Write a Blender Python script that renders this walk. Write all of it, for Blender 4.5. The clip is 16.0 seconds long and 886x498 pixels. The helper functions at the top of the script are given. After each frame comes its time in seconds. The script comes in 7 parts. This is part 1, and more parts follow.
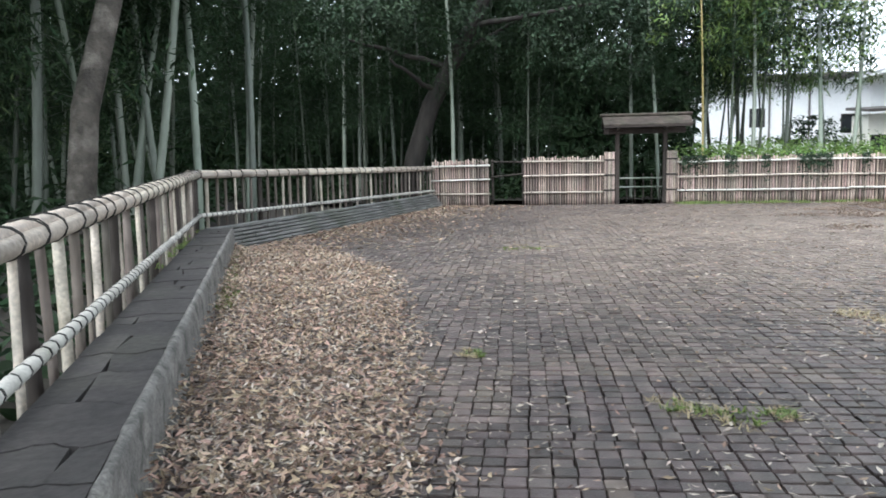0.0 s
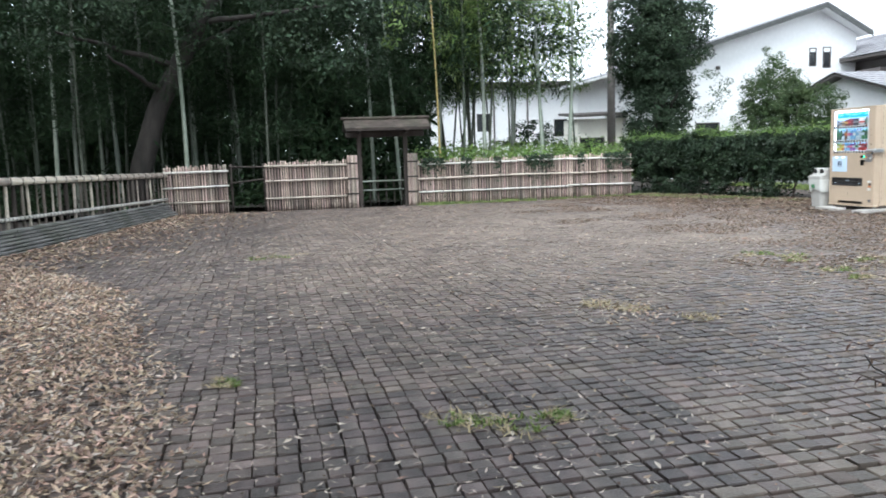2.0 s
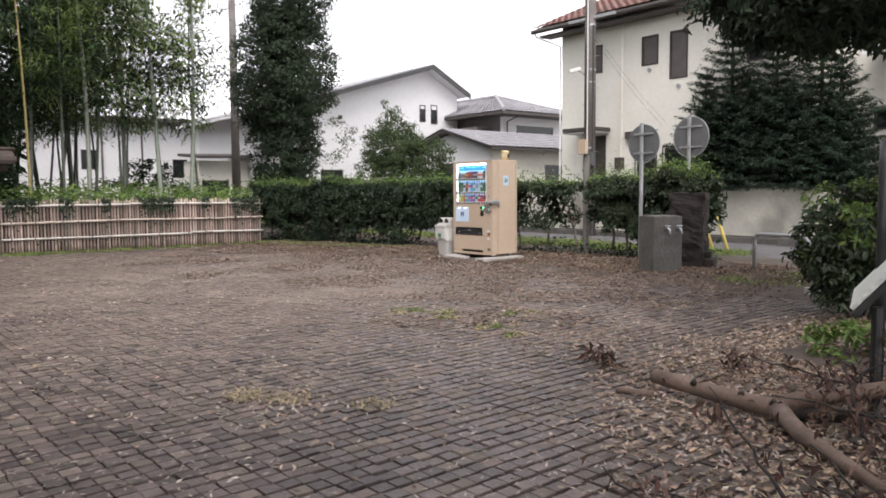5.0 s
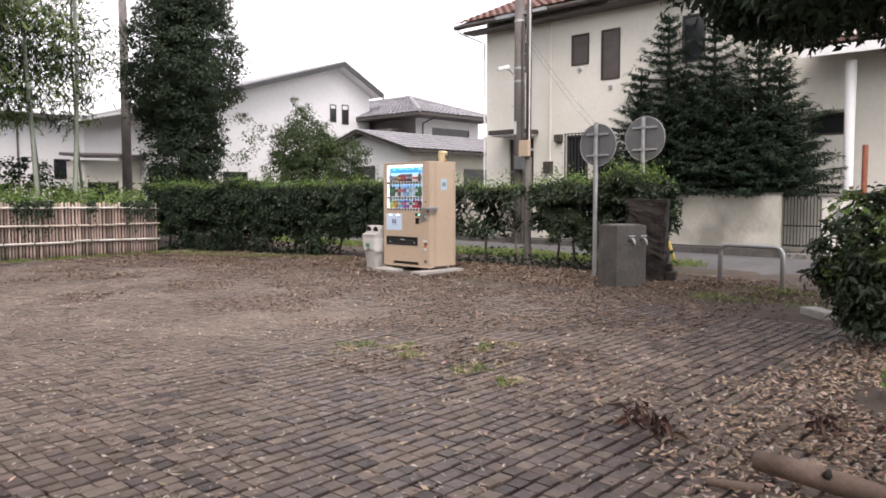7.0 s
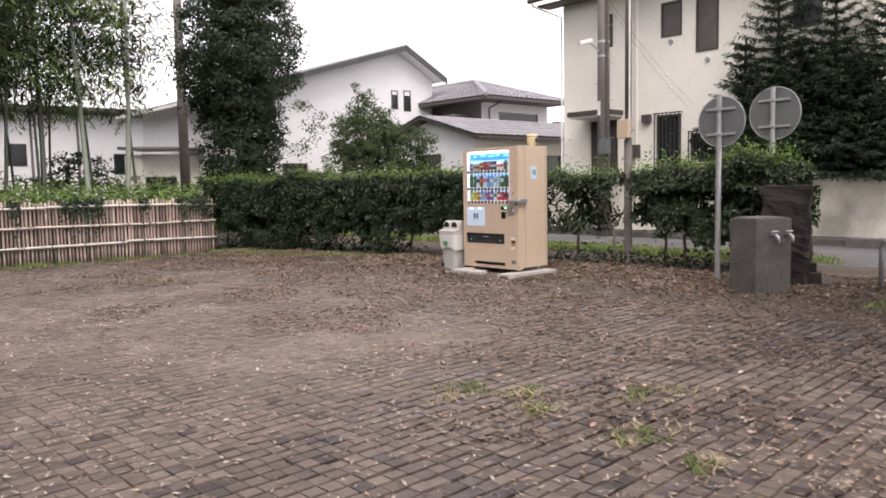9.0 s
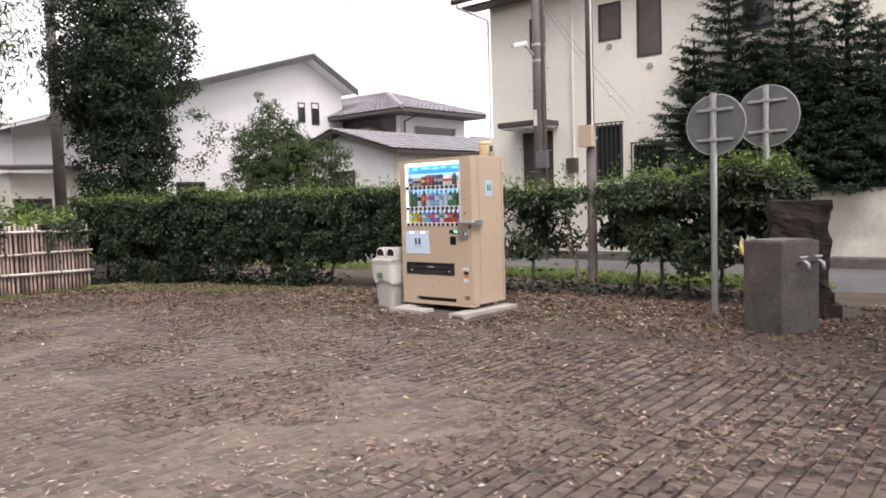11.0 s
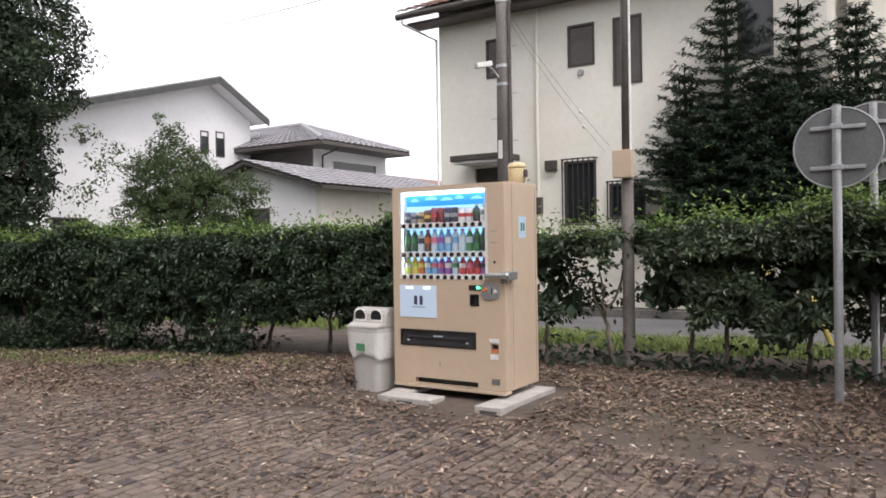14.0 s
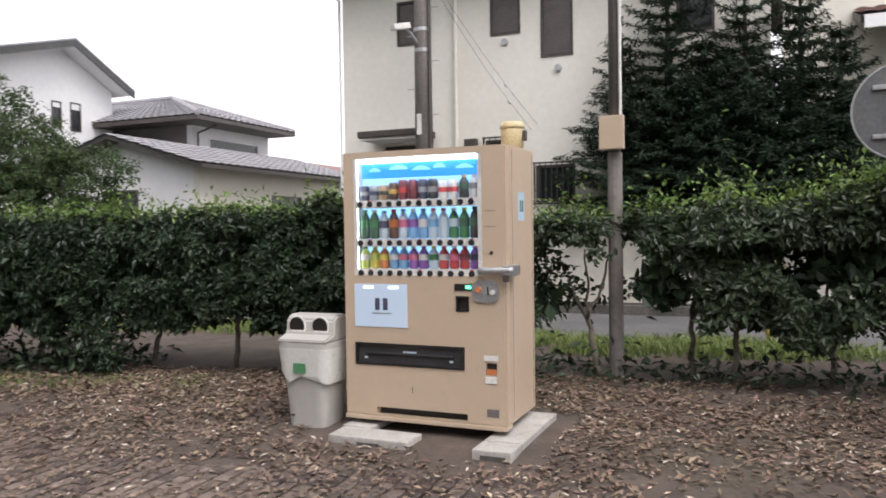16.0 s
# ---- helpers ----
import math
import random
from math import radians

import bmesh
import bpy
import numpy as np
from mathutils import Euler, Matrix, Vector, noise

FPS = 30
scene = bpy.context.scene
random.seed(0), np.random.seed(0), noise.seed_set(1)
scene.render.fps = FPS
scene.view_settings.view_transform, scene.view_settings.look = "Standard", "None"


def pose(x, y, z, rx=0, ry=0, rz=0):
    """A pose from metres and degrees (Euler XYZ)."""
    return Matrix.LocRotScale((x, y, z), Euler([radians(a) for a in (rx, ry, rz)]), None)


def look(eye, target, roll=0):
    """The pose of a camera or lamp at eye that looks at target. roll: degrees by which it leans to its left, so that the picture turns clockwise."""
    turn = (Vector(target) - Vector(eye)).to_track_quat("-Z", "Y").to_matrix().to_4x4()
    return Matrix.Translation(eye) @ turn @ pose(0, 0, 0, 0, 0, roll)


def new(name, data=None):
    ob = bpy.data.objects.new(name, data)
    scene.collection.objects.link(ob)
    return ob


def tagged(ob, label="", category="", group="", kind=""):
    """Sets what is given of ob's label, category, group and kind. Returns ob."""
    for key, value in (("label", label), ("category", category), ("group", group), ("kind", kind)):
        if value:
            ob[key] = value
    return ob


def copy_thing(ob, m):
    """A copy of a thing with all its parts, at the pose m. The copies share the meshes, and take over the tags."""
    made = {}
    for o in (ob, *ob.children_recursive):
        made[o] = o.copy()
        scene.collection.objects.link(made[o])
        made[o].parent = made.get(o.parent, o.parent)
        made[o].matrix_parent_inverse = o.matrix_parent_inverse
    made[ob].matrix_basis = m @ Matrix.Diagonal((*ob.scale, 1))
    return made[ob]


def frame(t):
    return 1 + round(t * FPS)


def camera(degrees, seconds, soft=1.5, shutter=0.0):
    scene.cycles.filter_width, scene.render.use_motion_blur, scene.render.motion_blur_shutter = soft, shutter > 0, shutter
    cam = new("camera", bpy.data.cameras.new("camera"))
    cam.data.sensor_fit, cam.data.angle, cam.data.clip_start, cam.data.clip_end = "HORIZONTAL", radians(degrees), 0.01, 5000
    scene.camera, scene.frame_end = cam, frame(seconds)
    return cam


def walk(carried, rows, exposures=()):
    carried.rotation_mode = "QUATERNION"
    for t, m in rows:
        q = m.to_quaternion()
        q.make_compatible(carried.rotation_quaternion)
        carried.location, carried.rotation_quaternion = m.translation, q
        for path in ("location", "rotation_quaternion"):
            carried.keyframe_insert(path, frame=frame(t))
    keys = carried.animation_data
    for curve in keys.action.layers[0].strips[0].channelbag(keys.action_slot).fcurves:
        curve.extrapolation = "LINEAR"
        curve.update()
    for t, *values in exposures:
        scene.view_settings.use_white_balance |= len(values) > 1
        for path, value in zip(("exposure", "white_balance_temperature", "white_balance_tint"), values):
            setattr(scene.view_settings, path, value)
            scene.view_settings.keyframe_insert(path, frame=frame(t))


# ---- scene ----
cam = camera(60.3, 16.0, soft=1.7, shutter=0.25)
PATH = [
    (0, (3.325, -1.498, 1.289), (1.361, -1.798, 1.054), -1.2),
    (0.5, (3.282, -1.467, 1.28), (1.306, -1.662, 1.045), -1.1),
    (1, (3.216, -1.507, 1.283), (1.23, -1.577, 1.057), -0.9),
    (1.5, (3.022, -1.564, 1.273), (1.04, -1.407, 1.056), -1.5),
    (2, (2.902, -1.586, 1.272), (0.95, -1.223, 1.031), -1.9),
    (2.5, (2.665, -1.473, 1.292), (0.743, -0.962, 1.08), -1.7),
    (3, (2.475, -1.407, 1.293), (0.632, -0.656, 1.097), -1.2),
    (3.5, (2.234, -1.442, 1.315), (0.492, -0.469, 1.172), -1.2),
    (4, (2.063, -1.433, 1.3), (0.406, -0.324, 1.141), -1.1),
    (4.5, (1.849, -1.303, 1.312), (0.238, -0.13, 1.149), -1.3),
    (5, (1.616, -1.213, 1.315), (0.055, 0.028, 1.167), -0.4),
    (7.5, (-0.403, -0.362, 1.326), (-1.781, 1.081, 1.187), -0.2),
    (8, (-0.757, -0.155, 1.311), (-2.161, 1.261, 1.156), 0.6),
    (8.5, (-1.156, 0.077, 1.319), (-2.576, 1.476, 1.162), -0.9),
    (9, (-1.559, 0.316, 1.368), (-3.049, 1.64, 1.202), -1.1),
    (9.5, (-2.049, 0.528, 1.376), (-3.538, 1.853, 1.208), -2.1),
    (10, (-2.527, 0.969, 1.383), (-3.917, 2.4, 1.232), -2.1),
    (12.5, (-4.805, 1.933, 1.385), (-6.067, 3.482, 1.291), -1.8),
    (13, (-5.247, 2.236, 1.4), (-6.438, 3.842, 1.351), -1.8),
    (13.5, (-5.692, 2.532, 1.397), (-6.796, 4.199, 1.355), -1.2),
    (14, (-6.125, 2.882, 1.403), (-7.209, 4.563, 1.388), -0.9),
    (14.5, (-6.548, 3.089, 1.399), (-7.542, 4.825, 1.411), -0.6),
    (15, (-6.917, 3.402, 1.4), (-7.847, 5.172, 1.362), -1.1),
    (15.5, (-7.305, 3.756, 1.364), (-8.239, 5.525, 1.338), 0.1),
    (16, (-7.668, 4.018, 1.382), (-8.453, 5.857, 1.333), -0.8),
]
EXPOSURES = [(0.0, 1.92, 5850, 4), (1.0, 1.98, 5850, 4), (2.0, 1.75, 5850, 4), (3.5, 1.32, 6300, 11), (5.0, 1.28, 6600, 15), (8.5, 1.32, 6800, 19), (12.5, 1.3, 6700, 18), (13.0, 1.2, 6650, 16), (14.0, 1.2, 6600, 15), (16.0, 1.2, 6550, 15)]
walk(cam, [(t, look(eye, target, roll)) for t, eye, target, roll in PATH],
     exposures=EXPOSURES)

# ---- world and light: a bright overcast sky ----
world = bpy.data.worlds.new("overcast_sky")
scene.world = world
world.use_nodes = True
wn, wl = world.node_tree.nodes, world.node_tree.links
sky = wn.new("ShaderNodeTexSky")
sky.sky_type, sky.sun_disc = "NISHITA", False
sky.sun_elevation, sky.sun_rotation = radians(58), radians(129)
sky.dust_density, sky.air_density = 1.0, 1.0
grey = wn.new("ShaderNodeHueSaturation")
grey.inputs["Saturation"].default_value = 0.12
wl.new(sky.outputs["Color"], grey.inputs["Color"])
wl.new(grey.outputs["Color"], wn["Background"].inputs["Color"])
wn["Background"].inputs["Strength"].default_value = 0.15
sun = new("sun", bpy.data.lights.new("sun", "SUN"))
sun.data.energy, sun.data.angle, sun.data.color = 1.1, radians(40), (1.0, 0.97, 0.93)
sun.matrix_basis = look((13.1, -10.6, 27), (0, 0, 0))

# ---- small helpers ----
rnd = random.Random(7)
V = Vector


def thing(name, at=(0, 0, 0), label="", category="", group="", kind="", turn=0):
    """An Empty at the base of a thing, which parents its parts."""
    ob = new(name)
    ob.empty_display_size = 0.1
    ob.matrix_basis = pose(at[0], at[1], at[2], 0, 0, turn)
    return tagged(ob, label, category, group, kind)


def root_of(ob):
    while ob.parent:
        ob = ob.parent
    return ob


def part(name, bm, material, parent=None, label="", local=False, smooth=False):
    """Links a bmesh as one mesh object. The bmesh is in world places unless local."""
    me = bpy.data.meshes.new(name)
    if parent is not None and not local:
        bm.transform(root_of(parent).matrix_basis.inverted())
    if smooth:
        for f in bm.faces:
            f.smooth = True
    bm.normal_update()
    bm.to_mesh(me)
    bm.free()
    me.materials.append(material)
    ob = new(name, me)
    ob.parent = parent
    if label:
        ob["label"] = label
    return ob


def solid(name, bm, material, label="", category="", group="", kind="", smooth=False):
    """A top-level thing of one mesh."""
    return tagged(part(name, bm, material, None, "", True, smooth), label, category, group, kind)


def box(bm, x0, y0, z0, x1, y1, z1, m=None, bevel=0.0):
    vs = [bm.verts.new((x, y, z)) for z in (z0, z1) for y in (y0, y1) for x in (x0, x1)]
    fs = [bm.faces.new([vs[i] for i in q]) for q in
          ((0, 2, 3, 1), (4, 5, 7, 6), (0, 1, 5, 4), (1, 3, 7, 5), (3, 2, 6, 7), (2, 0, 4, 6))]
    if bevel:
        es = list({e for f in fs for e in f.edges})
        r = bmesh.ops.bevel(bm, geom=es, offset=bevel, segments=2, affect="EDGES", profile=0.7)
        vs = list({v for f in r["faces"] for v in f.verts} | {v for v in vs if v.is_valid})
    if m is not None:
        for v in vs:
            v.co = m @ v.co
    return bm


def cube(x0, y0, z0, x1, y1, z1, m=None, bevel=0.0):
    return box(bmesh.new(), x0, y0, z0, x1, y1, z1, m, bevel)


def tube(bm, pts, radii, seg=8, caps=True):
    """A tapered tube along points."""
    pts = [V(p) for p in pts]
    if not hasattr(radii, "__len__"):
        radii = [radii] * len(pts)
    rings = []
    ref = None
    for i, p in enumerate(pts):
        d = (pts[min(i + 1, len(pts) - 1)] - pts[max(i - 1, 0)]).normalized()
        if ref is None:
            ref = V((1, 0, 0)) if abs(d.x) < 0.8 else V((0, 1, 0))
        a = (ref - d * ref.dot(d)).normalized()
        ref = a
        b = d.cross(a)
        rings.append([bm.verts.new(p + (a * math.cos(k * math.tau / seg) + b * math.sin(k * math.tau / seg)) * radii[i])
                      for k in range(seg)])
    for r, s in zip(rings, rings[1:]):
        for k in range(seg):
            bm.faces.new((r[k], r[(k + 1) % seg], s[(k + 1) % seg], s[k]))
    if caps:
        bm.faces.new(rings[0][::-1])
        bm.faces.new(rings[-1])
    return bm


def rod(p, q, r, r2=None, seg=8):
    return tube(bmesh.new(), [p, q], [r, r if r2 is None else r2], seg)


def pydata(name, verts, faces, material, parent=None, label=""):
    me = bpy.data.meshes.new(name)
    me.from_pydata(verts, [], faces)
    me.materials.append(material)
    ob = new(name, me)
    ob.parent = parent
    if label:
        ob["label"] = label
    return ob


def leaf_cloud(name, places, normals, material, size=(0.06, 0.03), parent=None, label="", seed=1, droop=0.3, fold=0.25):
    """Many small folded leaves, one island each. places and normals: arrays n x 3."""
    g = np.random.default_rng(seed)
    n = len(places)
    a = g.normal(size=(n, 3))
    nn = normals + g.normal(size=(n, 3)) * 0.55
    nn /= np.linalg.norm(nn, axis=1)[:, None] + 1e-9
    a -= nn * np.sum(a * nn, axis=1)[:, None]
    a[:, 2] -= droop
    a /= np.linalg.norm(a, axis=1)[:, None] + 1e-9
    b = np.cross(nn, a)
    s = g.uniform(0.6, 1.35, n)[:, None]
    ln, wd = size[0] * s, size[1] * s
    tip = places + a * ln
    mid = places + a * ln * 0.45
    l = mid + b * wd * 0.5 + nn * wd * fold
    r = mid - b * wd * 0.5 + nn * wd * fold
    verts = np.stack([places, r, tip, l], axis=1).reshape(-1, 3)
    idx = np.arange(n)[:, None] * 4
    faces = np.concatenate([idx + [0, 1, 2], idx + [0, 2, 3]], axis=0)
    return tagged(pydata(name, verts.tolist(), faces.tolist(), material, parent, label), kind="stuff")


def holed_wall(bm, m, width, z0, z1, thick, holes):
    """A wall in the local x-z plane of m, its front at y=0, with rectangular holes (x0, z0, x1, z1) right through."""
    xs = sorted({0.0, width, *[h[0] for h in holes], *[h[2] for h in holes]})
    zs = sorted({z0, z1, *[h[1] for h in holes], *[h[3] for h in holes]})

    def void(i, j):
        if i < 0 or j < 0 or i >= len(xs) - 1 or j >= len(zs) - 1:
            return True
        cx, cz = (xs[i] + xs[i + 1]) / 2, (zs[j] + zs[j + 1]) / 2
        return any(h[0] < cx < h[2] and h[1] < cz < h[3] for h in holes)

    def quad(*ps):
        bm.faces.new([bm.verts.new(m @ V(p)) for p in ps])
    for i in range(len(xs) - 1):
        for j in range(len(zs) - 1):
            if void(i, j):
                continue
            a, b, c, d = xs[i], xs[i + 1], zs[j], zs[j + 1]
            quad((a, 0, c), (b, 0, c), (b, 0, d), (a, 0, d))
            quad((b, thick, c), (a, thick, c), (a, thick, d), (b, thick, d))
            if void(i - 1, j):
                quad((a, thick, c), (a, 0, c), (a, 0, d), (a, thick, d))
            if void(i + 1, j):
                quad((b, 0, c), (b, thick, c), (b, thick, d), (b, 0, d))
            if void(i, j - 1):
                quad((a, thick, c), (b, thick, c), (b, 0, c), (a, 0, c))
            if void(i, j + 1):
                quad((a, 0, d), (b, 0, d), (b, thick, d), (a, thick, d))
    bmesh.ops.remove_doubles(bm, verts=bm.verts, dist=1e-5)
    return bm


# ---- materials ----
def surf(name, c1, c2, scale=3.0, rough=0.8, bump=0.15, bscale=60.0, metal=0.0, vary=0.0, island=False, fine=0.25,
         stretch=(1, 1, 1), c3=None, c3scale=0.6, c3amount=0.5, bdist=0.01, spec=0.5, transl=0.0):
    """A surface of two colours mixed by coarse noise, darkened by fine noise, with relief; vary: lightness from piece to piece;
    c3: a third colour in large soft patches."""
    m = bpy.data.materials.new(name)
    m.use_nodes = True
    n, l = m.node_tree.nodes, m.node_tree.links
    bs = n["Principled BSDF"]
    co = n.new("ShaderNodeTexCoord")
    mp = n.new("ShaderNodeMapping")
    mp.inputs["Scale"].default_value = stretch
    l.new(co.outputs["Object"], mp.inputs["Vector"])

    def noise_at(sc, detail=4.0, raw=False):
        t = n.new("ShaderNodeTexNoise")
        t.inputs["Scale"].default_value, t.inputs["Detail"].default_value = sc, detail
        l.new(mp.outputs["Vector"], t.inputs["Vector"])
        return t.outputs["Fac"]

    def ramp(src, lo, hi):
        r = n.new("ShaderNodeMapRange")
        r.inputs["From Min"].default_value, r.inputs["From Max"].default_value = lo, hi
        l.new(src, r.inputs["Value"])
        return r.outputs["Result"]

    def mix(fac, a, b, mode="MIX"):
        x = n.new("ShaderNodeMix")
        x.data_type, x.blend_type = "RGBA", mode
        if hasattr(fac, "links"):
            l.new(fac, x.inputs[0])
        else:
            x.inputs[0].default_value = fac
        for s, v in ((6, a), (7, b)):
            if hasattr(v, "links"):
                l.new(v, x.inputs[s])
            else:
                x.inputs[s].default_value = (*v, 1)
        return x.outputs[2]
    col = mix(ramp(noise_at(scale), 0.3, 0.7), c1, c2)
    if c3:
        f = ramp(noise_at(c3scale, 6.0), 0.5, 0.68)
        k = n.new("ShaderNodeMath")
        k.operation = "MULTIPLY"
        k.inputs[1].default_value = c3amount
        l.new(f, k.inputs[0])
        col = mix(k.outputs[0], col, c3)
    if fine:
        g = ramp(noise_at(scale * 11, 5.0), 0.25, 0.75)
        k = mix(g, (1 - fine, 1 - fine, 1 - fine), (1 + fine * 0.4, 1 + fine * 0.4, 1 + fine * 0.4))
        col = mix(1.0, col, k, "MULTIPLY")
    if vary:
        if island:
            src = n.new("ShaderNodeNewGeometry").outputs["Random Per Island"]
        else:
            src = n.new("ShaderNodeObjectInfo").outputs["Random"]
        hs = n.new("ShaderNodeHueSaturation")
        vr = n.new("ShaderNodeMapRange")
        vr.inputs["To Min"].default_value, vr.inputs["To Max"].default_value = 1 - vary, 1 + vary
        l.new(src, vr.inputs["Value"])
        l.new(vr.outputs["Result"], hs.inputs["Value"])
        w = n.new("ShaderNodeTexWhiteNoise")
        w.noise_dimensions = "1D"
        l.new(src, w.inputs["W"])
        hr = n.new("ShaderNodeMapRange")
        hr.inputs["To Min"].default_value, hr.inputs["To Max"].default_value = 0.5 - vary * 0.05, 0.5 + vary * 0.05
        l.new(w.outputs["Value"], hr.inputs["Value"])
        l.new(hr.outputs["Result"], hs.inputs["Hue"])
        l.new(col, hs.inputs["Color"])
        col = hs.outputs["Color"]
    l.new(col, bs.inputs["Base Color"])
    bs.inputs["Metallic"].default_value = metal
    bs.inputs["Specular IOR Level"].default_value = spec
    rr = n.new("ShaderNodeMapRange")
    rr.inputs["To Min"].default_value, rr.inputs["To Max"].default_value = max(rough - 0.12, 0.03), min(rough + 0.1, 1)
    l.new(noise_at(scale * 5), rr.inputs["Value"])
    l.new(rr.outputs["Result"], bs.inputs["Roughness"])
    if bump:
        b = n.new("ShaderNodeBump")
        b.inputs["Strength"].default_value, b.inputs["Distance"].default_value = bump, bdist
        l.new(noise_at(bscale, 6.0), b.inputs["Height"])
        l.new(b.outputs["Normal"], bs.inputs["Normal"])
    if transl:
        t = n.new("ShaderNodeBsdfTranslucent")
        l.new(col, t.inputs["Color"])
        x = n.new("ShaderNodeMixShader")
        x.inputs[0].default_value = transl
        l.new(bs.outputs[0], x.inputs[1])
        l.new(t.outputs[0], x.inputs[2])
        l.new(x.outputs[0], n["Material Output"].inputs["Surface"])
    return m


def glow(name, color, strength):
    m = bpy.data.materials.new(name)
    m.use_nodes = True
    bs = m.node_tree.nodes["Principled BSDF"]
    bs.inputs["Base Color"].default_value = (*color, 1)
    bs.inputs["Emission Color"].default_value = (*color, 1)
    bs.inputs["Emission Strength"].default_value = strength
    return m


def glass(name, tint=(1, 1, 1), rough=0.02):
    m = bpy.data.materials.new(name)
    m.use_nodes = True
    bs = m.node_tree.nodes["Principled BSDF"]
    bs.inputs["Base Color"].default_value = (*tint, 1)
    bs.inputs["Transmission Weight"].default_value = 1.0
    bs.inputs["Roughness"].default_value = rough
    bs.inputs["IOR"].default_value = 1.45
    return m


SOIL = surf("dark_soil", (0.028, 0.022, 0.018), (0.055, 0.043, 0.034), 2.0, 0.95, 0.5, 40, c3=(0.085, 0.07, 0.05), c3scale=0.35)
# Litter colour below its true tone: the grove's shade is painted in.
FOREST = surf("shaded_forest_litter", (0.016, 0.014, 0.011), (0.040, 0.032, 0.023), 5.0, 0.95, 0.6, 30)
LITTER = surf("earth_with_litter", (0.062, 0.047, 0.039), (0.115, 0.088, 0.072), 3.0, 0.95, 0.6, 45, c3=(0.085, 0.08, 0.05), c3scale=0.7, c3amount=0.35)
SETT = surf("granite_sett", (0.066, 0.051, 0.047), (0.128, 0.099, 0.090), 1.1, 0.40, 0.55, 90, vary=0.40, island=True, fine=0.3,
            c3=(0.215, 0.165, 0.132), c3scale=0.25, c3amount=0.6)
SETT1 = surf("granite_sett_single", (0.066, 0.051, 0.047), (0.128, 0.099, 0.090), 1.1, 0.40, 0.55, 90, vary=0.40, fine=0.3,
             c3=(0.215, 0.165, 0.132), c3scale=0.25, c3amount=0.6)
# Dust tone, also lightened for the open sky over the plaza's middle.
SETT_DUSTY_LIT = surf("dusty_lit_granite_sett", (0.125, 0.096, 0.080), (0.200, 0.158, 0.130), 1.1, 0.60, 0.45, 90, vary=0.25, island=True, fine=0.3,
                  c3=(0.115, 0.088, 0.076), c3scale=0.5, c3amount=0.5)
ASPHALT = surf("asphalt", (0.085, 0.083, 0.085), (0.13, 0.128, 0.13), 1.0, 0.85, 0.4, 160, c3=(0.18, 0.175, 0.17), c3scale=0.3)
SLATE = surf("dark_slate", (0.042, 0.037, 0.036), (0.078, 0.069, 0.066), 2.5, 0.75, 0.5, 25, vary=0.2, fine=0.4, c3=(0.085, 0.08, 0.066), c3scale=2.0)
CONCRETE = surf("weathered_concrete", (0.14, 0.132, 0.122), (0.29, 0.272, 0.25), 7.0, 0.9, 0.9, 30, fine=0.55, c3=(0.06, 0.058, 0.05), c3scale=9.0, c3amount=0.85)
BAMBOO_GREY = surf("grey_brown_bamboo", (0.09, 0.073, 0.06), (0.26, 0.212, 0.178), 4.0, 0.7, 0.2, 60, vary=0.4, stretch=(1, 1, 0.25), c3=(0.10, 0.09, 0.075), c3scale=2.0, c3amount=0.7)
# Darker copy of the living culm colour, with grove shade put into it.
CULM_SHADED = surf("shaded_bamboo_culm", (0.05, 0.06, 0.04), (0.11, 0.125, 0.09), 1.5, 0.6, 0.1, 30, vary=0.4, stretch=(1, 1, 0.3))
BARK_FLAKE = surf("flaking_bark", (0.040, 0.034, 0.028), (0.10, 0.085, 0.07), 6.0, 0.9, 0.8, 25, bdist=0.03, c3=(0.27, 0.24, 0.205), c3scale=2.2, c3amount=0.8)
DARKCONC = surf("dark_stone_concrete", (0.085, 0.078, 0.072), (0.14, 0.13, 0.12), 3.0, 0.9, 0.45, 60, fine=0.4, c3=(0.055, 0.055, 0.048), c3scale=2.2, c3amount=0.8)
BAMBOO_DRY = surf("weathered_bamboo", (0.29, 0.205, 0.172), (0.50, 0.388, 0.335), 4.0, 0.65, 0.2, 60, vary=0.45, stretch=(1, 1, 0.25),
                  c3=(0.16, 0.15, 0.12), c3scale=2.0, c3amount=0.7)
BAMBOO_PALE = surf("pale_split_bamboo", (0.50, 0.42, 0.34), (0.64, 0.57, 0.49), 4.0, 0.6, 0.2, 50, vary=0.25, fine=0.4, c3=(0.19, 0.155, 0.12), c3scale=4.0, c3amount=0.75)
BAMBOO_WHITE = surf("bleached_bamboo", (0.52, 0.49, 0.44), (0.70, 0.67, 0.62), 5.0, 0.6, 0.2, 50, vary=0.12, c3=(0.27, 0.26, 0.2), c3scale=3)
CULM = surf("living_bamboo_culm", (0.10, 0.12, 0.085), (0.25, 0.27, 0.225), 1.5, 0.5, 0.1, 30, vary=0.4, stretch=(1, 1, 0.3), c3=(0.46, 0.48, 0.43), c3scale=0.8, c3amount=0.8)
CULM_YELLOW = surf("yellow_bamboo_culm", (0.30, 0.23, 0.07), (0.42, 0.33, 0.13), 2.0, 0.5, 0.1, 30)
LASH = surf("black_lashing", (0.015, 0.014, 0.013), (0.03, 0.028, 0.025), 20, 0.9, 0.3, 200)
BARK = surf("grey_brown_bark", (0.09, 0.075, 0.06), (0.20, 0.17, 0.145), 6.0, 0.9, 0.8, 25, stretch=(1, 1, 0.3), bdist=0.03)
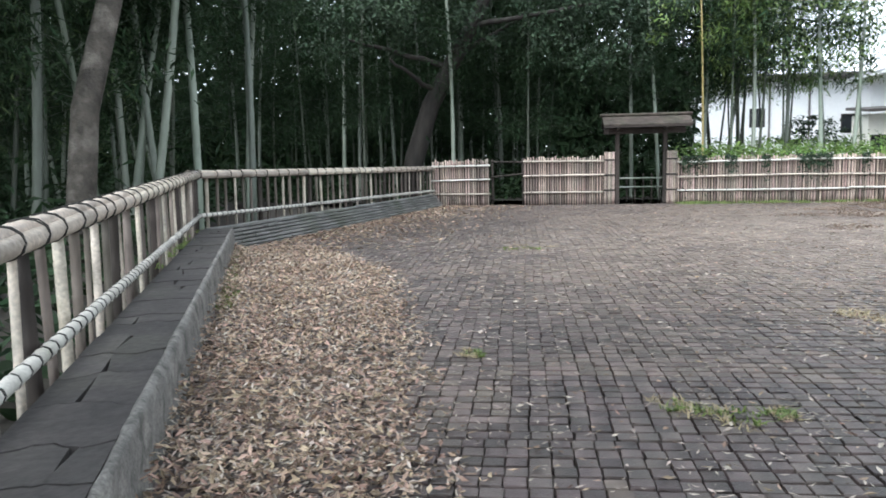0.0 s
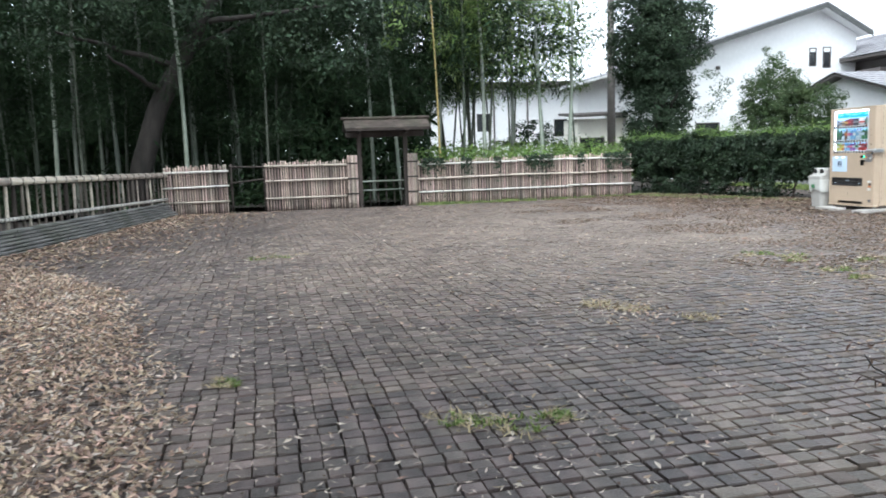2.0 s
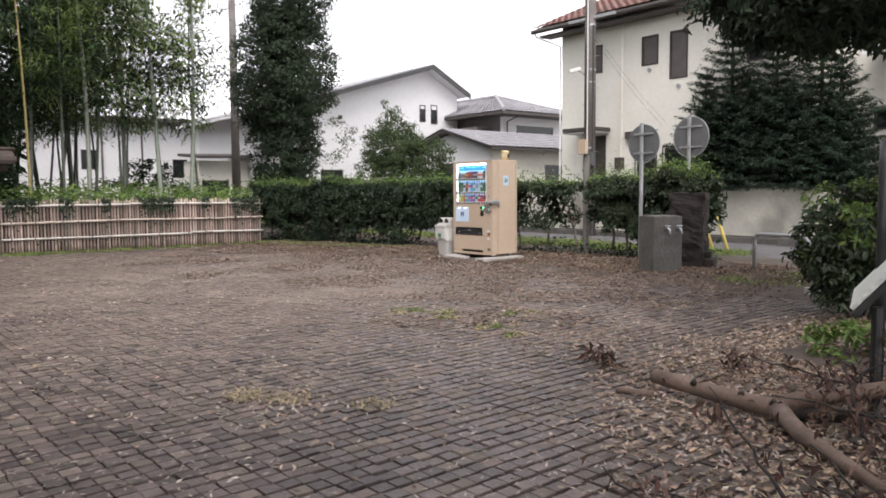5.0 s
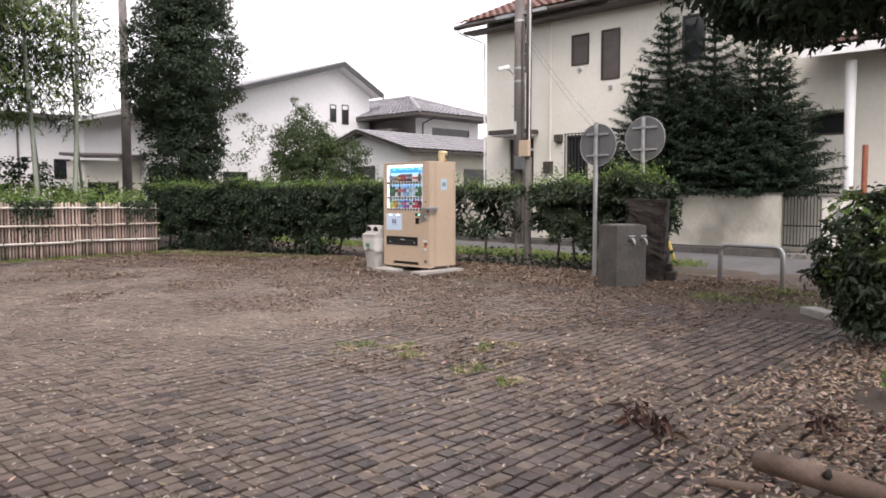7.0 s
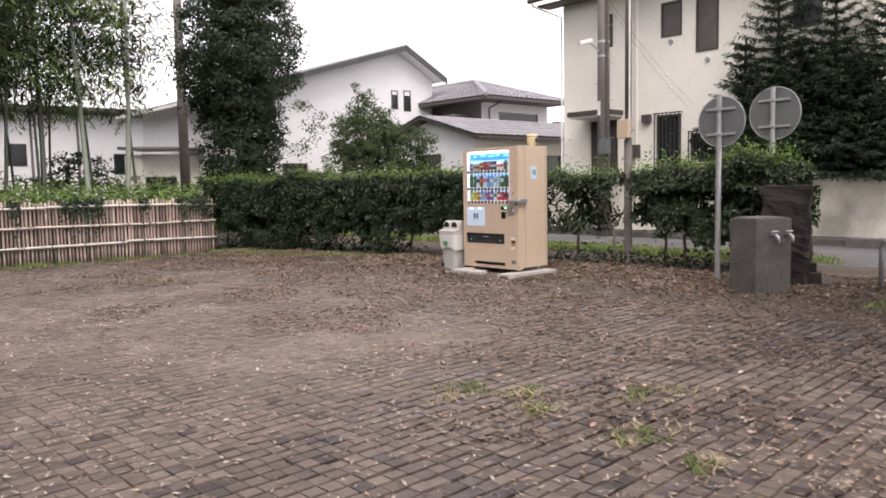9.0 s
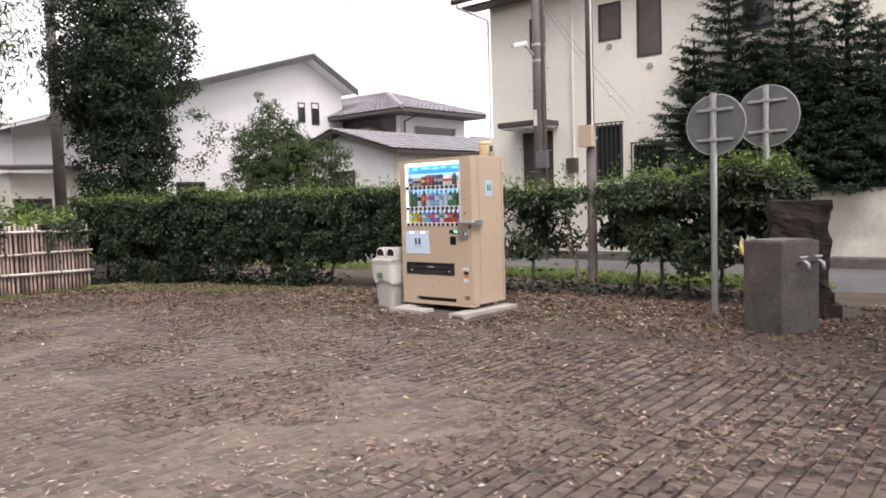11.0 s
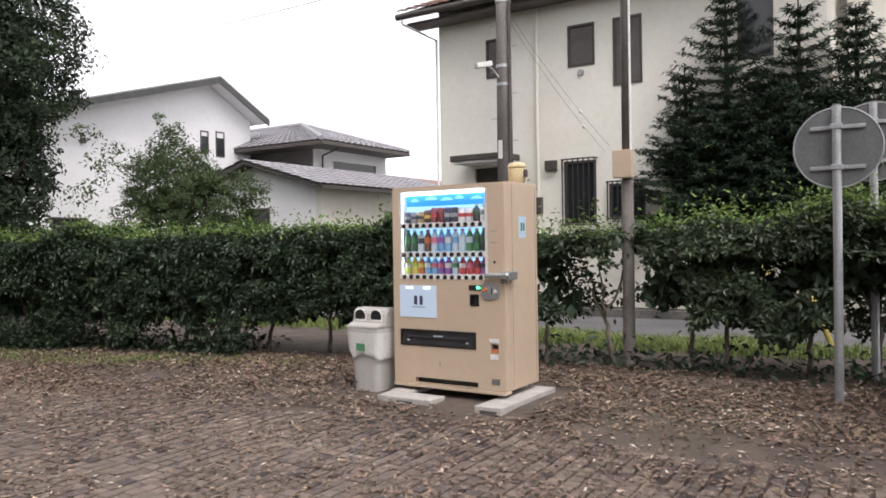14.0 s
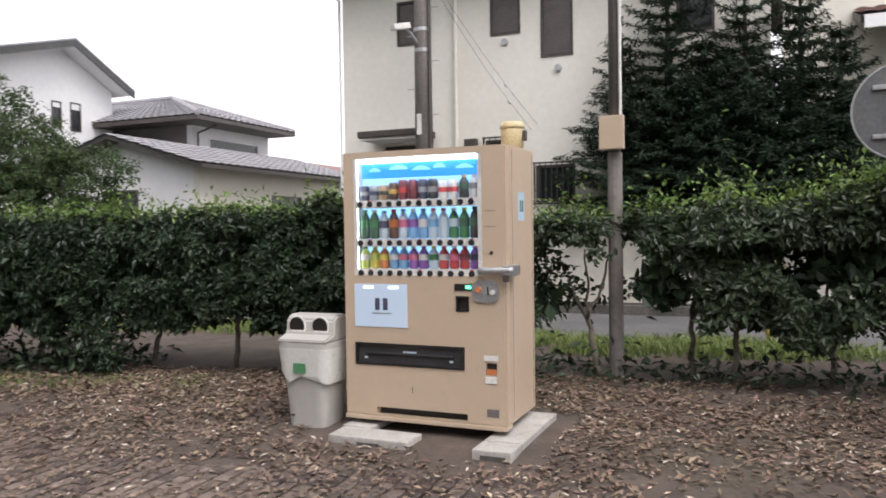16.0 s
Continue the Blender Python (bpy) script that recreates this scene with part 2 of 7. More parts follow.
BARK_DARK = surf("dark_bark", (0.020, 0.017, 0.015), (0.050, 0.042, 0.036), 6.0, 0.9, 0.8, 25, stretch=(1, 1, 0.3), bdist=0.03)
BARK_PALE = surf("peeled_brown_bark", (0.13, 0.088, 0.068), (0.26, 0.185, 0.145), 5.0, 0.8, 0.5, 30, c3=(0.12, 0.09, 0.07), c3scale=3)
DARKWOOD = surf("dark_aged_timber", (0.028, 0.022, 0.018), (0.065, 0.05, 0.042), 4.0, 0.85, 0.4, 40, stretch=(1, 1, 0.2), vary=0.15)
ROOFBARK = surf("cedar_bark_roof", (0.042, 0.032, 0.026), (0.09, 0.07, 0.057), 5.0, 0.9, 0.6, 40, vary=0.25, c3=(0.085, 0.09, 0.055), c3scale=2)
HEDGE = surf("hedge_leaf", (0.018, 0.033, 0.018), (0.038, 0.060, 0.030), 2.0, 0.40, 0.0, vary=0.5, island=True, fine=0.0, transl=0.15, spec=0.3)
HEDGE_MID = surf("mid_hedge_leaf", (0.020, 0.036, 0.015), (0.042, 0.066, 0.027), 2.0, 0.45, 0.0, vary=0.45, island=True, fine=0.0, transl=0.2)
SLATE_WALL = surf("layered_slate", (0.15, 0.147, 0.14), (0.27, 0.262, 0.25), 3.0, 0.8, 0.4, 30, vary=0.2, c3=(0.11, 0.12, 0.08), c3scale=1.2)
HEDGE_YOUNG = surf("young_hedge_leaf", (0.10, 0.17, 0.035), (0.16, 0.24, 0.06), 2.0, 0.45, 0.0, vary=0.35, island=True, fine=0.0, transl=0.3)
# Leaf colour darker than real foliage, to hold the grove's shade.
BAMBOO_SHADED = surf("shaded_bamboo_leaf", (0.018, 0.034, 0.015), (0.034, 0.058, 0.025), 0.5, 0.68, 0.0, vary=0.45, island=True, fine=0.0, transl=0.25, spec=0.2)
# Lighter copy of the bamboo leaf, daylight on it put into the colour.
BAMBOO_LIT = surf("lit_bamboo_leaf", (0.11, 0.17, 0.04), (0.18, 0.25, 0.07), 0.5, 0.5, 0.0, vary=0.4, island=True, fine=0.0, transl=0.4)
TREE_LEAF = surf("broad_leaf", (0.022, 0.038, 0.021), (0.046, 0.070, 0.038), 0.5, 0.6, 0.0, vary=0.45, island=True, fine=0.0, transl=0.2, spec=0.25)
BUSH_LEAF = surf("olive_leaf", (0.045, 0.075, 0.028), (0.085, 0.12, 0.05), 0.7, 0.55, 0.0, vary=0.45, island=True, fine=0.0, transl=0.3, spec=0.25)
FIR = surf("fir_needles", (0.016, 0.031, 0.019), (0.036, 0.060, 0.035), 1.0, 0.7, 0.0, vary=0.4, island=True, fine=0.0, transl=0.1, spec=0.2)
GRASS = surf("grass_blade", (0.13, 0.19, 0.05), (0.22, 0.27, 0.09), 2.0, 0.6, 0.0, vary=0.4, island=True, fine=0.0, transl=0.3)
STRAW = surf("dry_grass", (0.30, 0.24, 0.14), (0.42, 0.35, 0.22), 2.0, 0.8, 0.0, vary=0.3, island=True, fine=0.0)
DEADLEAF = surf("dead_leaf", (0.26, 0.18, 0.13), (0.44, 0.335, 0.255), 1.3, 0.75, 0.0, vary=0.55, island=True, fine=0.0, spec=0.3)
BROWNLEAF = surf("brown_litter_leaf", (0.115, 0.078, 0.056), (0.235, 0.172, 0.128), 1.3, 0.75, 0.0, vary=0.55, island=True, fine=0.0, spec=0.3)
CRUMB = surf("crumbled_leaf", (0.14, 0.100, 0.077), (0.26, 0.193, 0.150), 1.3, 0.85, 0.0, vary=0.4, island=True, fine=0.0, spec=0.2)
PALELEAF = surf("pale_fallen_leaf", (0.35, 0.295, 0.245), (0.50, 0.435, 0.37), 1.3, 0.7, 0.0, vary=0.4, island=True, fine=0.0)
DARKLEAF = surf("wilted_leaf", (0.06, 0.03, 0.022), (0.13, 0.075, 0.055), 3.0, 0.8, 0.0, vary=0.5, island=True, fine=0.0)
STUCCO = surf("cream_stucco", (0.74, 0.72, 0.64), (0.80, 0.78, 0.71), 0.8, 0.9, 0.25, 120, fine=0.06, c3=(0.69, 0.66, 0.58), c3scale=0.5)
# Stains on cream render, with the firs' shade mixed into the darker colour.
STAINED_SHADED = surf("stained_shaded_render", (0.52, 0.50, 0.43), (0.62, 0.595, 0.52), 1.0, 0.9, 0.25, 90, fine=0.12, c3=(0.20, 0.195, 0.165), c3scale=0.7, c3amount=0.75)
# Sandy dust, its colour also raised for the daylight in the open.
SAND_LIT = surf("lit_sandy_dust", (0.175, 0.138, 0.112), (0.245, 0.198, 0.160), 1.5, 0.9, 0.4, 120, c3=(0.12, 0.10, 0.085), c3scale=0.5)
WHITEWALL = surf("white_render", (0.78, 0.78, 0.78), (0.84, 0.84, 0.84), 0.6, 0.9, 0.15, 80, fine=0.05)
TILE_RED = surf("red_brown_roof_tile", (0.19, 0.10, 0.085), (0.29, 0.165, 0.14), 3.0, 0.6, 0.2, 60, fine=0.2, c3=(0.15, 0.12, 0.11))
TILE_GREY = surf("grey_roof_tile", (0.26, 0.255, 0.275), (0.38, 0.37, 0.39), 3.0, 0.5, 0.2, 60, fine=0.2)
TRIM_DARK = surf("dark_brown_metal", (0.055, 0.047, 0.042), (0.085, 0.073, 0.066), 5.0, 0.5, 0.05, 40)
GLASS_DARK = surf("dark_window_pane", (0.02, 0.022, 0.025), (0.035, 0.037, 0.04), 0.7, 0.12, 0.0, fine=0.0)
SHUTTER = surf("brown_grey_blind", (0.12, 0.105, 0.10), (0.16, 0.14, 0.135), 3.0, 0.6, 0.1, 30)
POLE = surf("pole_concrete", (0.15, 0.135, 0.125), (0.24, 0.22, 0.205), 2.0, 0.85, 0.2, 60)
ROOF_EDGE = surf("dark_grey_roof_metal", (0.045, 0.047, 0.045), (0.075, 0.078, 0.074), 4.0, 0.5, 0.05, 40)
STEEL = surf("galvanised_steel", (0.42, 0.43, 0.44), (0.52, 0.53, 0.54), 6.0, 0.45, 0.05, 60, metal=0.7)
GREYPAINT = surf("grey_sign_back", (0.105, 0.11, 0.112), (0.15, 0.155, 0.158), 3.0, 0.6, 0.05, 30)
BEIGE = surf("beige_machine_enamel", (0.49, 0.382, 0.282), (0.53, 0.418, 0.312), 1.2, 0.42, 0.03, 60, fine=0.05)
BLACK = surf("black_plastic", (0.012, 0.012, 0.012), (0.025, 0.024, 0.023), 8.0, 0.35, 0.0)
WHITEPL = surf("white_plastic", (0.66, 0.65, 0.62), (0.76, 0.75, 0.72), 4.0, 0.5, 0.05, 40)
BINGREY = surf("pale_grey_bin_plastic", (0.40, 0.385, 0.36), (0.47, 0.455, 0.43), 1.5, 0.5, 0.03, 30, fine=0.05)
BLOCK = surf("pale_concrete_block", (0.36, 0.34, 0.315), (0.50, 0.475, 0.45), 5.0, 0.9, 0.4, 80, c3=(0.3, 0.28, 0.25), c3scale=3)
CREAM = surf("cream_plastic", (0.62, 0.50, 0.28), (0.68, 0.56, 0.34), 6.0, 0.5, 0.05, 30)
YELLOW = surf("yellow_plastic", (0.66, 0.50, 0.12), (0.76, 0.60, 0.18), 5.0, 0.5, 0.05, 30)
RUST = surf("rusty_brown_stone", (0.013, 0.010, 0.009), (0.036, 0.027, 0.023), 5.0, 0.9, 0.6, 35, vary=0.2)
IRON = surf("black_wrought_iron", (0.018, 0.018, 0.018), (0.04, 0.04, 0.04), 10.0, 0.5, 0.1, 80)
WHITEBOARD = surf("pale_board", (0.62, 0.64, 0.58), (0.72, 0.73, 0.68), 3.0, 0.5, 0.05, 40)
REDPOST = surf("red_brown_paint", (0.24, 0.075, 0.04), (0.32, 0.11, 0.06), 6.0, 0.6, 0.1, 40)

# ---- ground, road and raised edges ----
def sheet(name, x0, y0, x1, y1, step, height, material, label, category, inside=None):
    """A gently uneven sheet of ground; height(x, y) gives its level."""
    xs = np.arange(x0, x1 + step / 2, step)
    ys = np.arange(y0, y1 + step / 2, step)
    verts, faces, index = [], [], {}
    for i, x in enumerate(xs):
        for j, y in enumerate(ys):
            index[i, j] = len(verts)
            verts.append((x, y, height(x, y)))
    for i in range(len(xs) - 1):
        for j in range(len(ys) - 1):
            if inside is None or inside(xs[i] + step / 2, ys[j] + step / 2):
                faces.append((index[i, j], index[i + 1, j], index[i + 1, j + 1], index[i, j + 1]))
    ob = pydata(name, verts, faces, material)
    for p in ob.data.polygons:
        p.use_smooth = True
    return tagged(ob, label, category, kind="structure")


bm = bmesh.new()
bm.faces.new([bm.verts.new(p) for p in ((-600, -600, -0.05), (600, -600, -0.05), (600, 600, -0.05), (-600, 600, -0.05))])
solid("ground", bm, SOIL, "dark bare earth reaching to the horizon", "ground", kind="structure")

# the long raised edge beside the plaza: start, way along it, way across it
E0, ALONG, ACROSS = V((1.42, -2.79, 0)), V((-0.930, -0.367, 0)), V((0.367, -0.930, 0))
E_START, E_END = -3.2, 9.38
W0, W1 = V((-7.30, -6.24, 0)), V((-17.25, -4.55, 0))   # the layered low wall


def edge_at(s, off=0.0, z=0.0):
    p = E0 + ALONG * s + ACROSS * off
    return V((p.x, p.y, z))


def behind_edge(x, y):
    p = V((x, y, 0)) - E0
    return p.dot(ACROSS)


def behind_wall(x, y):
    d = (W1 - W0).normalized()
    n = V((d.y, -d.x, 0))
    if n.y > 0:
        n = -n
    return (V((x, y, 0)) - W0).dot(n)


def forest_level(x, y):
    return 0.06 + 0.10 * noise.noise((x * 0.3, y * 0.3, 3)) + 0.02 * noise.noise((x * 2, y * 2, 5))


def in_forest(x, y):
    if x < -17.75:
        return y < 8.5
    return behind_edge(x, y) > 0.45 and (x > -7.3 or behind_wall(x, y) > 0.45)


sheet("forest_floor", -58, -45, 14, 9, 0.5, forest_level, FOREST, "forest floor of rotting leaf litter, darkened to hold grove shade", "ground", in_forest)


def strip_level(x, y):
    rise = min(max((y - 7.45 - 0.7 * noise.noise((x * 0.5, y * 0.5, 1))) / 0.9, 0), 1)
    return -0.035 + 0.06 * rise + 0.02 * noise.noise((x * 1.5, y * 1.5, 9)) * rise


sheet("earth_strip", -19, 6.4, 6, 12.6, 0.2, strip_level, LITTER, "brown earth strip with leaf litter along the hedge", "ground")


def bank_level(x, y):
    inner = min(max(x + 2.3 - 0.25 * (y - 4.6), 0), 1) * min(max((y - 3.9) / 0.8, 0), 1)
    return -0.07 + 0.12 * inner + 0.02 * noise.noise((x * 1.5, y * 1.5, 4))


sheet("earth_bank", -2.8, 3.8, 8, 7.8, 0.2, bank_level, LITTER, "leaf-covered earth beside the shrubs", "ground")
sheet("grass_verge", -40, 12.4, -7.0, 13.8, 0.2, lambda x, y: 0.03 + 0.03 * noise.noise((x, y, 2)), LITTER, "grassy verge between hedge and road", "ground",
      lambda x, y: y < 13.55 - (x + 10.5) * 0.10)


def road_edge(x):
    return 13.45 - (x + 10.5) * (0.25 if x > -10.5 else 0.08)


bm = bmesh.new()
n = 60
rows = []
for i in range(n + 1):
    x = -45 + i * 1.0
    rows.append([bm.verts.new((x, road_edge(x), 0.012)), bm.verts.new((x, 14.6, 0.06)), bm.verts.new((x, 16.02, 0.03))])
for a, b in zip(rows, rows[1:]):
    bm.faces.new((a[0], b[0], b[1], a[1]))
    bm.faces.new((a[1], b[1], b[2], a[2]))
solid("road", bm, ASPHALT, "narrow grey asphalt lane behind the hedge", "road", kind="structure", smooth=True)
bm = bmesh.new()
for i in range(50):
    x = -45 + i * 1.2
    box(bm, x, 16.02, -0.02, x + 1.19, 16.2, 0.17, bevel=0.015)
solid("kerb", bm, DARKCONC, "dark concrete gutter kerb along the lane", "kerb", kind="structure")

# Dust film that also carries the brighter light of the open middle.
def sand_level(x, y):
    d = math.hypot((x + 9.6) / 7.4, (y - 3.2) / 5.4) + 0.5 * noise.noise((x * 0.5, y * 0.5, 12))
    return -0.034 + 0.024 * min(max((1.2 - d) / 0.9, 0), 1) + 0.005 * noise.noise((x * 2.3, y * 2.3, 14)) + 0.004 * noise.noise((x * 0.9, y * 0.9, 15))


sheet("sand_film", -17.1, -3.6, -2.5, 7.3, 0.12, sand_level, SAND_LIT, "pale sandy dust in worn paving joints, lightened for open sky", "sand")

# ---- raised edge with slab top ----
ledge = thing("raised_edge", tuple(edge_at(3)), "low raised plaza edge with dark slate slabs and a rough concrete face", "wall", kind="structure")
m = Matrix(((ALONG.x, ACROSS.x, 0, E0.x), (ALONG.y, ACROSS.y, 0, E0.y), (0, 0, 1, 0), (0, 0, 0, 1)))
steps = 260
PROFILE = ((0.0, -0.06), (-0.004, 0.10), (0.0, 0.24), (0.006, 0.315), (0.012, 0.335), (0.022, 0.347), (0.036, 0.352), (0.046, 0.347), (0.052, 0.30), (0.052, -0.06))
verts, faces = [], []
for i in range(steps + 1):
    s = E_START + (E_END - E_START) * i / steps
    for j, (o, z) in enumerate(PROFILE):
        p = edge_at(s, o, z)
        chip = 0.014 * noise.noise((s * 1.3, o * 9, z * 9)) + 0.010 * noise.noise((s * 7, o * 25, z * 25))
        chip += 0.02 * min(0, noise.noise((s * 3.1, 5, 5)) + 0.25) * (3 <= j <= 5)
        verts.append(tuple(p + ACROSS * (-chip) + V((0, 0, chip * 0.7 if 0.2 < z else 0))))
k = len(PROFILE)
for i in range(steps):
    for j in range(k - 1):
        faces.append((i * k + j, i * k + j + 1, (i + 1) * k + j + 1, (i + 1) * k + j))
faces += [tuple(range(k)), tuple(steps * k + j for j in range(k))[::-1]]
base = V(ledge.matrix_basis.translation)
face = pydata("concrete_face", [tuple(V(v) - base) for v in verts], faces, CONCRETE, ledge, "rough stained concrete kerb")
for p in face.data.polygons:
    p.use_smooth = True
part("fill", cube(E_START, 0.05, -0.06, E_END, 0.46, 0.30, m), SOIL, ledge)


def crack(s, seed):
    """A wandering joint across the slabs, as places along and across."""
    out = []
    for j in range(13):
        o = 0.05 + (0.46 - 0.05) * j / 12
        out.append((s + 0.10 * noise.noise((o * 6, seed * 3.7, 1)) + 0.02 * noise.noise((o * 30, seed * 3.7, 2)) + 0.12 * (o - 0.3) * noise.noise((seed * 5.1, 0, 3)), o))
    return out


s = E_START
i = 0
left = crack(s, 0)
while s < E_END - 0.1:
    s = min(s + rnd.uniform(0.24, 0.55), E_END)
    i += 1
    right = crack(s, i) if s < E_END else [(E_END, q[1]) for q in left]
    gap = rnd.uniform(0.006, 0.011)
    z = 0.340 + rnd.uniform(-0.004, 0.004)
    dz = rnd.uniform(-0.01, 0.01)
    cut = rnd.randint(4, 8) if rnd.random() < 0.55 else 12
    for lo, hi in ((0, cut), (cut, 12)):
        if lo == hi:
            continue
        o0, o1 = (0.005 if lo else 0.0), (-0.005 if hi < 12 else 0.0)
        slant = rnd.uniform(-0.05, 0.05) if cut < 12 else 0.0
        rim_l = [(q[0] + gap, q[1] + (o0 + slant * 0.5 if k == lo and lo else 0) + (o1 + slant * 0.5 if k == hi and hi < 12 else 0)) for k, q in enumerate(left) if lo <= k <= hi]
        rim_r = [(q[0] - gap, q[1] + (o0 - slant * 0.5 if k == lo and lo else 0) + (o1 - slant * 0.5 if k == hi and hi < 12 else 0)) for k, q in enumerate(right) if lo <= k <= hi]
        pts = rim_l + rim_r[::-1]
        bm = bmesh.new()
        top = [bm.verts.new(m @ V((p[0], p[1], z + dz * (p[1] - 0.3)))) for p in pts]
        low = [bm.verts.new(m @ V((p[0], p[1], z - 0.05))) for p in pts]
        bm.faces.new(top[::-1])
        for j in range(len(pts)):
            bm.faces.new((top[j], top[(j + 1) % len(pts)], low[(j + 1) % len(pts)], low[j]))
        bmesh.ops.recalc_face_normals(bm, faces=bm.faces)
        part("slab", bm, SLATE, ledge)
    left = right

# ---- layered stone wall ----
wall = thing("layered_wall", tuple((W0 + W1) / 2), "low wall of stacked dark slate courses", "wall", kind="structure")
d = (W1 - W0).normalized()
nrm = V((d.y, -d.x, 0))
if nrm.y > 0:
    nrm = -nrm
length = (W1 - W0).length
m = Matrix(((d.x, nrm.x, 0, W0.x), (d.y, nrm.y, 0, W0.y), (0, 0, 1, 0), (0, 0, 0, 1)))
for c in range(7):
    s = -0.02
    z0 = -0.02 + c * 0.052
    while s < length:
        w = rnd.uniform(0.35, 0.75)
        e = min(s + w, length + 0.05)
        j = rnd.uniform(-0.012, 0.012)
        part("course_stone", cube(s, 0.02 + c * 0.047 + j, z0, e - 0.006, 0.5, z0 + 0.034 + rnd.uniform(-0.004, 0.004), m, 0.006), SLATE_WALL, wall)
        s = e
part("core", cube(0.1, 0.36, -0.04, length, 0.52, 0.32, m), SOIL, wall)

# ---- bamboo rail fence on the edge ----
def bamboo_pole(bm, p, q, r, every=0.33, seg=8):
    """A cut bamboo pole with swollen nodes."""
    p, q = V(p), V(q)
    ln = (q - p).length
    pts, rad = [p], [r]
    t = every * rnd.uniform(0.3, 0.9)
    while t < ln - 0.03:
        for dt, k in ((-0.012, 1.0), (0.0, 1.10), (0.012, 1.0)):
            pts.append(p.lerp(q, (t + dt) / ln))
            rad.append(r * k)
        t += every * rnd.uniform(0.85, 1.15)
    pts.append(q)
    rad.append(r * 0.97)
    return tube(bm, pts, rad, seg)


def rail_fence(p, q, zt0, zt1, zl0, zl1, label, spacing):
    f = thing("bamboo_rail_fence", (p.x, p.y, 0.1), label, "fence")
    ln = (q - p).length
    at = lambda s, z: V((*p.lerp(q, s / ln).xy, z))
    zt = lambda s: zt0 + (zt1 - zt0) * s / ln
    zl = lambda s: zl0 + (zl1 - zl0) * s / ln
    side = V(((q - p).y, -(q - p).x, 0)).normalized()
    if side.dot(V((0.37, -0.93, 0))) > 0:
        side = -side
    # top rail: two round poles beside one another with a cap pole
    s = -0.15
    while s < ln:
        e = min(s + 3.4, ln + 0.06)
        for o, dz, r in ((0.045, 0.0, 0.046), (-0.045, 0.0, 0.046), (0.0, 0.045, 0.040)):
            a, b = at(s, zt(s) - 0.05 + dz) + side * o, at(e, zt(e) - 0.05 + dz) + side * o
            part("top_rail", bamboo_pole(bmesh.new(), a, b, r, 0.36, 10), BAMBOO_PALE, f, smooth=True)
        s = e - 0.02
    bm = bmesh.new()
    s = 0.05
    while s < ln:
        c = at(s, zt(s) - 0.035)
        ax = (q - p).normalized()
        pts = [c + side * (0.105 * math.cos(k * math.tau / 12)) + V((0, 0, 0.075 * math.sin(k * math.tau / 12))) for k in range(13)]
        tilt_ = rnd.uniform(0.01, 0.035)
        for sg in (-1, 1):
            tube(bm, [v + ax * sg * tilt_ * math.sin(i * math.tau / 12) for i, v in enumerate(pts)], 0.0042, 5)
        s += rnd.uniform(0.26, 0.40)
    tagged(part("rail_lashing", bm, LASH, f), kind="stuff")
    # lower rail of pale pieces
    s = -0.1
    while s < ln:
        e = min(s + rnd.uniform(2.4, 3.2), ln)
        part("lower_rail", bamboo_pole(bmesh.new(), at(s, zl(s)) + side * 0.05, at(e, zl(e)) + side * 0.05, 0.034, 0.14, 8), BAMBOO_WHITE, f, smooth=True)
        s = e
    bm = bmesh.new()
    s = 0.02
    k = 0
    while s < ln:
        thick = 0.040 if k % 7 == 0 else rnd.uniform(0.016, 0.032)
        lean = V((rnd.uniform(-0.04, 0.04), rnd.uniform(-0.012, 0.012), 0))
        off = side * (-0.01 - thick * 0.4)
        mat = DARKWOOD if k % 7 == 0 else (BAMBOO_PALE if k % 3 == 1 else BAMBOO_GREY)
        b = bamboo_pole(bmesh.new(), at(s, -0.02) + off, at(s, zt(s) - 0.09) + off + lean, thick, 0.3, 7)
        part("fence_post" if k % 7 == 0 else "baluster", b, mat, f, smooth=True)
        for ds in (0.0, spacing / 2):
            if s + ds < ln:
                c, ax = at(s + ds, zl(s + ds)) + side * 0.05, (q - p).normalized()
                tube(bm, [c - ax * 0.008, c + ax * 0.008], [0.038, 0.038], 8)
        s += spacing * rnd.uniform(0.85, 1.15)
        k += 1
    tagged(part("lower_lashing", bm, LASH, f), kind="stuff")
    return f


CORNER = V((-7.58, -6.95, 0))
A0 = edge_at(-2.6, 0.56)
rail_fence(A0, CORNER, 0.96, 1.16, 0.43, 0.50, "weathered bamboo rail fence lashed with black cord behind the slate edge", 0.30)
rail_fence(CORNER, V((-17.4, -4.93, 0)), 1.16, 1.06, 0.50, 0.42, "weathered bamboo rail fence standing on the layered wall", 0.25)

# ---- bamboo slat fences and gate ----
FX = -17.54


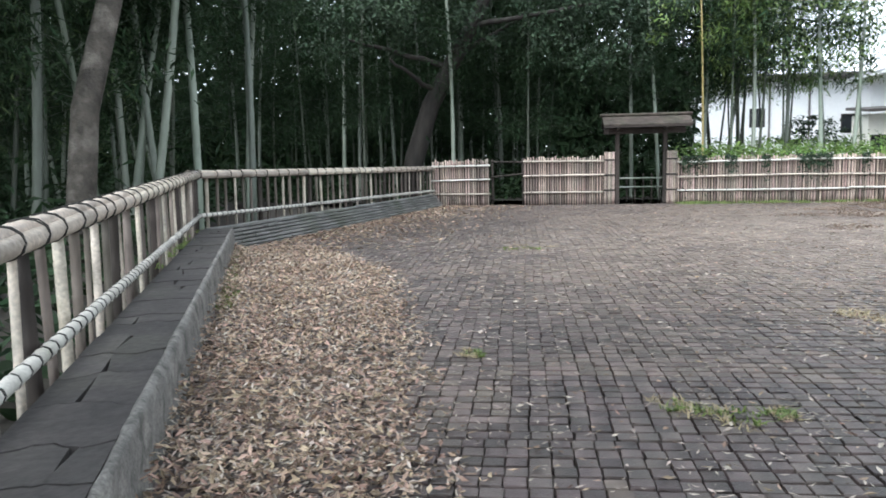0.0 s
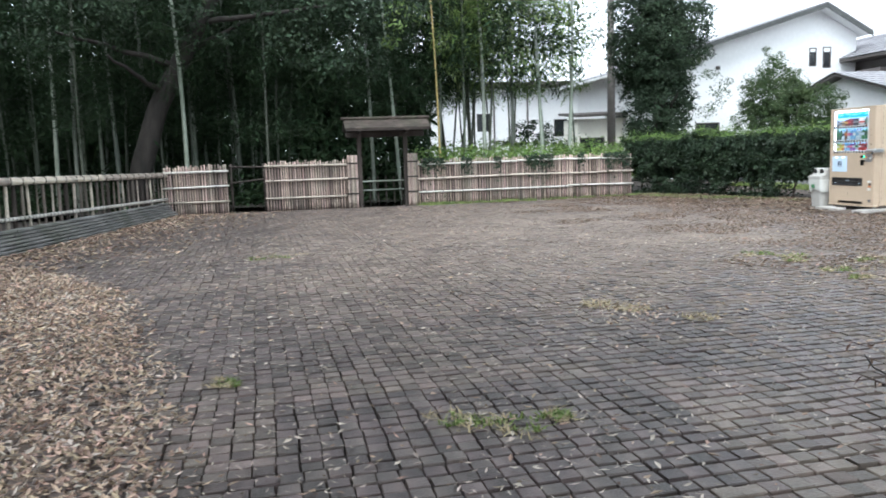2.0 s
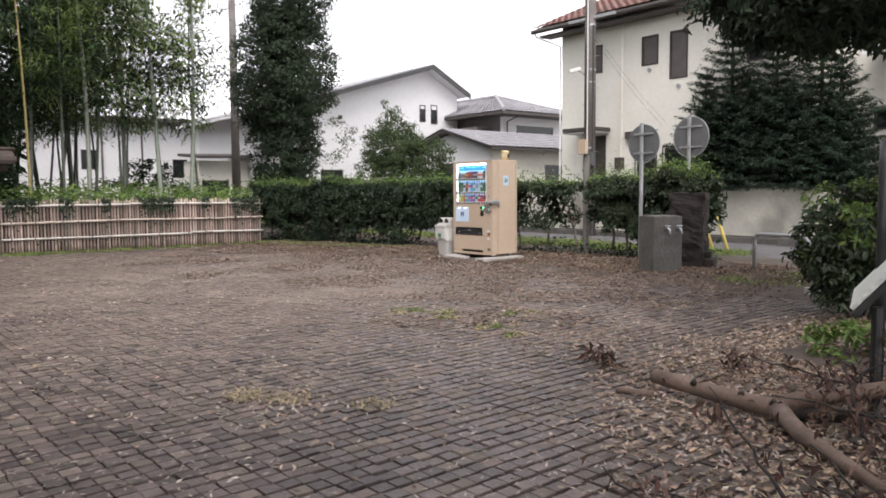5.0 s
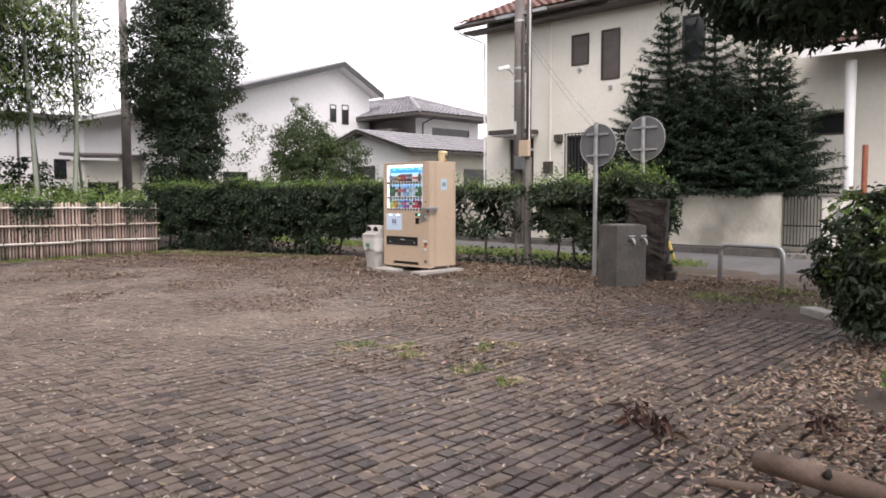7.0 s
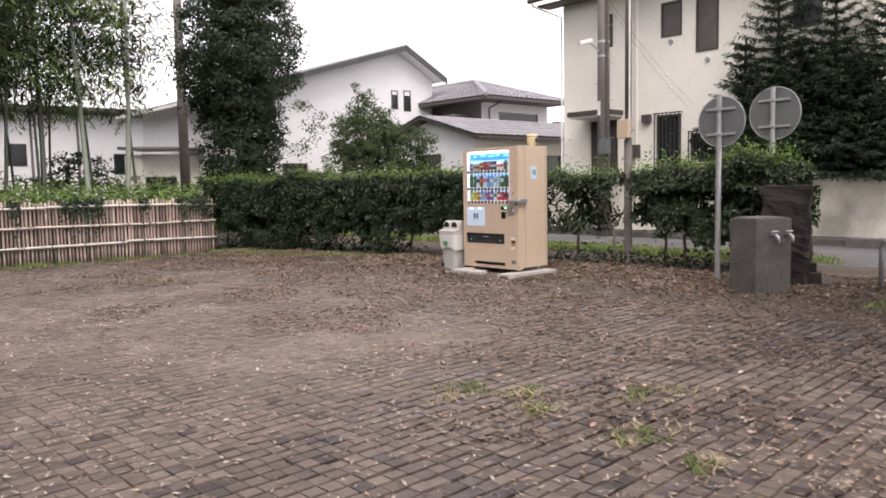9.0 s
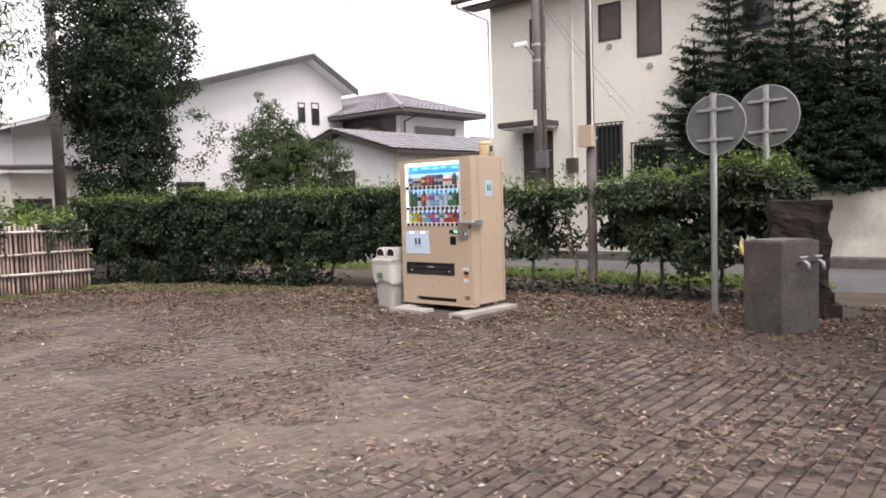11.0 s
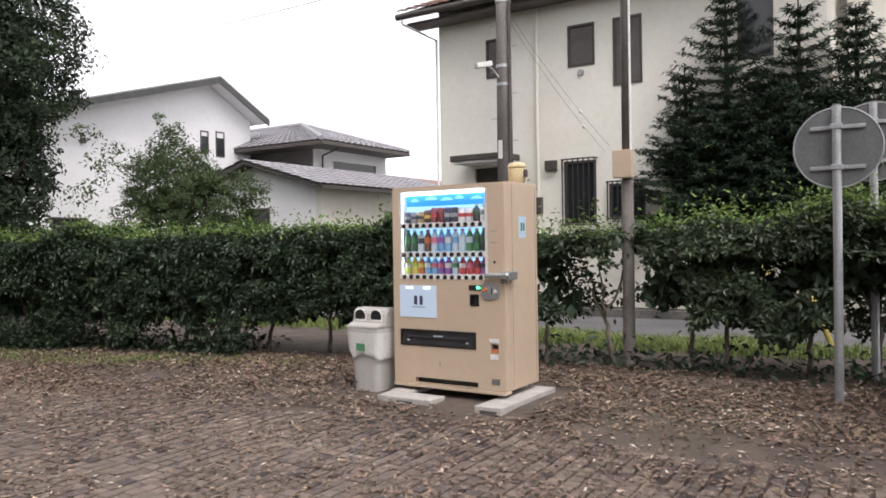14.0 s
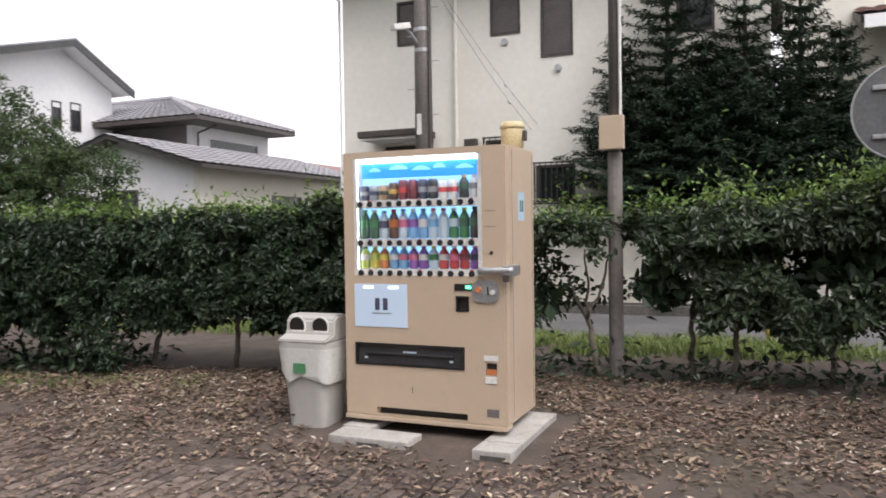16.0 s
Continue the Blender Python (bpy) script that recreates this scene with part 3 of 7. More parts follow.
def slat_fence(y0, y1, height, label, rails, w=0.055, fx=FX):
    f = thing("bamboo_slat_fence", (fx, (y0 + y1) / 2, 0), label, "fence", "bamboo slat fences")
    y = y0 + w / 2
    while y < y1:
        r = w * rnd.uniform(0.34, 0.46)
        h = height + rnd.uniform(-0.045, 0.03)
        b = bamboo_pole(bmesh.new(), (fx, y, -0.02), (fx + rnd.uniform(-0.008, 0.008), y + rnd.uniform(-0.008, 0.008), h), r, 0.3, 6)
        part("slat", b, BAMBOO_DRY, f, smooth=True)
        y += w * rnd.uniform(1.02, 1.45)
    part("back_panel", cube(fx - 0.045, y0, 0, fx - 0.028, y1, height - 0.08), DARKWOOD, f)
    bm = bmesh.new()
    for z in rails:
        y = y0 - 0.02
        while y < y1 - 0.05:
            e = min(y + rnd.uniform(1.8, 3.0), y1 + 0.03)
            part("batten", bamboo_pole(bmesh.new(), (fx + 0.05, y, z + rnd.uniform(-0.02, 0.02)), (fx + 0.05, e, z + rnd.uniform(-0.02, 0.02)), rnd.uniform(0.022, 0.028), 0.35, 8), BAMBOO_WHITE if rnd.random() < 0.6 else BAMBOO_PALE, f, smooth=True)
            y = e
        y = y0 + 0.2
        while y < y1:
            tube(bm, [(fx + 0.05, y - 0.008, z), (fx + 0.05, y + 0.008, z)], [0.031, 0.031], 8)
            y += rnd.uniform(0.45, 1.15)
    tagged(part("lashing", bm, LASH, f), kind="stuff")
    return f


slat_fence(1.60, 7.75, 1.20, "weathered bamboo slat fence with pale battens beside the gate", (0.34, 0.70, 1.08))
slat_fence(-2.42, -0.30, 1.27, "bamboo slat fence panel between gateway and opening", (0.34, 0.78, 1.16))
slat_fence(-4.93, -3.36, 1.24, "grey bamboo slat fence panel at the end of the rail fence", (0.32, 0.70, 1.08), fx=FX + 0.05)

gate = thing("roofed_garden_gate", (FX, 0.75, 0), "small roofed garden gate of dark timber with a bark roof", "gate")
for y in (-0.15, 1.46):
    for k in range(5):
        part("bamboo_sleeve", bamboo_pole(bmesh.new(), (FX + 0.07, y - 0.12 + k * 0.055, -0.02), (FX + 0.07, y - 0.12 + k * 0.055, 1.38), 0.027, 0.3, 7), BAMBOO_DRY, gate, smooth=True)
    for z in (0.35, 0.75, 1.15):
        part("sleeve_band", cube(FX + 0.09, y - 0.15, z, FX + 0.105, y + 0.13, z + 0.035), LASH, gate)
for y in (0.05, 1.28):
    part("gate_post", cube(FX - 0.10, y - 0.055, -0.03, FX + 0.02, y + 0.055, 1.98, bevel=0.012), DARKWOOD, gate)
part("lintel", cube(FX - 0.09, -0.30, 1.84, FX + 0.01, 1.80, 1.98, bevel=0.012), DARKWOOD, gate)
for y in (0.05, 1.28):
    part("bracket", cube(FX - 0.52, y - 0.04, 1.93, FX + 0.44, y + 0.04, 2.02, bevel=0.01), DARKWOOD, gate)
for sgn in (1, -1):
    for row in range(6):
        y = -0.34
        u0, u1 = 0.01 + row * 0.095, 0.01 + (row + 1) * 0.095 + 0.03
        while y < 1.88:
            w = rnd.uniform(0.16, 0.30)
            e = min(y + w, 1.90)
            z0, z1 = 2.315 - u0 * 0.36 - row * 0.004, 2.315 - u1 * 0.36 - row * 0.004
            bm = bmesh.new()
            t = 0.026 + rnd.uniform(0, 0.008)
            c = [(FX - 0.04 + sgn * u0, y, z0), (FX - 0.04 + sgn * u0, e - 0.004, z0), (FX - 0.04 + sgn * u1, e - 0.004, z1), (FX - 0.04 + sgn * u1, y, z1)]
            a = [bm.verts.new(p) for p in c]
            b = [bm.verts.new((p[0], p[1], p[2] - t)) for p in c]
            bm.faces.new(a)
            bm.faces.new(b[::-1])
            for k in range(4):
                bm.faces.new((a[k], b[k], b[(k + 1) % 4], a[(k + 1) % 4]))
            bmesh.ops.recalc_face_normals(bm, faces=bm.faces)
            part("bark_shingle", bm, ROOFBARK, gate)
            y = e
    bm = bmesh.new()
    c = [(FX - 0.04, -0.33, 2.28), (FX - 0.04, 1.87, 2.28), (FX - 0.04 + sgn * 0.60, 1.87, 2.045), (FX - 0.04 + sgn * 0.60, -0.33, 2.045)]
    a = [bm.verts.new(p) for p in c]
    b = [bm.verts.new((p[0], p[1], p[2] - 0.05)) for p in c]
    bm.faces.new(a)
    bm.faces.new(b[::-1])
    for k in range(4):
        bm.faces.new((a[k], b[k], b[(k + 1) % 4], a[(k + 1) % 4]))
    bmesh.ops.recalc_face_normals(bm, faces=bm.faces)
    part("roof_board", bm, DARKWOOD, gate)
for o in (-0.05, 0.05):
    part("ridge_pole", bamboo_pole(bmesh.new(), (FX - 0.04 + o, -0.40, 2.335), (FX - 0.04 + o, 1.95, 2.335), 0.042, 0.4, 8), ROOFBARK, gate, smooth=True)
lat = thing("bamboo_barrier", (FX - 0.5, 0.66, 0), "low dark bamboo barrier inside the gateway", "barrier")
for z in (0.42, 0.66):
    part("rail", bamboo_pole(bmesh.new(), (FX - 0.5, 0.0, z), (FX - 0.5, 1.3, z), 0.022), CULM, lat, smooth=True)
for k in range(6):
    part("upright", bamboo_pole(bmesh.new(), (FX - 0.53, 0.12 + k * 0.22, -0.02), (FX - 0.53, 0.12 + k * 0.22, 0.78), 0.02), DARKWOOD, lat, smooth=True)
lat = thing("bamboo_barrier", (FX - 0.3, -2.9, 0), "dark bamboo poles barring the opening in the fence", "barrier")
for y in (-3.3, -2.46):
    part("upright", bamboo_pole(bmesh.new(), (FX - 0.3, y, -0.02), (FX - 0.3, y, 1.25), 0.03), DARKWOOD, lat, smooth=True)
for za, zb in ((0.75, 0.84), (1.18, 1.15)):
    part("rail", bamboo_pole(bmesh.new(), (FX - 0.28, -3.36, za), (FX - 0.28, -2.40, zb), 0.022), DARKWOOD, lat, smooth=True)

# ---- houses ----
def tile_slope(bm, a, b, c, d, pitch=0.26, course=0.30, amp=0.028, drop=0.03):
    """A slope of wavy tiles: a-b along the eave, d-c along the top."""
    a, b, c, d = V(a), V(b), V(c), V(d)
    nu = max(int((b - a).length / pitch), 2) * 4
    nv = max(int((d - a).length / course), 2)
    n = (b - a).cross(d - a).normalized()
    if n.z < 0:
        n = -n
    prof = (0.0, 0.9, 1.0, 0.35)
    for j in range(nv):
        lo, hi = [], []
        for i in range(nu + 1):
            u = i / nu
            for row, v, lift in ((lo, j / nv, drop), (hi, (j + 1) / nv, 0.0)):
                p = a.lerp(b, u).lerp(d.lerp(c, u), v)
                row.append(bm.verts.new(p + n * (amp * prof[i % 4] + lift)))
        base = [bm.verts.new(v.co - n * drop) for v in lo]
        for i in range(nu):
            bm.faces.new((lo[i], lo[i + 1], hi[i + 1], hi[i]))
            bm.faces.new((base[i], base[i + 1], lo[i + 1], lo[i]))
    return bm


def slab_of(bm, pts, t):
    """A flat slab from its top corners, t thick downwards."""
    top = [bm.verts.new(p) for p in pts]
    low = [bm.verts.new((p[0], p[1], p[2] - t)) for p in pts]
    bm.faces.new(top)
    bm.faces.new(low[::-1])
    for k in range(len(pts)):
        bm.faces.new((top[k], low[k], low[(k + 1) % len(pts)], top[(k + 1) % len(pts)]))
    bmesh.ops.recalc_face_normals(bm, faces=bm.faces)
    return bm


def window(parent, m, x0, z0, x1, z1, blind=False, bars=False, frame_mat=None, depth=0.09):
    """A framed window in a hole of a wall whose front is the local plane y=0 of m."""
    fm = frame_mat or TRIM_DARK
    w = 0.045
    bm = bmesh.new()
    for a in ((x0, z0, x1, z0 + w), (x0, z1 - w, x1, z1), (x0, z0 + w, x0 + w, z1 - w), (x1 - w, z0 + w, x1, z1 - w)):
        box(bm, a[0], -0.02, a[1], a[2], depth, a[3], m)
    win = part("window", bm, fm, parent)
    part("pane", cube(x0 + w, 0.03, z0 + w, x1 - w, 0.04, z1 - w, m), SHUTTER if blind else GLASS_DARK, win)
    if blind:
        bm = bmesh.new()
        z = z0 + w + 0.03
        while z < z1 - w - 0.02:
            box(bm, x0 + w, 0.018, z, x1 - w, 0.03, z + 0.035, m)
            z += 0.055
        part("slats", bm, SHUTTER, win)
    if bars:
        nb = max(int((x1 - x0) / 0.10), 2)
        for k in range(nb + 1):
            xx = x0 + (x1 - x0) * k / nb
            part("bar", cube(xx - 0.011, -0.13, z0 - 0.05, xx + 0.011, -0.11, z1 + 0.05, m), IRON, win)
        for z in (z0 - 0.04, z1 + 0.02):
            bm = bmesh.new()
            box(bm, x0 - 0.03, -0.125, z, x1 + 0.03, -0.10, z + 0.025, m)
            box(bm, x0 - 0.03, -0.10, z, x0 - 0.01, 0, z + 0.025, m)
            box(bm, x1 + 0.01, -0.10, z, x1 + 0.03, 0, z + 0.025, m)
            part("bar_rail", bm, IRON, win)
    return win


# the cream two-storey house across the lane
HY = 17.28
h1 = thing("house", (-11.5, HY, 0), "cream stuccoed two-storey house with a red-brown tiled roof", "house")
XL, XR = -15.43, -7.62
m = pose(XL, HY, 0)
holes = [(-14.22 - XL, 4.92, -13.78 - XL, 5.76), (-12.33 - XL, 4.91, -11.76 - XL, 5.75), (-11.38 - XL, 4.43, -10.80 - XL, 5.75),
         (-9.06 - XL, 4.60, -8.46 - XL, 5.75), (-12.44 - XL, 1.76, -11.76 - XL, 3.02), (-11.49 - XL, 1.86, -10.78 - XL, 2.52),
         (-14.55 - XL, 0.60, -13.62 - XL, 3.02), (-10.2 - XL, 1.3, -9.3 - XL, 2.5)]
part("wall", holed_wall(bmesh.new(), m, XR - XL, 0.0, 6.62, 0.2, holes), STUCCO, h1)
sm = pose(XL, HY + 7.5, 0, 0, 0, -90)
part("wall", holed_wall(bmesh.new(), sm, 7.28, 0.0, 6.62, 0.2, [(2.5, 4.4, 3.4, 5.6)]), STUCCO, h1)
window(h1, sm, 2.5, 4.4, 3.4, 5.6)
em = pose(XR, HY + 0.2, 0, 0, 0, 90)
part("wall", holed_wall(bmesh.new(), em, 7.3, 0.0, 6.62, 0.2, []), STUCCO, h1)
part("wall", cube(XL + 0.2, HY + 7.3, 0, XR - 0.2, HY + 7.5, 6.62), STUCCO, h1)
for i, hl in enumerate(holes):
    if i == 6:
        d = part("door", cube(hl[0], 0.08, hl[1], hl[2], 0.13, hl[3], m, 0.01), TRIM_DARK, h1, "dark brown entrance door")
        part("door_handle", rod(m @ V((hl[0] + 0.12, 0.04, 1.5)), m @ V((hl[0] + 0.12, 0.04, 1.8)), 0.015), STEEL, d)
    else:
        window(h1, m, *hl, blind=i in (0, 1, 2), bars=i in (4, 5))
# Black slab added behind the windows as the darkness of unlit rooms.
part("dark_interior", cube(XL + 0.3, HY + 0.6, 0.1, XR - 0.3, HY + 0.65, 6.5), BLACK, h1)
part("plinth", cube(XL - 0.02, HY - 0.03, -0.05, XR + 0.02, HY - 0.002, 0.55), CONCRETE, h1)
part("door_canopy", cube(-14.72, HY - 0.75, 3.12, -13.45, HY, 3.24, bevel=0.015), TRIM_DARK, h1)
part("door_canopy_soffit", cube(-14.68, HY - 0.70, 3.07, -13.5, HY, 3.118), WHITEWALL, h1)
for x, z, w, hgt in ((-12.83, 2.86, 0.24, 0.2), (-13.2, 1.98, 0.28, 0.34)):
    v = part("vent_hood", cube(x, HY - 0.12, z, x + w, HY, z + hgt, bevel=0.015), TRIM_DARK, h1)
for x, z in ((-12.05, 4.78), (-11.07, 4.22)):
    part("vent_cap", rod((x, HY - 0.05, z), (x, HY, z), 0.06, 0.06, 12), STEEL, h1)
part("downpipe", rod((-13.0, HY - 0.06, 0.2), (-13.0, HY - 0.06, 6.2), 0.035), STUCCO, h1)
# roof: ridge along x, eaves to the lane
EX0, EX1, EY, EZ, RY, RZ = -16.05, -6.9, HY - 0.62, 6.50, HY + 3.75, 8.35
part("roof", slab_of(bmesh.new(), [(EX0, EY, EZ), (EX1, EY, EZ), (EX1, RY, RZ), (EX0, RY, RZ)], 0.14), TRIM_DARK, h1)
part("roof", slab_of(bmesh.new(), [(EX0, 2 * RY - EY, EZ), (EX1, 2 * RY - EY, EZ), (EX1, RY, RZ), (EX0, RY, RZ)], 0.14), TRIM_DARK, h1)
part("roof_tiles", tile_slope(bmesh.new(), (EX0 - 0.04, EY - 0.05, EZ + 0.02), (EX1, EY - 0.05, EZ + 0.02), (EX1, RY, RZ + 0.02), (EX0 - 0.04, RY, RZ + 0.02)), TILE_RED, h1)
part("roof_tiles", tile_slope(bmesh.new(), (EX1, 2 * RY - EY, EZ + 0.02), (EX0, 2 * RY - EY, EZ + 0.02), (EX0, RY, RZ + 0.02), (EX1, RY, RZ + 0.02)), TILE_RED, h1)
part("ridge_tiles", rod((EX0, RY, RZ + 0.06), (EX1, RY, RZ + 0.06), 0.12), TILE_RED, h1)
part("soffit", cube(EX0 + 0.1, EY + 0.12, 6.24, EX1 - 0.1, HY - 0.002, 6.30), SHUTTER, h1)
bm = bmesh.new()
tube(bm, [(EX0 - 0.03, EY - 0.09, EZ - 0.10), (EX1, EY - 0.09, EZ - 0.10)], 0.07, 10)
part("gutter", bm, TRIM_DARK, h1)
bm = bmesh.new()
tube(bm, [(EX0 + 0.1, EY - 0.09, EZ - 0.14), (EX0 + 0.1, EY - 0.05, EZ - 0.25), (XL - 0.05, HY - 0.03, 5.95), (XL - 0.05, HY - 0.03, 0.1)], 0.03, 8)
part("downpipe", bm, WHITEWALL, h1)
bm = bmesh.new()
for s in (0, 1):
    y = RY + (EY - RY) * (1 if s == 0 else -1)
    bm.faces.new([bm.verts.new(p) for p in ((XL + 0.1, RY, RZ - 0.15), (XL + 0.1, RY, 6.6), (XL + 0.1, y, 6.6 - 0.1))])
part("gable", bm, STUCCO, h1)
part("strip_light", cube(-10.9, EY + 0.08, 6.30, -9.5, EY + 0.16, 6.37, bevel=0.01), WHITEPL, h1, "white tube under the eave")
# wing set back to the side
wm = pose(XR + 0.2, 18.6, 0)
wing_holes = [(0.95, 2.75, 1.75, 3.25)]
part("wing_wall", holed_wall(bmesh.new(), wm, 5.4, 0.0, 6.45, 0.2, wing_holes), STUCCO, h1)
window(h1, wm, *wing_holes[0])
part("wing_hood", cube(XR + 1.05, 18.3, 3.30, XR + 2.05, 18.6, 3.38), STUCCO, h1)
part("wing_column", rod((-5.38, 17.9, 0), (-5.38, 17.9, 4.3), 0.11, 0.11, 14), WHITEWALL, h1)
WX = -6.35
part("wing_top", cube(XR + 0.2, 18.2, 6.46, -1.9, 24.4, 6.6), TRIM_DARK, h1)
part("wing_roof", slab_of(bmesh.new(), [(WX, 17.5, 4.62), (-1.8, 17.5, 4.62), (-1.8, 18.59, 4.95), (WX, 18.59, 4.95)], 0.12), TRIM_DARK, h1)
part("wing_tiles", tile_slope(bmesh.new(), (WX, 17.42, 4.64), (-1.8, 17.42, 4.64), (-1.8, 18.59, 4.97), (WX, 18.59, 4.97)), TILE_RED, h1)
part("wing_fascia", cube(WX + 0.05, 17.40, 4.40, -1.8, 17.47, 4.60), WHITEWALL, h1)

part("porch_post", rod((-4.85, 17.2, 0.0), (-4.85, 17.2, 2.4), 0.06, 0.06, 12), REDPOST, h1, "red-brown porch post")
# boundary wall, gate and mailbox pillar along the lane
bw = thing("boundary_wall", (-10, 16.3, 0), "cream rendered garden wall, dark patches for stains and fir shade", "wall", kind="structure")
part("render_panel", cube(-16.8, 16.22, 0.0, -6.22, 16.40, 1.36, bevel=0.012), STAINED_SHADED, bw)
part("coping", cube(-16.8, 16.20, 1.362, -6.20, 16.42, 1.40, bevel=0.01), CONCRETE, bw)
part("foot", cube(-16.8, 16.205, 0.0, -6.22, 16.218, 0.2), DARKCONC, bw)
pl = thing("mailbox_pillar", (-5.0, 16.3, 0), "cream gate pillar with a grey mailbox", "pillar")
part("pillar_body", cube(-5.35, 16.2, 0, -4.3, 16.5, 1.32, bevel=0.015), STUCCO, pl)
part("cap", cube(-5.4, 16.15, 1.324, -4.25, 16.55, 1.37, bevel=0.01), CONCRETE, pl)
part("mailbox", cube(-5.05, 16.08, 0.88, -4.65, 16.196, 1.08, bevel=0.012), STEEL, pl, "grey metal mailbox")
part("plant_pot", cube(-5.0, 16.25, 1.374, -4.7, 16.45, 1.44, bevel=0.02), DARKCONC, pl)
gt = thing("iron_gate", (-5.8, 16.35, 0), "black wrought-iron double gate with arched tops", "gate")
for x0 in (-6.18, -5.78):
    leaf = part("gate_leaf", cube(x0, 16.33, 0.25, x0 + 0.38, 16.36, 0.29), IRON, gt)
    for k in range(6):
        x = x0 + 0.02 + k * 0.068
        top = 1.18 + 0.2 * math.sin(math.pi * (k / 5 * 0.8 + 0.1))
        part("bar", rod((x, 16.345, 0.25), (x, 16.345, top), 0.009), IRON, leaf)
    bm = bmesh.new()
    tube(bm, [(x0 + 0.02 + 0.34 * k / 10, 16.345, 1.18 + 0.2 * math.sin(math.pi * (k / 10 * 0.8 + 0.1))) for k in range(11)], 0.012, 6)
    part("arch", bm, IRON, leaf)
    part("middle_rail", cube(x0, 16.335, 0.68, x0 + 0.38, 16.355, 0.71), IRON, leaf)
stp = thing("concrete_step", (-6.6, 16.1, 0), "low dark concrete step before the iron gate", "step")
part("step_block", cube(-7.3, 15.7, 0.0, -5.9, 16.03, 0.22, bevel=0.02), DARKCONC, stp)
stp2 = thing("concrete_step", (-5.4, 16.1, 0), "pale concrete doorstep before the gate pillar", "step")
part("step_block", cube(-5.88, 15.65, 0.0, -4.4, 16.03, 0.14, bevel=0.02), CONCRETE, stp2)

# white gabled house beyond the tree: gable towards the plaza
h2 = thing("house", (-30, 19.5, 0), "white rendered house with a long gable and grey metal roof", "house")
GX = -27.1
PK = V((GX, 20.56, 7.03))
yl, zl_, yr, zr_ = 13.2, 4.83, 22.65, 5.84
bm = bmesh.new()
gm = pose(GX, yl, 0, 0, 0, 90)
gholes = [(20.27 - yl, 4.6, 20.62 - yl, 5.38), (20.93 - yl, 4.54, 21.32 - yl, 5.42), (15.0 - yl, 1.3, 16.1 - yl, 2.32)]
part("wall", holed_wall(bm, gm, yr - yl - 0.1, 0, 5.3, 0.2, gholes), WHITEWALL, h2)
for g in gholes:
    window(h2, gm, *g)
def roof_z(y):
    return PK.z - (PK.y - y) * (PK.z - zl_) / (PK.y - yl) if y < PK.y else PK.z - (y - PK.y) * (PK.z - zr_) / (yr + 0.15 - PK.y)
bm = bmesh.new()
prof = [(14.6, 5.2), (yr - 0.1, 5.2), (yr - 0.1, roof_z(yr - 0.1) - 0.02), (PK.y, PK.z - 0.02)]
for x in (GX + 0.004, GX - 0.2):
    bm.faces.new([bm.verts.new((x, y, z)) for y, z in prof])
bmesh.ops.recalc_face_normals(bm, faces=bm.faces)
part("gable_wall", bm, WHITEWALL, h2)
part("wall", cube(GX - 9, yl, 0, GX - 0.2, yl + 0.2, 4.95), WHITEWALL, h2)
part("wall", cube(GX - 9, yr - 0.3, 0, GX - 0.2, yr - 0.1, 5.7), WHITEWALL, h2)
for (ya, za, yb, zb) in ((yl - 0.8, roof_z(yl - 0.8), PK.y, PK.z), (PK.y, PK.z, yr + 0.15, zr_)):
    part("roof", slab_of(bmesh.new(), [(GX + 0.75, ya, za + 0.16), (GX + 0.75, yb, zb + 0.16), (GX - 10, yb, zb + 0.16), (GX - 10, ya, za + 0.16)], 0.05), TILE_GREY, h2)
    part("fascia", slab_of(bmesh.new(), [(GX + 0.74, ya, za + 0.105), (GX + 0.74, yb, zb + 0.105), (GX + 0.68, yb, zb + 0.105), (GX + 0.68, ya, za + 0.105)], 0.2), ROOF_EDGE, h2)
    part("soffit", slab_of(bmesh.new(), [(GX + 0.67, ya, za + 0.10), (GX + 0.67, yb, zb + 0.10), (GX - 9.9, yb, zb + 0.10), (GX - 9.9, ya, za + 0.10)], 0.1), WHITEWALL, h2)
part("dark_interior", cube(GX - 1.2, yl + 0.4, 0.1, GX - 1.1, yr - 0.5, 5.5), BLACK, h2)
part("eave_lamp", cube(GX + 0.02, 15.9, 4.5, GX + 0.1, 16.05, 4.65), TRIM_DARK, h2)

# grey-roofed house with a low tiled wing
h3 = thing("house", (-23, 22, 0), "older two-storey house with hipped grey roof and low tiled wing", "house")
cm = pose(-20.2, 18.6, 0, 0, 0, 90)
ch = [(2.85, 1.0, 4.3, 2.4)]
part("wing_wall", holed_wall(bmesh.new(), cm, 7.5, 0, 3.05, 0.2, ch), STUCCO, h3)
window(h3, cm, *ch[0])
lm = pose(-25.2, 18.6, 0)
lh = [(1.9, 1.2, 3.05, 2.5)]
part("wing_wall", holed_wall(bmesh.new(), lm, 4.795, 0, 3.05, 0.2, lh), WHITEWALL, h3)
window(h3, lm, *lh[0])
bm = bmesh.new()
for y in (18.6, 18.8):
    bm.faces.new([bm.verts.new(p) for p in ((-25.2, y, 3.05), (-20.22, y, 3.05), (-22.7, y, 3.72))])
bmesh.ops.recalc_face_normals(bm, faces=bm.faces)
part("wing_gable", bm, WHITEWALL, h3)
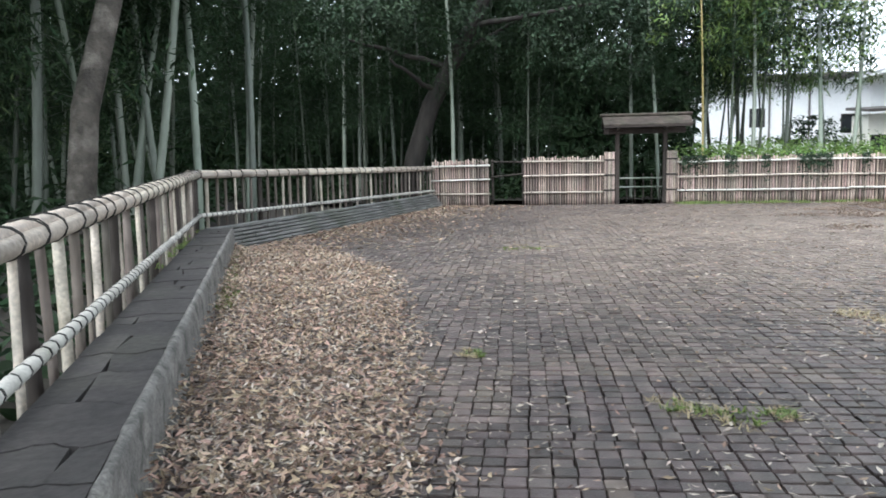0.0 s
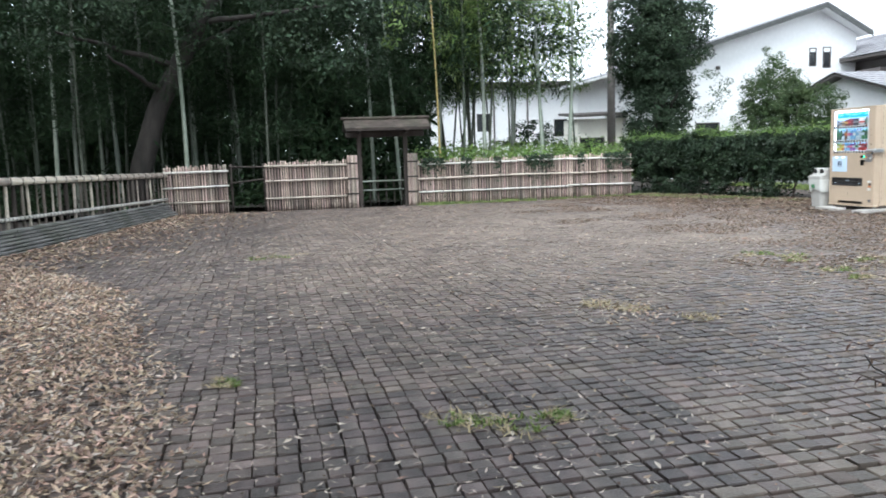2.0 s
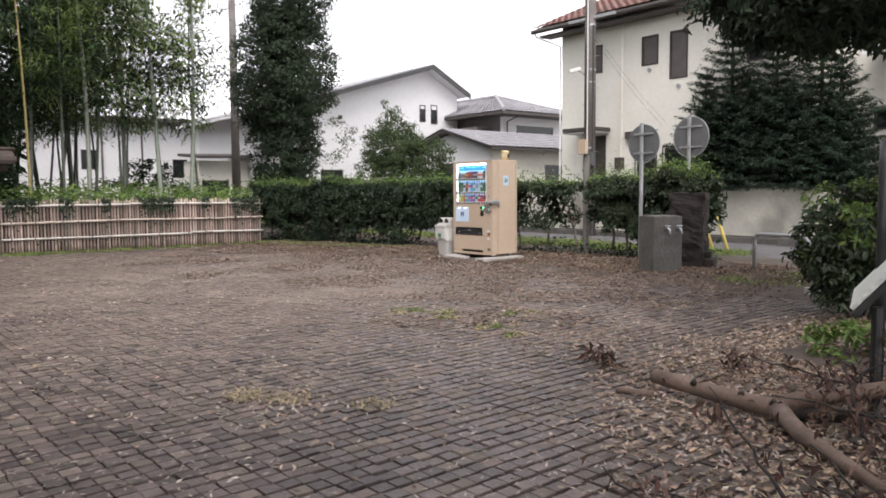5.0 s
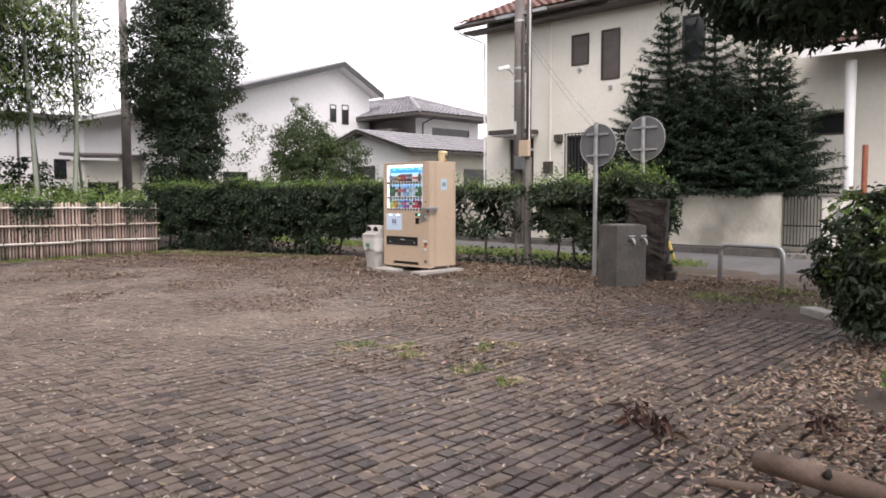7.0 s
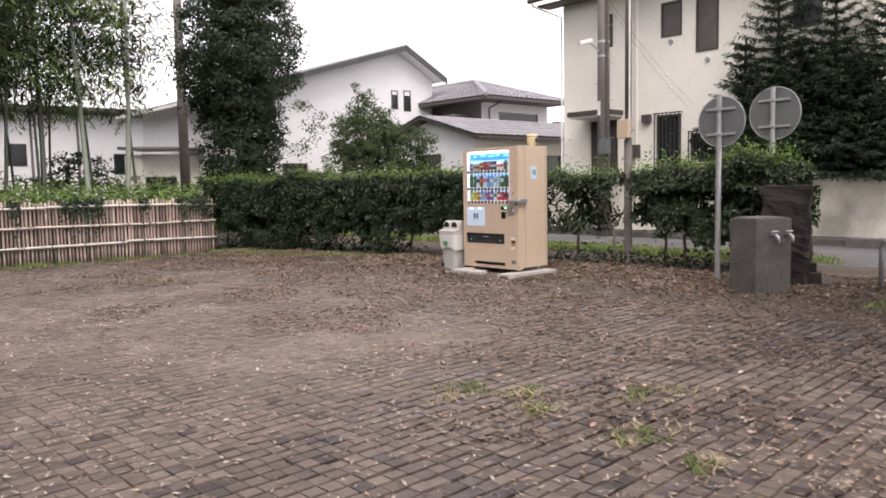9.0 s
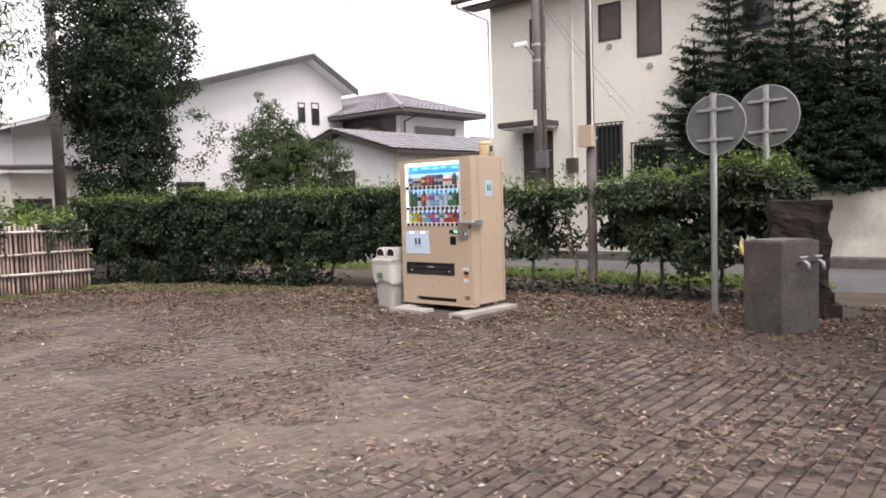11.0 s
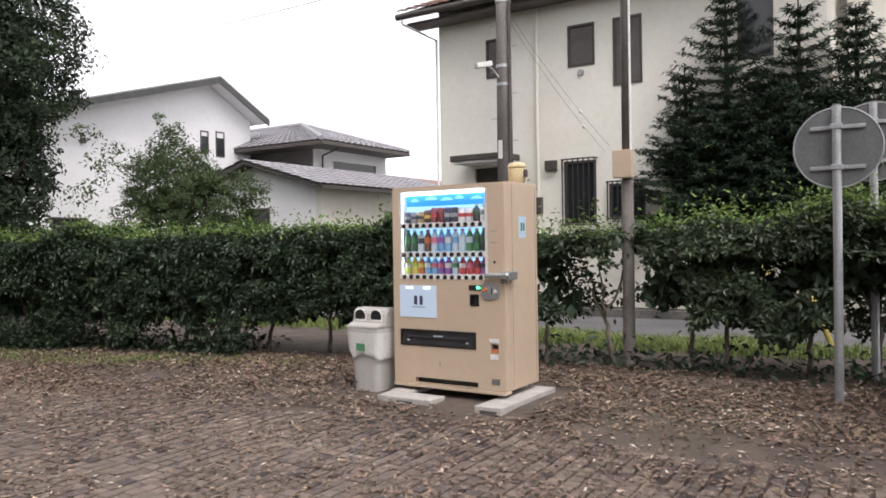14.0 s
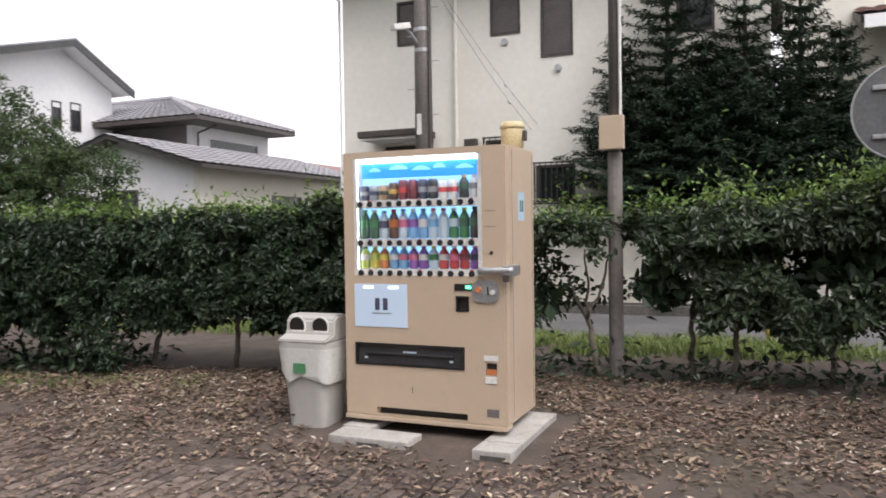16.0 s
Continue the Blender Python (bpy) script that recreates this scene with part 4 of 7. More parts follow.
for (xa, za, xb, zb) in ((-19.75, 3.02, -22.7, 3.86), (-25.65, 3.02, -22.7, 3.86)):
    part("wing_roof", slab_of(bmesh.new(), [(xa, 18.15, za), (xa, 26.3, za), (xb, 26.3, zb), (xb, 18.15, zb)], 0.10), TRIM_DARK, h3)
    part("wing_tiles", tile_slope(bmesh.new(), (xa, 18.1, za + 0.02), (xa, 26.3, za + 0.02), (xb, 26.3, zb + 0.02), (xb, 18.1, zb + 0.02), 0.3, 0.35), TILE_GREY, h3)
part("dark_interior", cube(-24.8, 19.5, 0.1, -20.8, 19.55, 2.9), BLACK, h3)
um = pose(-24.0, 22.7, 0, 0, 0, 90)
uh = [(0.75, 3.75, 3.3, 4.42)]
part("upper_wall", holed_wall(bmesh.new(), um, 3.9, 3.0, 5.0, 0.2, uh), WHITEWALL, h3)
window(h3, um, *uh[0], frame_mat=WHITEWALL)
part("upper_wall", cube(-31, 22.7, 3.0, -24.2, 22.9, 5.0), SHUTTER, h3)
part("balcony", cube(-27.2, 21.9, 3.3, -24.9, 22.69, 4.3, bevel=0.02), SHUTTER, h3)
EA = ((-22.95, 21.75, 4.86), (-22.95, 26.75, 4.86), (-32.0, 26.75, 4.86), (-32.0, 21.75, 4.86))
RA, RB = (-26.0, 24.1, 5.86), (-29.0, 24.1, 5.86)
bm = bmesh.new()
slab_of(bm, EA, 0.12)
part("upper_eave", bm, TRIM_DARK, h3)
for a, b, c, d in ((EA[0], EA[1], RA, RA), (EA[3], EA[0], RA, RB), (EA[1], EA[2], RB, RA), (EA[2], EA[3], RB, RB)):
    p = lambda q: (q[0], q[1], q[2] + 0.02)
    part("roof_tiles", tile_slope(bmesh.new(), p(a), p(b), p(c), p(d), 0.3, 0.3), TILE_GREY, h3)
bm = bmesh.new()
for q in (EA[0], EA[1]):
    tube(bm, [(q[0], q[1], q[2] + 0.06), (RA[0], RA[1], RA[2] + 0.06)], 0.09, 8)
tube(bm, [(RA[0], RA[1], RA[2] + 0.06), (RB[0], RB[1], RB[2] + 0.06)], 0.1, 8)
part("ridge_tiles", bm, TILE_GREY, h3)
bm = bmesh.new()
tube(bm, [(-23.2, 22.9, 4.72), (-23.9, 22.85, 4.5), (-23.9, 22.85, 3.4)], 0.035, 8)
part("downpipe", bm, TRIM_DARK, h3)
# reddish roof further along the street
h4 = thing("house", (-26, 32, 0), "far house with a dull red roof", "house")
part("wall", cube(-28, 30, 0, -23.5, 36, 3.5), WHITEWALL, h4)
part("roof", slab_of(bmesh.new(), [(-23, 29.5, 3.5), (-23, 36.5, 3.5), (-26, 36.5, 4.4), (-26, 29.5, 4.4)], 0.12), TILE_RED, h4)
part("roof", slab_of(bmesh.new(), [(-29, 29.5, 3.5), (-29, 36.5, 3.5), (-26, 36.5, 4.4), (-26, 29.5, 4.4)], 0.12), TILE_RED, h4)

# far white building and shed behind the bamboo
h5 = thing("white_building", (-42, 10, 0), "large white building with a flat dark roof edge behind bamboo", "building")
fm = pose(-40, 5.0, 0, 0, 0, 90)
fh = [(3.6, 2.6, 4.4, 3.6), (8.2, 2.2, 9.0, 3.2)]
part("wall", holed_wall(bmesh.new(), fm, 13.0, 0, 5.0, 0.25, fh), WHITEWALL, h5)
for f in fh:
    window(h5, fm, *f)
# Brown-grey slab added behind the windows as the rooms' darkness.
part("dark_interior", cube(-41.2, 5.3, 0.1, -41.1, 17.6, 4.8), SHUTTER, h5)
part("wall", cube(-50, 5.0, 0, -40.25, 5.25, 5.0), WHITEWALL, h5)
part("wall", cube(-50, 17.75, 0, -40.25, 18.0, 5.0), WHITEWALL, h5)
part("roof", slab_of(bmesh.new(), [(-39.2, 4.4, 5.25), (-39.2, 18.8, 5.35), (-51, 18.8, 5.9), (-51, 4.4, 5.9)], 0.18), TRIM_DARK, h5)
for y in (9.6, 11.6):
    part("downpipe", rod((-39.93, y, 0), (-39.93, y, 5.1), 0.05), SHUTTER, h5)
sh = thing("shed", (-31, 12, 0), "small pale shed with a dark sloping roof", "shed")
gm2 = pose(-30.4, 11.0, 0, 0, 0, 90)
sh_h = [(0.1, 0.2, 1.3, 1.9)]
part("wall", holed_wall(bmesh.new(), gm2, 3.4, 0, 2.75, 0.15, sh_h), STUCCO, sh)
window(sh, gm2, *sh_h[0])
part("wall", cube(-32.2, 11.0, 0, -30.55, 11.15, 2.75), STUCCO, sh)
part("roof", slab_of(bmesh.new(), [(-29.8, 10.8, 2.92), (-29.8, 15.0, 3.02), (-32.4, 15.0, 3.2), (-32.4, 10.8, 3.12)], 0.12), TRIM_DARK, sh)

# ---- vending machine ----
VX0, VX1, VY0, VY1, VZ0, VZ1 = -10.355, -9.198, 8.585, 9.245, 0.10, 1.93
vm = thing("vending_machine", ((VX0 + VX1) / 2, (VY0 + VY1) / 2, VZ0), "beige drinks vending machine with lit display on concrete blocks", "vending machine")
# front door as a frame with its openings, cabinet behind it
m = pose(VX0, VY0, 0)
W = VX1 - VX0
LIT = (0.075, 1.085, 1.010, 1.875)       # display window: x0, z0, x1, z1 in the door
SLOT = (0.075, 0.475, 0.880, 0.625)
COIN = (0.825, 0.855, 0.915, 0.955)
CHG = (1.025, 0.455, 1.100, 0.530)
KICK = (0.235, 0.140, 0.895, 0.190)
door = part("door", holed_wall(bmesh.new(), m, W - 0.004, 0.135, VZ1 - 0.012, 0.13, [LIT, SLOT, COIN, CHG, KICK]), BEIGE, vm, "beige enamelled front door")
part("cabinet", cube(VX0, VY0 + 0.135, VZ0 + 0.02, VX1, VY1, VZ1, bevel=0.012), BEIGE, vm)
part("hinge_strip", cube(VX1 - 0.004, VY0 + 0.004, 0.14, VX1 + 0.012, VY0 + 0.028, VZ1 - 0.02, bevel=0.004), BEIGE, vm)
part("base_lip", cube(VX0 - 0.004, VY0 - 0.012, VZ0, VX1 + 0.006, VY0 + 0.12, 0.130, bevel=0.006), BEIGE, vm)
for x in (VX0 + 0.1, VX1 - 0.1):
    for y in (VY0 + 0.12, VY1 - 0.1):
        part("foot", rod((x, y, 0.066), (x, y, VZ0 + 0.03), 0.028, 0.028, 10), STEEL, vm)
part("kick_recess", cube(KICK[0], 0.05, KICK[1], KICK[2], 0.06, KICK[3], m), BLACK, door)
# lit display
LAMP = glow("cold_white_tube", (0.80, 0.93, 1.0), 5.5)
BACKLIGHT = glow("lit_backing", (0.34, 0.66, 0.95), 0.55)
BLUEPRINT = glow("blue_banner_print", (0.02, 0.22, 0.75), 0.5)
LIGHTBLUE = glow("light_blue_banner_print", (0.16, 0.45, 0.85), 0.6)
CLEAR = glass("clear_pane")
part("display_back", cube(LIT[0] - 0.01, 0.115, LIT[1], LIT[2] + 0.01, 0.125, LIT[3], m), BACKLIGHT, vm, "backlit pale blue display panel")
for a in ((LIT[0], LIT[1], LIT[0] + 0.018, LIT[3]), (LIT[2] - 0.03, LIT[1], LIT[2], LIT[3])):
    part("display_side", cube(a[0], 0.004, a[1], a[2], 0.11, a[3], m), WHITEPL, vm)
part("lamp_tube", rod(m @ V((LIT[0] + 0.03, 0.05, LIT[3] - 0.018)), m @ V((LIT[2] - 0.05, 0.05, LIT[3] - 0.018)), 0.011), LAMP, vm, "glowing white tube")
part("lamp_tube", rod(m @ V((LIT[0] + 0.03, 0.06, 1.557)), m @ V((LIT[2] - 0.05, 0.06, 1.557)), 0.006), LAMP, vm, "glowing white tube")
part("lamp_tube", rod(m @ V((LIT[0] + 0.03, 0.06, 1.292)), m @ V((LIT[2] - 0.05, 0.06, 1.292)), 0.005), LAMP, vm, "glowing white tube")
part("lamp_tube", rod(m @ V((LIT[0] + 0.014, 0.03, 1.12)), m @ V((LIT[0] + 0.014, 0.03, 1.84)), 0.006), LAMP, vm, "glowing white tube")
part("banner", cube(LIT[0] + 0.035, 0.070, 1.742, LIT[2] - 0.045, 0.078, 1.842, m), BLUEPRINT, vm, "bright blue sky-patterned banner")
bm = bmesh.new()
for k in range(5):
    x0 = LIT[0] + 0.05 + k * 0.17 + rnd.uniform(0, 0.04)
    ww = rnd.uniform(0.08, 0.14)
    pts = [(x0 + ww * i / 8, 0.067, 1.795 + 0.022 * math.sin(math.pi * i / 8) + k % 2 * 0.012) for i in range(9)]
    bm.faces.new([bm.verts.new(m @ V(p)) for p in pts] + [bm.verts.new(m @ V((p[0], 0.067, 1.787 + k % 2 * 0.01))) for p in reversed(pts)])
part("banner_cloud", bm, LIGHTBLUE, vm)
PALETTE = {n: surf("package_" + n, tuple(v * 0.85 + 0.06 for v in c), tuple(v * 0.75 + 0.04 for v in c), 30, 0.35, 0.0, fine=0.0) for n, c in (
    ("grey", (0.30, 0.32, 0.34)), ("tan", (0.45, 0.30, 0.16)), ("gold", (0.62, 0.42, 0.08)), ("wine", (0.20, 0.015, 0.03)), ("navy", (0.02, 0.03, 0.09)),
    ("red", (0.55, 0.03, 0.03)), ("black", (0.02, 0.02, 0.022)), ("white", (0.75, 0.75, 0.75)), ("green", (0.03, 0.22, 0.07)), ("deepgreen", (0.02, 0.10, 0.05)),
    ("brown", (0.12, 0.045, 0.02)), ("orange", (0.62, 0.17, 0.03)), ("sky", (0.18, 0.45, 0.75)), ("clear", (0.55, 0.68, 0.78)), ("lime", (0.50, 0.62, 0.10)),
    ("yellow", (0.75, 0.60, 0.08)), ("pink", (0.70, 0.16, 0.28)), ("purple", (0.26, 0.08, 0.42)))}


def lathe(profile, seg=12):
    bm = bmesh.new()
    rings = [[bm.verts.new((r * math.cos(k * math.tau / seg), r * math.sin(k * math.tau / seg), z)) for k in range(seg)] for r, z in profile]
    for a, b in zip(rings, rings[1:]):
        for k in range(seg):
            bm.faces.new((a[k], a[(k + 1) % seg], b[(k + 1) % seg], b[k]))
    bm.faces.new(rings[0][::-1])
    bm.faces.new(rings[-1])
    return bm


def drink(kind, x, z, h, body, band, cap):
    """A sample can or bottle standing on a shelf of the display."""
    r = 0.034
    at = m @ V((x, 0.072, z))
    d = thing("drink_bottle" if kind == "bottle" else "drink_can", tuple(at),
              "%s plastic drink bottle on a lit shelf" % body if kind == "bottle" else "%s drink can on a lit shelf" % body,
              "bottle" if kind == "bottle" else "can", "sample drinks")
    if kind == "bottle":
        prof = [(r * 0.8, 0), (r, 0.008), (r, h * 0.30), (r * 0.93, h * 0.36), (r, h * 0.42), (r, h * 0.66), (r * 0.75, h * 0.78), (r * 0.42, h * 0.87), (r * 0.42, h * 0.90)]
        part("body", lathe(prof), PALETTE[body], d, local=True, smooth=True)
        part("cap", lathe([(r * 0.5, h * 0.90), (r * 0.5, h)]), PALETTE[cap], d, local=True)
        part("wrapper", lathe([(r * 1.03, h * 0.38), (r * 1.03, h * 0.64)]), PALETTE[band], d, local=True)
    else:
        part("body", lathe([(r * 0.8, 0), (r, 0.008), (r, h * 0.92), (r * 0.82, h)]), PALETTE[body], d, local=True, smooth=True)
        part("band", lathe([(r * 1.02, h * 0.35), (r * 1.02, h * 0.62)]), PALETTE[band], d, local=True)
        part("lid", lathe([(r * 0.80, h), (r * 0.78, h + 0.004)]), STEEL, d, local=True)


ROWS = (
    (1.592, (("can", 0.10, "navy", "grey", "w"), ("can", 0.10, "grey", "navy", "w"), ("can", 0.10, "tan", "black", "w"), ("can", 0.115, "brown", "gold", "w"),
             ("can", 0.13, "wine", "red", "w"), ("can", 0.13, "wine", "wine", "w"), ("can", 0.13, "navy", "grey", "w"), ("can", 0.13, "black", "grey", "w"),
             ("can", 0.12, "white", "red", "w"), ("can", 0.12, "white", "red", "w"), ("bottle", 0.15, "black", "deepgreen", "gold"), ("bottle", 0.15, "white", "grey", "white"))),
    (1.330, (("bottle", 0.20, "deepgreen", "green", "green"), ("bottle", 0.20, "deepgreen", "green", "white"), ("bottle", 0.19, "clear", "navy", "sky"),
             ("bottle", 0.20, "brown", "orange", "red"), ("bottle", 0.20, "clear", "pink", "sky"), ("bottle", 0.20, "sky", "purple", "white"), ("bottle", 0.20, "sky", "white", "sky"),
             ("bottle", 0.20, "clear", "sky", "pink"), ("bottle", 0.20, "clear", "clear", "pink"), ("bottle", 0.20, "green", "clear", "white"),
             ("bottle", 0.20, "green", "deepgreen", "lime"), ("bottle", 0.205, "black", "deepgreen", "black"))),
    (1.128, (("bottle", 0.15, "lime", "white", "green"), ("bottle", 0.15, "yellow", "lime", "yellow"), ("bottle", 0.15, "orange", "yellow", "white"), ("bottle", 0.15, "sky", "white", "sky"),
             ("bottle", 0.15, "sky", "pink", "white"), ("bottle", 0.15, "purple", "pink", "white"), ("bottle", 0.15, "purple", "white", "purple"), ("bottle", 0.15, "clear", "green", "lime"),
             ("bottle", 0.15, "red", "white", "red"), ("bottle", 0.15, "red", "pink", "white"), ("bottle", 0.15, "red", "wine", "red"), ("bottle", 0.15, "purple", "navy", "pink"))))
DARKBTN = surf("dark_button", (0.02, 0.02, 0.022), (0.04, 0.04, 0.045), 20, 0.3, 0.0)
for zshelf, items in ROWS:
    sh_ = part("shelf", cube(LIT[0] + 0.018, 0.004, zshelf - 0.052, LIT[2] - 0.03, 0.112, zshelf - 0.002, m), WHITEPL, vm)
    for k, (kind, h, body, band, cap) in enumerate(items):
        x = LIT[0] + 0.052 + k * 0.0735
        drink(kind, x, zshelf, h, body, band, cap if cap in PALETTE else "white")
        part("button", rod(m @ V((x, -0.006, zshelf - 0.028)), m @ V((x, 0.006, zshelf - 0.028)), 0.019, 0.021, 10), DARKBTN, sh_)
        part("price_tag", cube(x - 0.012, 0.0015, zshelf - 0.010, x + 0.012, 0.0038, zshelf - 0.003, m), PALETTE["red" if k % 5 == 1 else "white"], sh_)
pane = part("display_pane", cube(LIT[0], 0.0, LIT[1] + 0.07, LIT[2], 0.003, LIT[3], m), CLEAR, vm)
pane.visible_shadow = False
# lit notice panel
part("notice_panel", cube(0.075, -0.005, 0.735, 0.475, -0.001, 1.025, m), glow("lit_notice", (0.42, 0.52, 0.64), 0.12), vm, "pale blue lit notice panel")
for x in (0.15, 0.34):
    part("notice_lamp", cube(x, -0.010, 0.995, x + 0.07, -0.006, 1.010, m), glow("dim_white_lamp", (0.8, 0.9, 1.0), 1.2), vm, "small white lamp strip")
for x, mt in ((0.235, "navy"), (0.295, "navy")):
    part("notice_symbol", cube(x, -0.009, 0.85, x + 0.035, -0.006, 0.93, m, 0.002), PALETTE[mt], vm)
part("notice_line", cube(0.21, -0.008, 0.825, 0.36, -0.006, 0.832, m), PALETTE["grey"], vm)
# dispensing slot
bm = bmesh.new()
for a in ((SLOT[0], SLOT[1], SLOT[2], SLOT[1] + 0.014), (SLOT[0], SLOT[3] - 0.016, SLOT[2], SLOT[3]), (SLOT[0], SLOT[1] + 0.014, SLOT[0] + 0.016, SLOT[3] - 0.016), (SLOT[2] - 0.016, SLOT[1] + 0.014, SLOT[2], SLOT[3] - 0.016)):
    box(bm, a[0], -0.006, a[1], a[2], 0.06, a[3], m)
part("slot_frame", bm, BLACK, vm)
flap = part("slot_flap", cube(SLOT[0] + 0.016, 0.012, SLOT[1] + 0.012, SLOT[2] - 0.016, 0.02, SLOT[3] - 0.016, m), surf("smoky_flap", (0.03, 0.03, 0.032), (0.055, 0.055, 0.06), 4, 0.15, 0.0), vm, "smoky plastic flap")
part("flap_mark", cube(0.43, 0.008, 0.545, 0.53, 0.0115, 0.575, m), PALETTE["clear"], flap)
part("flap_mark", cube(0.14, 0.008, 0.515, 0.165, 0.0115, 0.53, m), PALETTE["clear"], flap)
part("flap_mark", cube(0.77, 0.008, 0.515, 0.795, 0.0115, 0.53, m), PALETTE["clear"], flap)
part("flap_tube", rod(m @ V((0.16, 0.004, 0.555)), m @ V((0.80, 0.004, 0.555)), 0.010), BLACK, flap)
# coin side
part("money_display", cube(0.815, -0.006, 0.990, 0.935, -0.001, 1.035, m, 0.002), BLACK, vm)
part("green_digits", cube(0.895, -0.0085, 1.004, 0.930, -0.0065, 1.024, m), glow("green_led", (0.05, 1.0, 0.35), 3.0), vm, "glowing green digits")
bm = bmesh.new()
for a in ((COIN[0], COIN[1], COIN[2], COIN[1] + 0.012), (COIN[0], COIN[3] - 0.012, COIN[2], COIN[3]), (COIN[0], COIN[1], COIN[0] + 0.012, COIN[3]), (COIN[2] - 0.012, COIN[1], COIN[2], COIN[3])):
    box(bm, a[0], -0.005, a[1], a[2], 0.04, a[3], m)
part("note_slot", bm, BLACK, vm)
part("note_throat", cube(COIN[0], 0.042, COIN[1], COIN[2], 0.05, COIN[3], m), TRIM_DARK, vm)
# coin plate: rounded steel plate
bm = bmesh.new()
pts = []
for k in range(24):
    a = k * math.tau / 24
    pts.append((1.03 + 0.088 * math.copysign(abs(math.cos(a)) ** 0.55, math.cos(a)), 0.99 + 0.072 * math.copysign(abs(math.sin(a)) ** 0.6, math.sin(a))))
f1 = [bm.verts.new(m @ V((x, -0.014, z))) for x, z in pts]
f0 = [bm.verts.new(m @ V((x, -0.0005, z))) for x, z in pts]
bm.faces.new(f1)
for k in range(24):
    bm.faces.new((f1[k], f0[k], f0[(k + 1) % 24], f1[(k + 1) % 24]))
bmesh.ops.recalc_face_normals(bm, faces=bm.faces)
plate = part("coin_plate", bm, STEEL, vm, "brushed steel coin plate")
part("coin_lever", rod(m @ V((0.985, -0.03, 1.0)), m @ V((0.985, -0.012, 1.0)), 0.018, 0.02, 12), PALETTE["orange"], plate)
part("coin_slit", cube(1.045, -0.017, 0.965, 1.053, -0.0135, 1.02, m), BLACK, plate)
part("return_knob", rod(m @ V((1.08, -0.028, 0.985)), m @ V((1.08, -0.012, 0.985)), 0.014, 0.016, 12), WHITEPL, plate)
part("small_lock", rod(m @ V((1.072, -0.006, 1.235)), m @ V((1.072, 0.0, 1.235)), 0.011, 0.012, 10), BLACK, vm)
# security bar across the corner
bm = tube(bmesh.new(), [m @ V((1.0, -0.002, 1.12)), m @ V((1.008, -0.034, 1.122)), m @ V((1.06, -0.036, 1.122)), m @ V((1.2, -0.036, 1.126)), m @ V((1.225, -0.03, 1.126))], [0.024, 0.024, 0.022, 0.022, 0.02], 12)
bar = part("security_bar", bm, STEEL, vm, "steel security bar over the lock", smooth=True)
part("bar_bracket", cube(W + 0.002, -0.05, 1.085, W + 0.055, 0.16, 1.155, m, 0.008), STEEL, bar)
part("padlock", cube(W + 0.012, -0.075, 1.055, W + 0.05, -0.052, 1.10, m, 0.006), TRIM_DARK, bar)
# change return
part("change_note", cube(1.012, -0.0055, 0.545, 1.11, -0.0035, 0.580, m), WHITEPL, vm)
part("change_note", cube(1.02, -0.0055, 0.40, 1.10, -0.0035, 0.445, m), WHITEPL, vm)
part("change_cup", cube(CHG[0], 0.03, CHG[1], CHG[2], 0.045, CHG[3], m), TRIM_DARK, vm)
part("change_flap", cube(CHG[0] + 0.004, -0.002, CHG[1] + 0.002, CHG[2] - 0.004, 0.004, CHG[1] + 0.035, m), PALETTE["orange"], vm, "red-orange change flap")
part("maker_plate", cube(1.03, -0.003, 0.185, 1.11, -0.0005, 0.235, m), SHUTTER, vm)
part("scratch", cube(0.50, -0.0015, 0.30, 0.506, -0.0004, 0.345, m), SHUTTER, vm)
for z in (1.50, 1.40):
    part("door_crease", cube(1.03, -0.0012, z, 1.10, -0.0003, z + 0.004, m), SHUTTER, vm)
part("side_sticker", cube(VX1 + 0.0005, 8.875, 1.44, VX1 + 0.003, 9.015, 1.63), surf("pale_blue_sticker", (0.45, 0.62, 0.75), (0.50, 0.66, 0.78), 5, 0.5, 0.0), vm, "pale blue notice sticker")
for y in (8.915, 8.960):
    part("sticker_symbol", cube(VX1 + 0.003, y, 1.50, VX1 + 0.005, y + 0.025, 1.575), PALETTE["deepgreen"], vm)
for y in (8.75, 9.2):
    part("side_seam", cube(VX1 + 0.0003, y, 0.15, VX1 + 0.0015, y + 0.004, 1.9), SHUTTER, vm)
# cream box on top
tb = thing("cream_container", (-9.27, 9.0, VZ1), "cream plastic container with tapered lid on the machine", "container")
part("container_body", lathe([(0.066, 0.0), (0.076, 0.012), (0.080, 0.12), (0.076, 0.138)], 16), CREAM, tb, local=True, smooth=True)
part("container_lid", lathe([(0.083, 0.136), (0.085, 0.15), (0.07, 0.18), (0.035, 0.186)], 16), CREAM, tb, local=True, smooth=True)
part("container_handle", cube(0.074, -0.02, 0.05, 0.10, 0.02, 0.12, None, 0.008), TRIM_DARK, tb, local=True)

# concrete blocks under the machine
def block(x0, y0, x1, y1, label):
    b = thing("concrete_block", ((x0 + x1) / 2, (y0 + y1) / 2, 0), label, "block", "blocks under the machine")
    bm = cube(x0, y0, -0.05, x1, y1, 0.068, bevel=0.012)
    for v in bm.verts:
        v.co += V((0.004 * noise.noise(v.co * 9), 0.004 * noise.noise(v.co * 9 + V((5, 0, 0))), 0.004 * noise.noise(v.co * 7)))
    part("slab", bm, BLOCK, b)
    xa = (x0 + x1) / 2
    part("lifting_slot", cube(xa - 0.07, y0 - 0.002, 0.008, xa + 0.09, y0 + 0.012, 0.038), DARKCONC, b)


block(-10.31, 8.25, -9.74, 8.48, "pale concrete block lying before the machine")
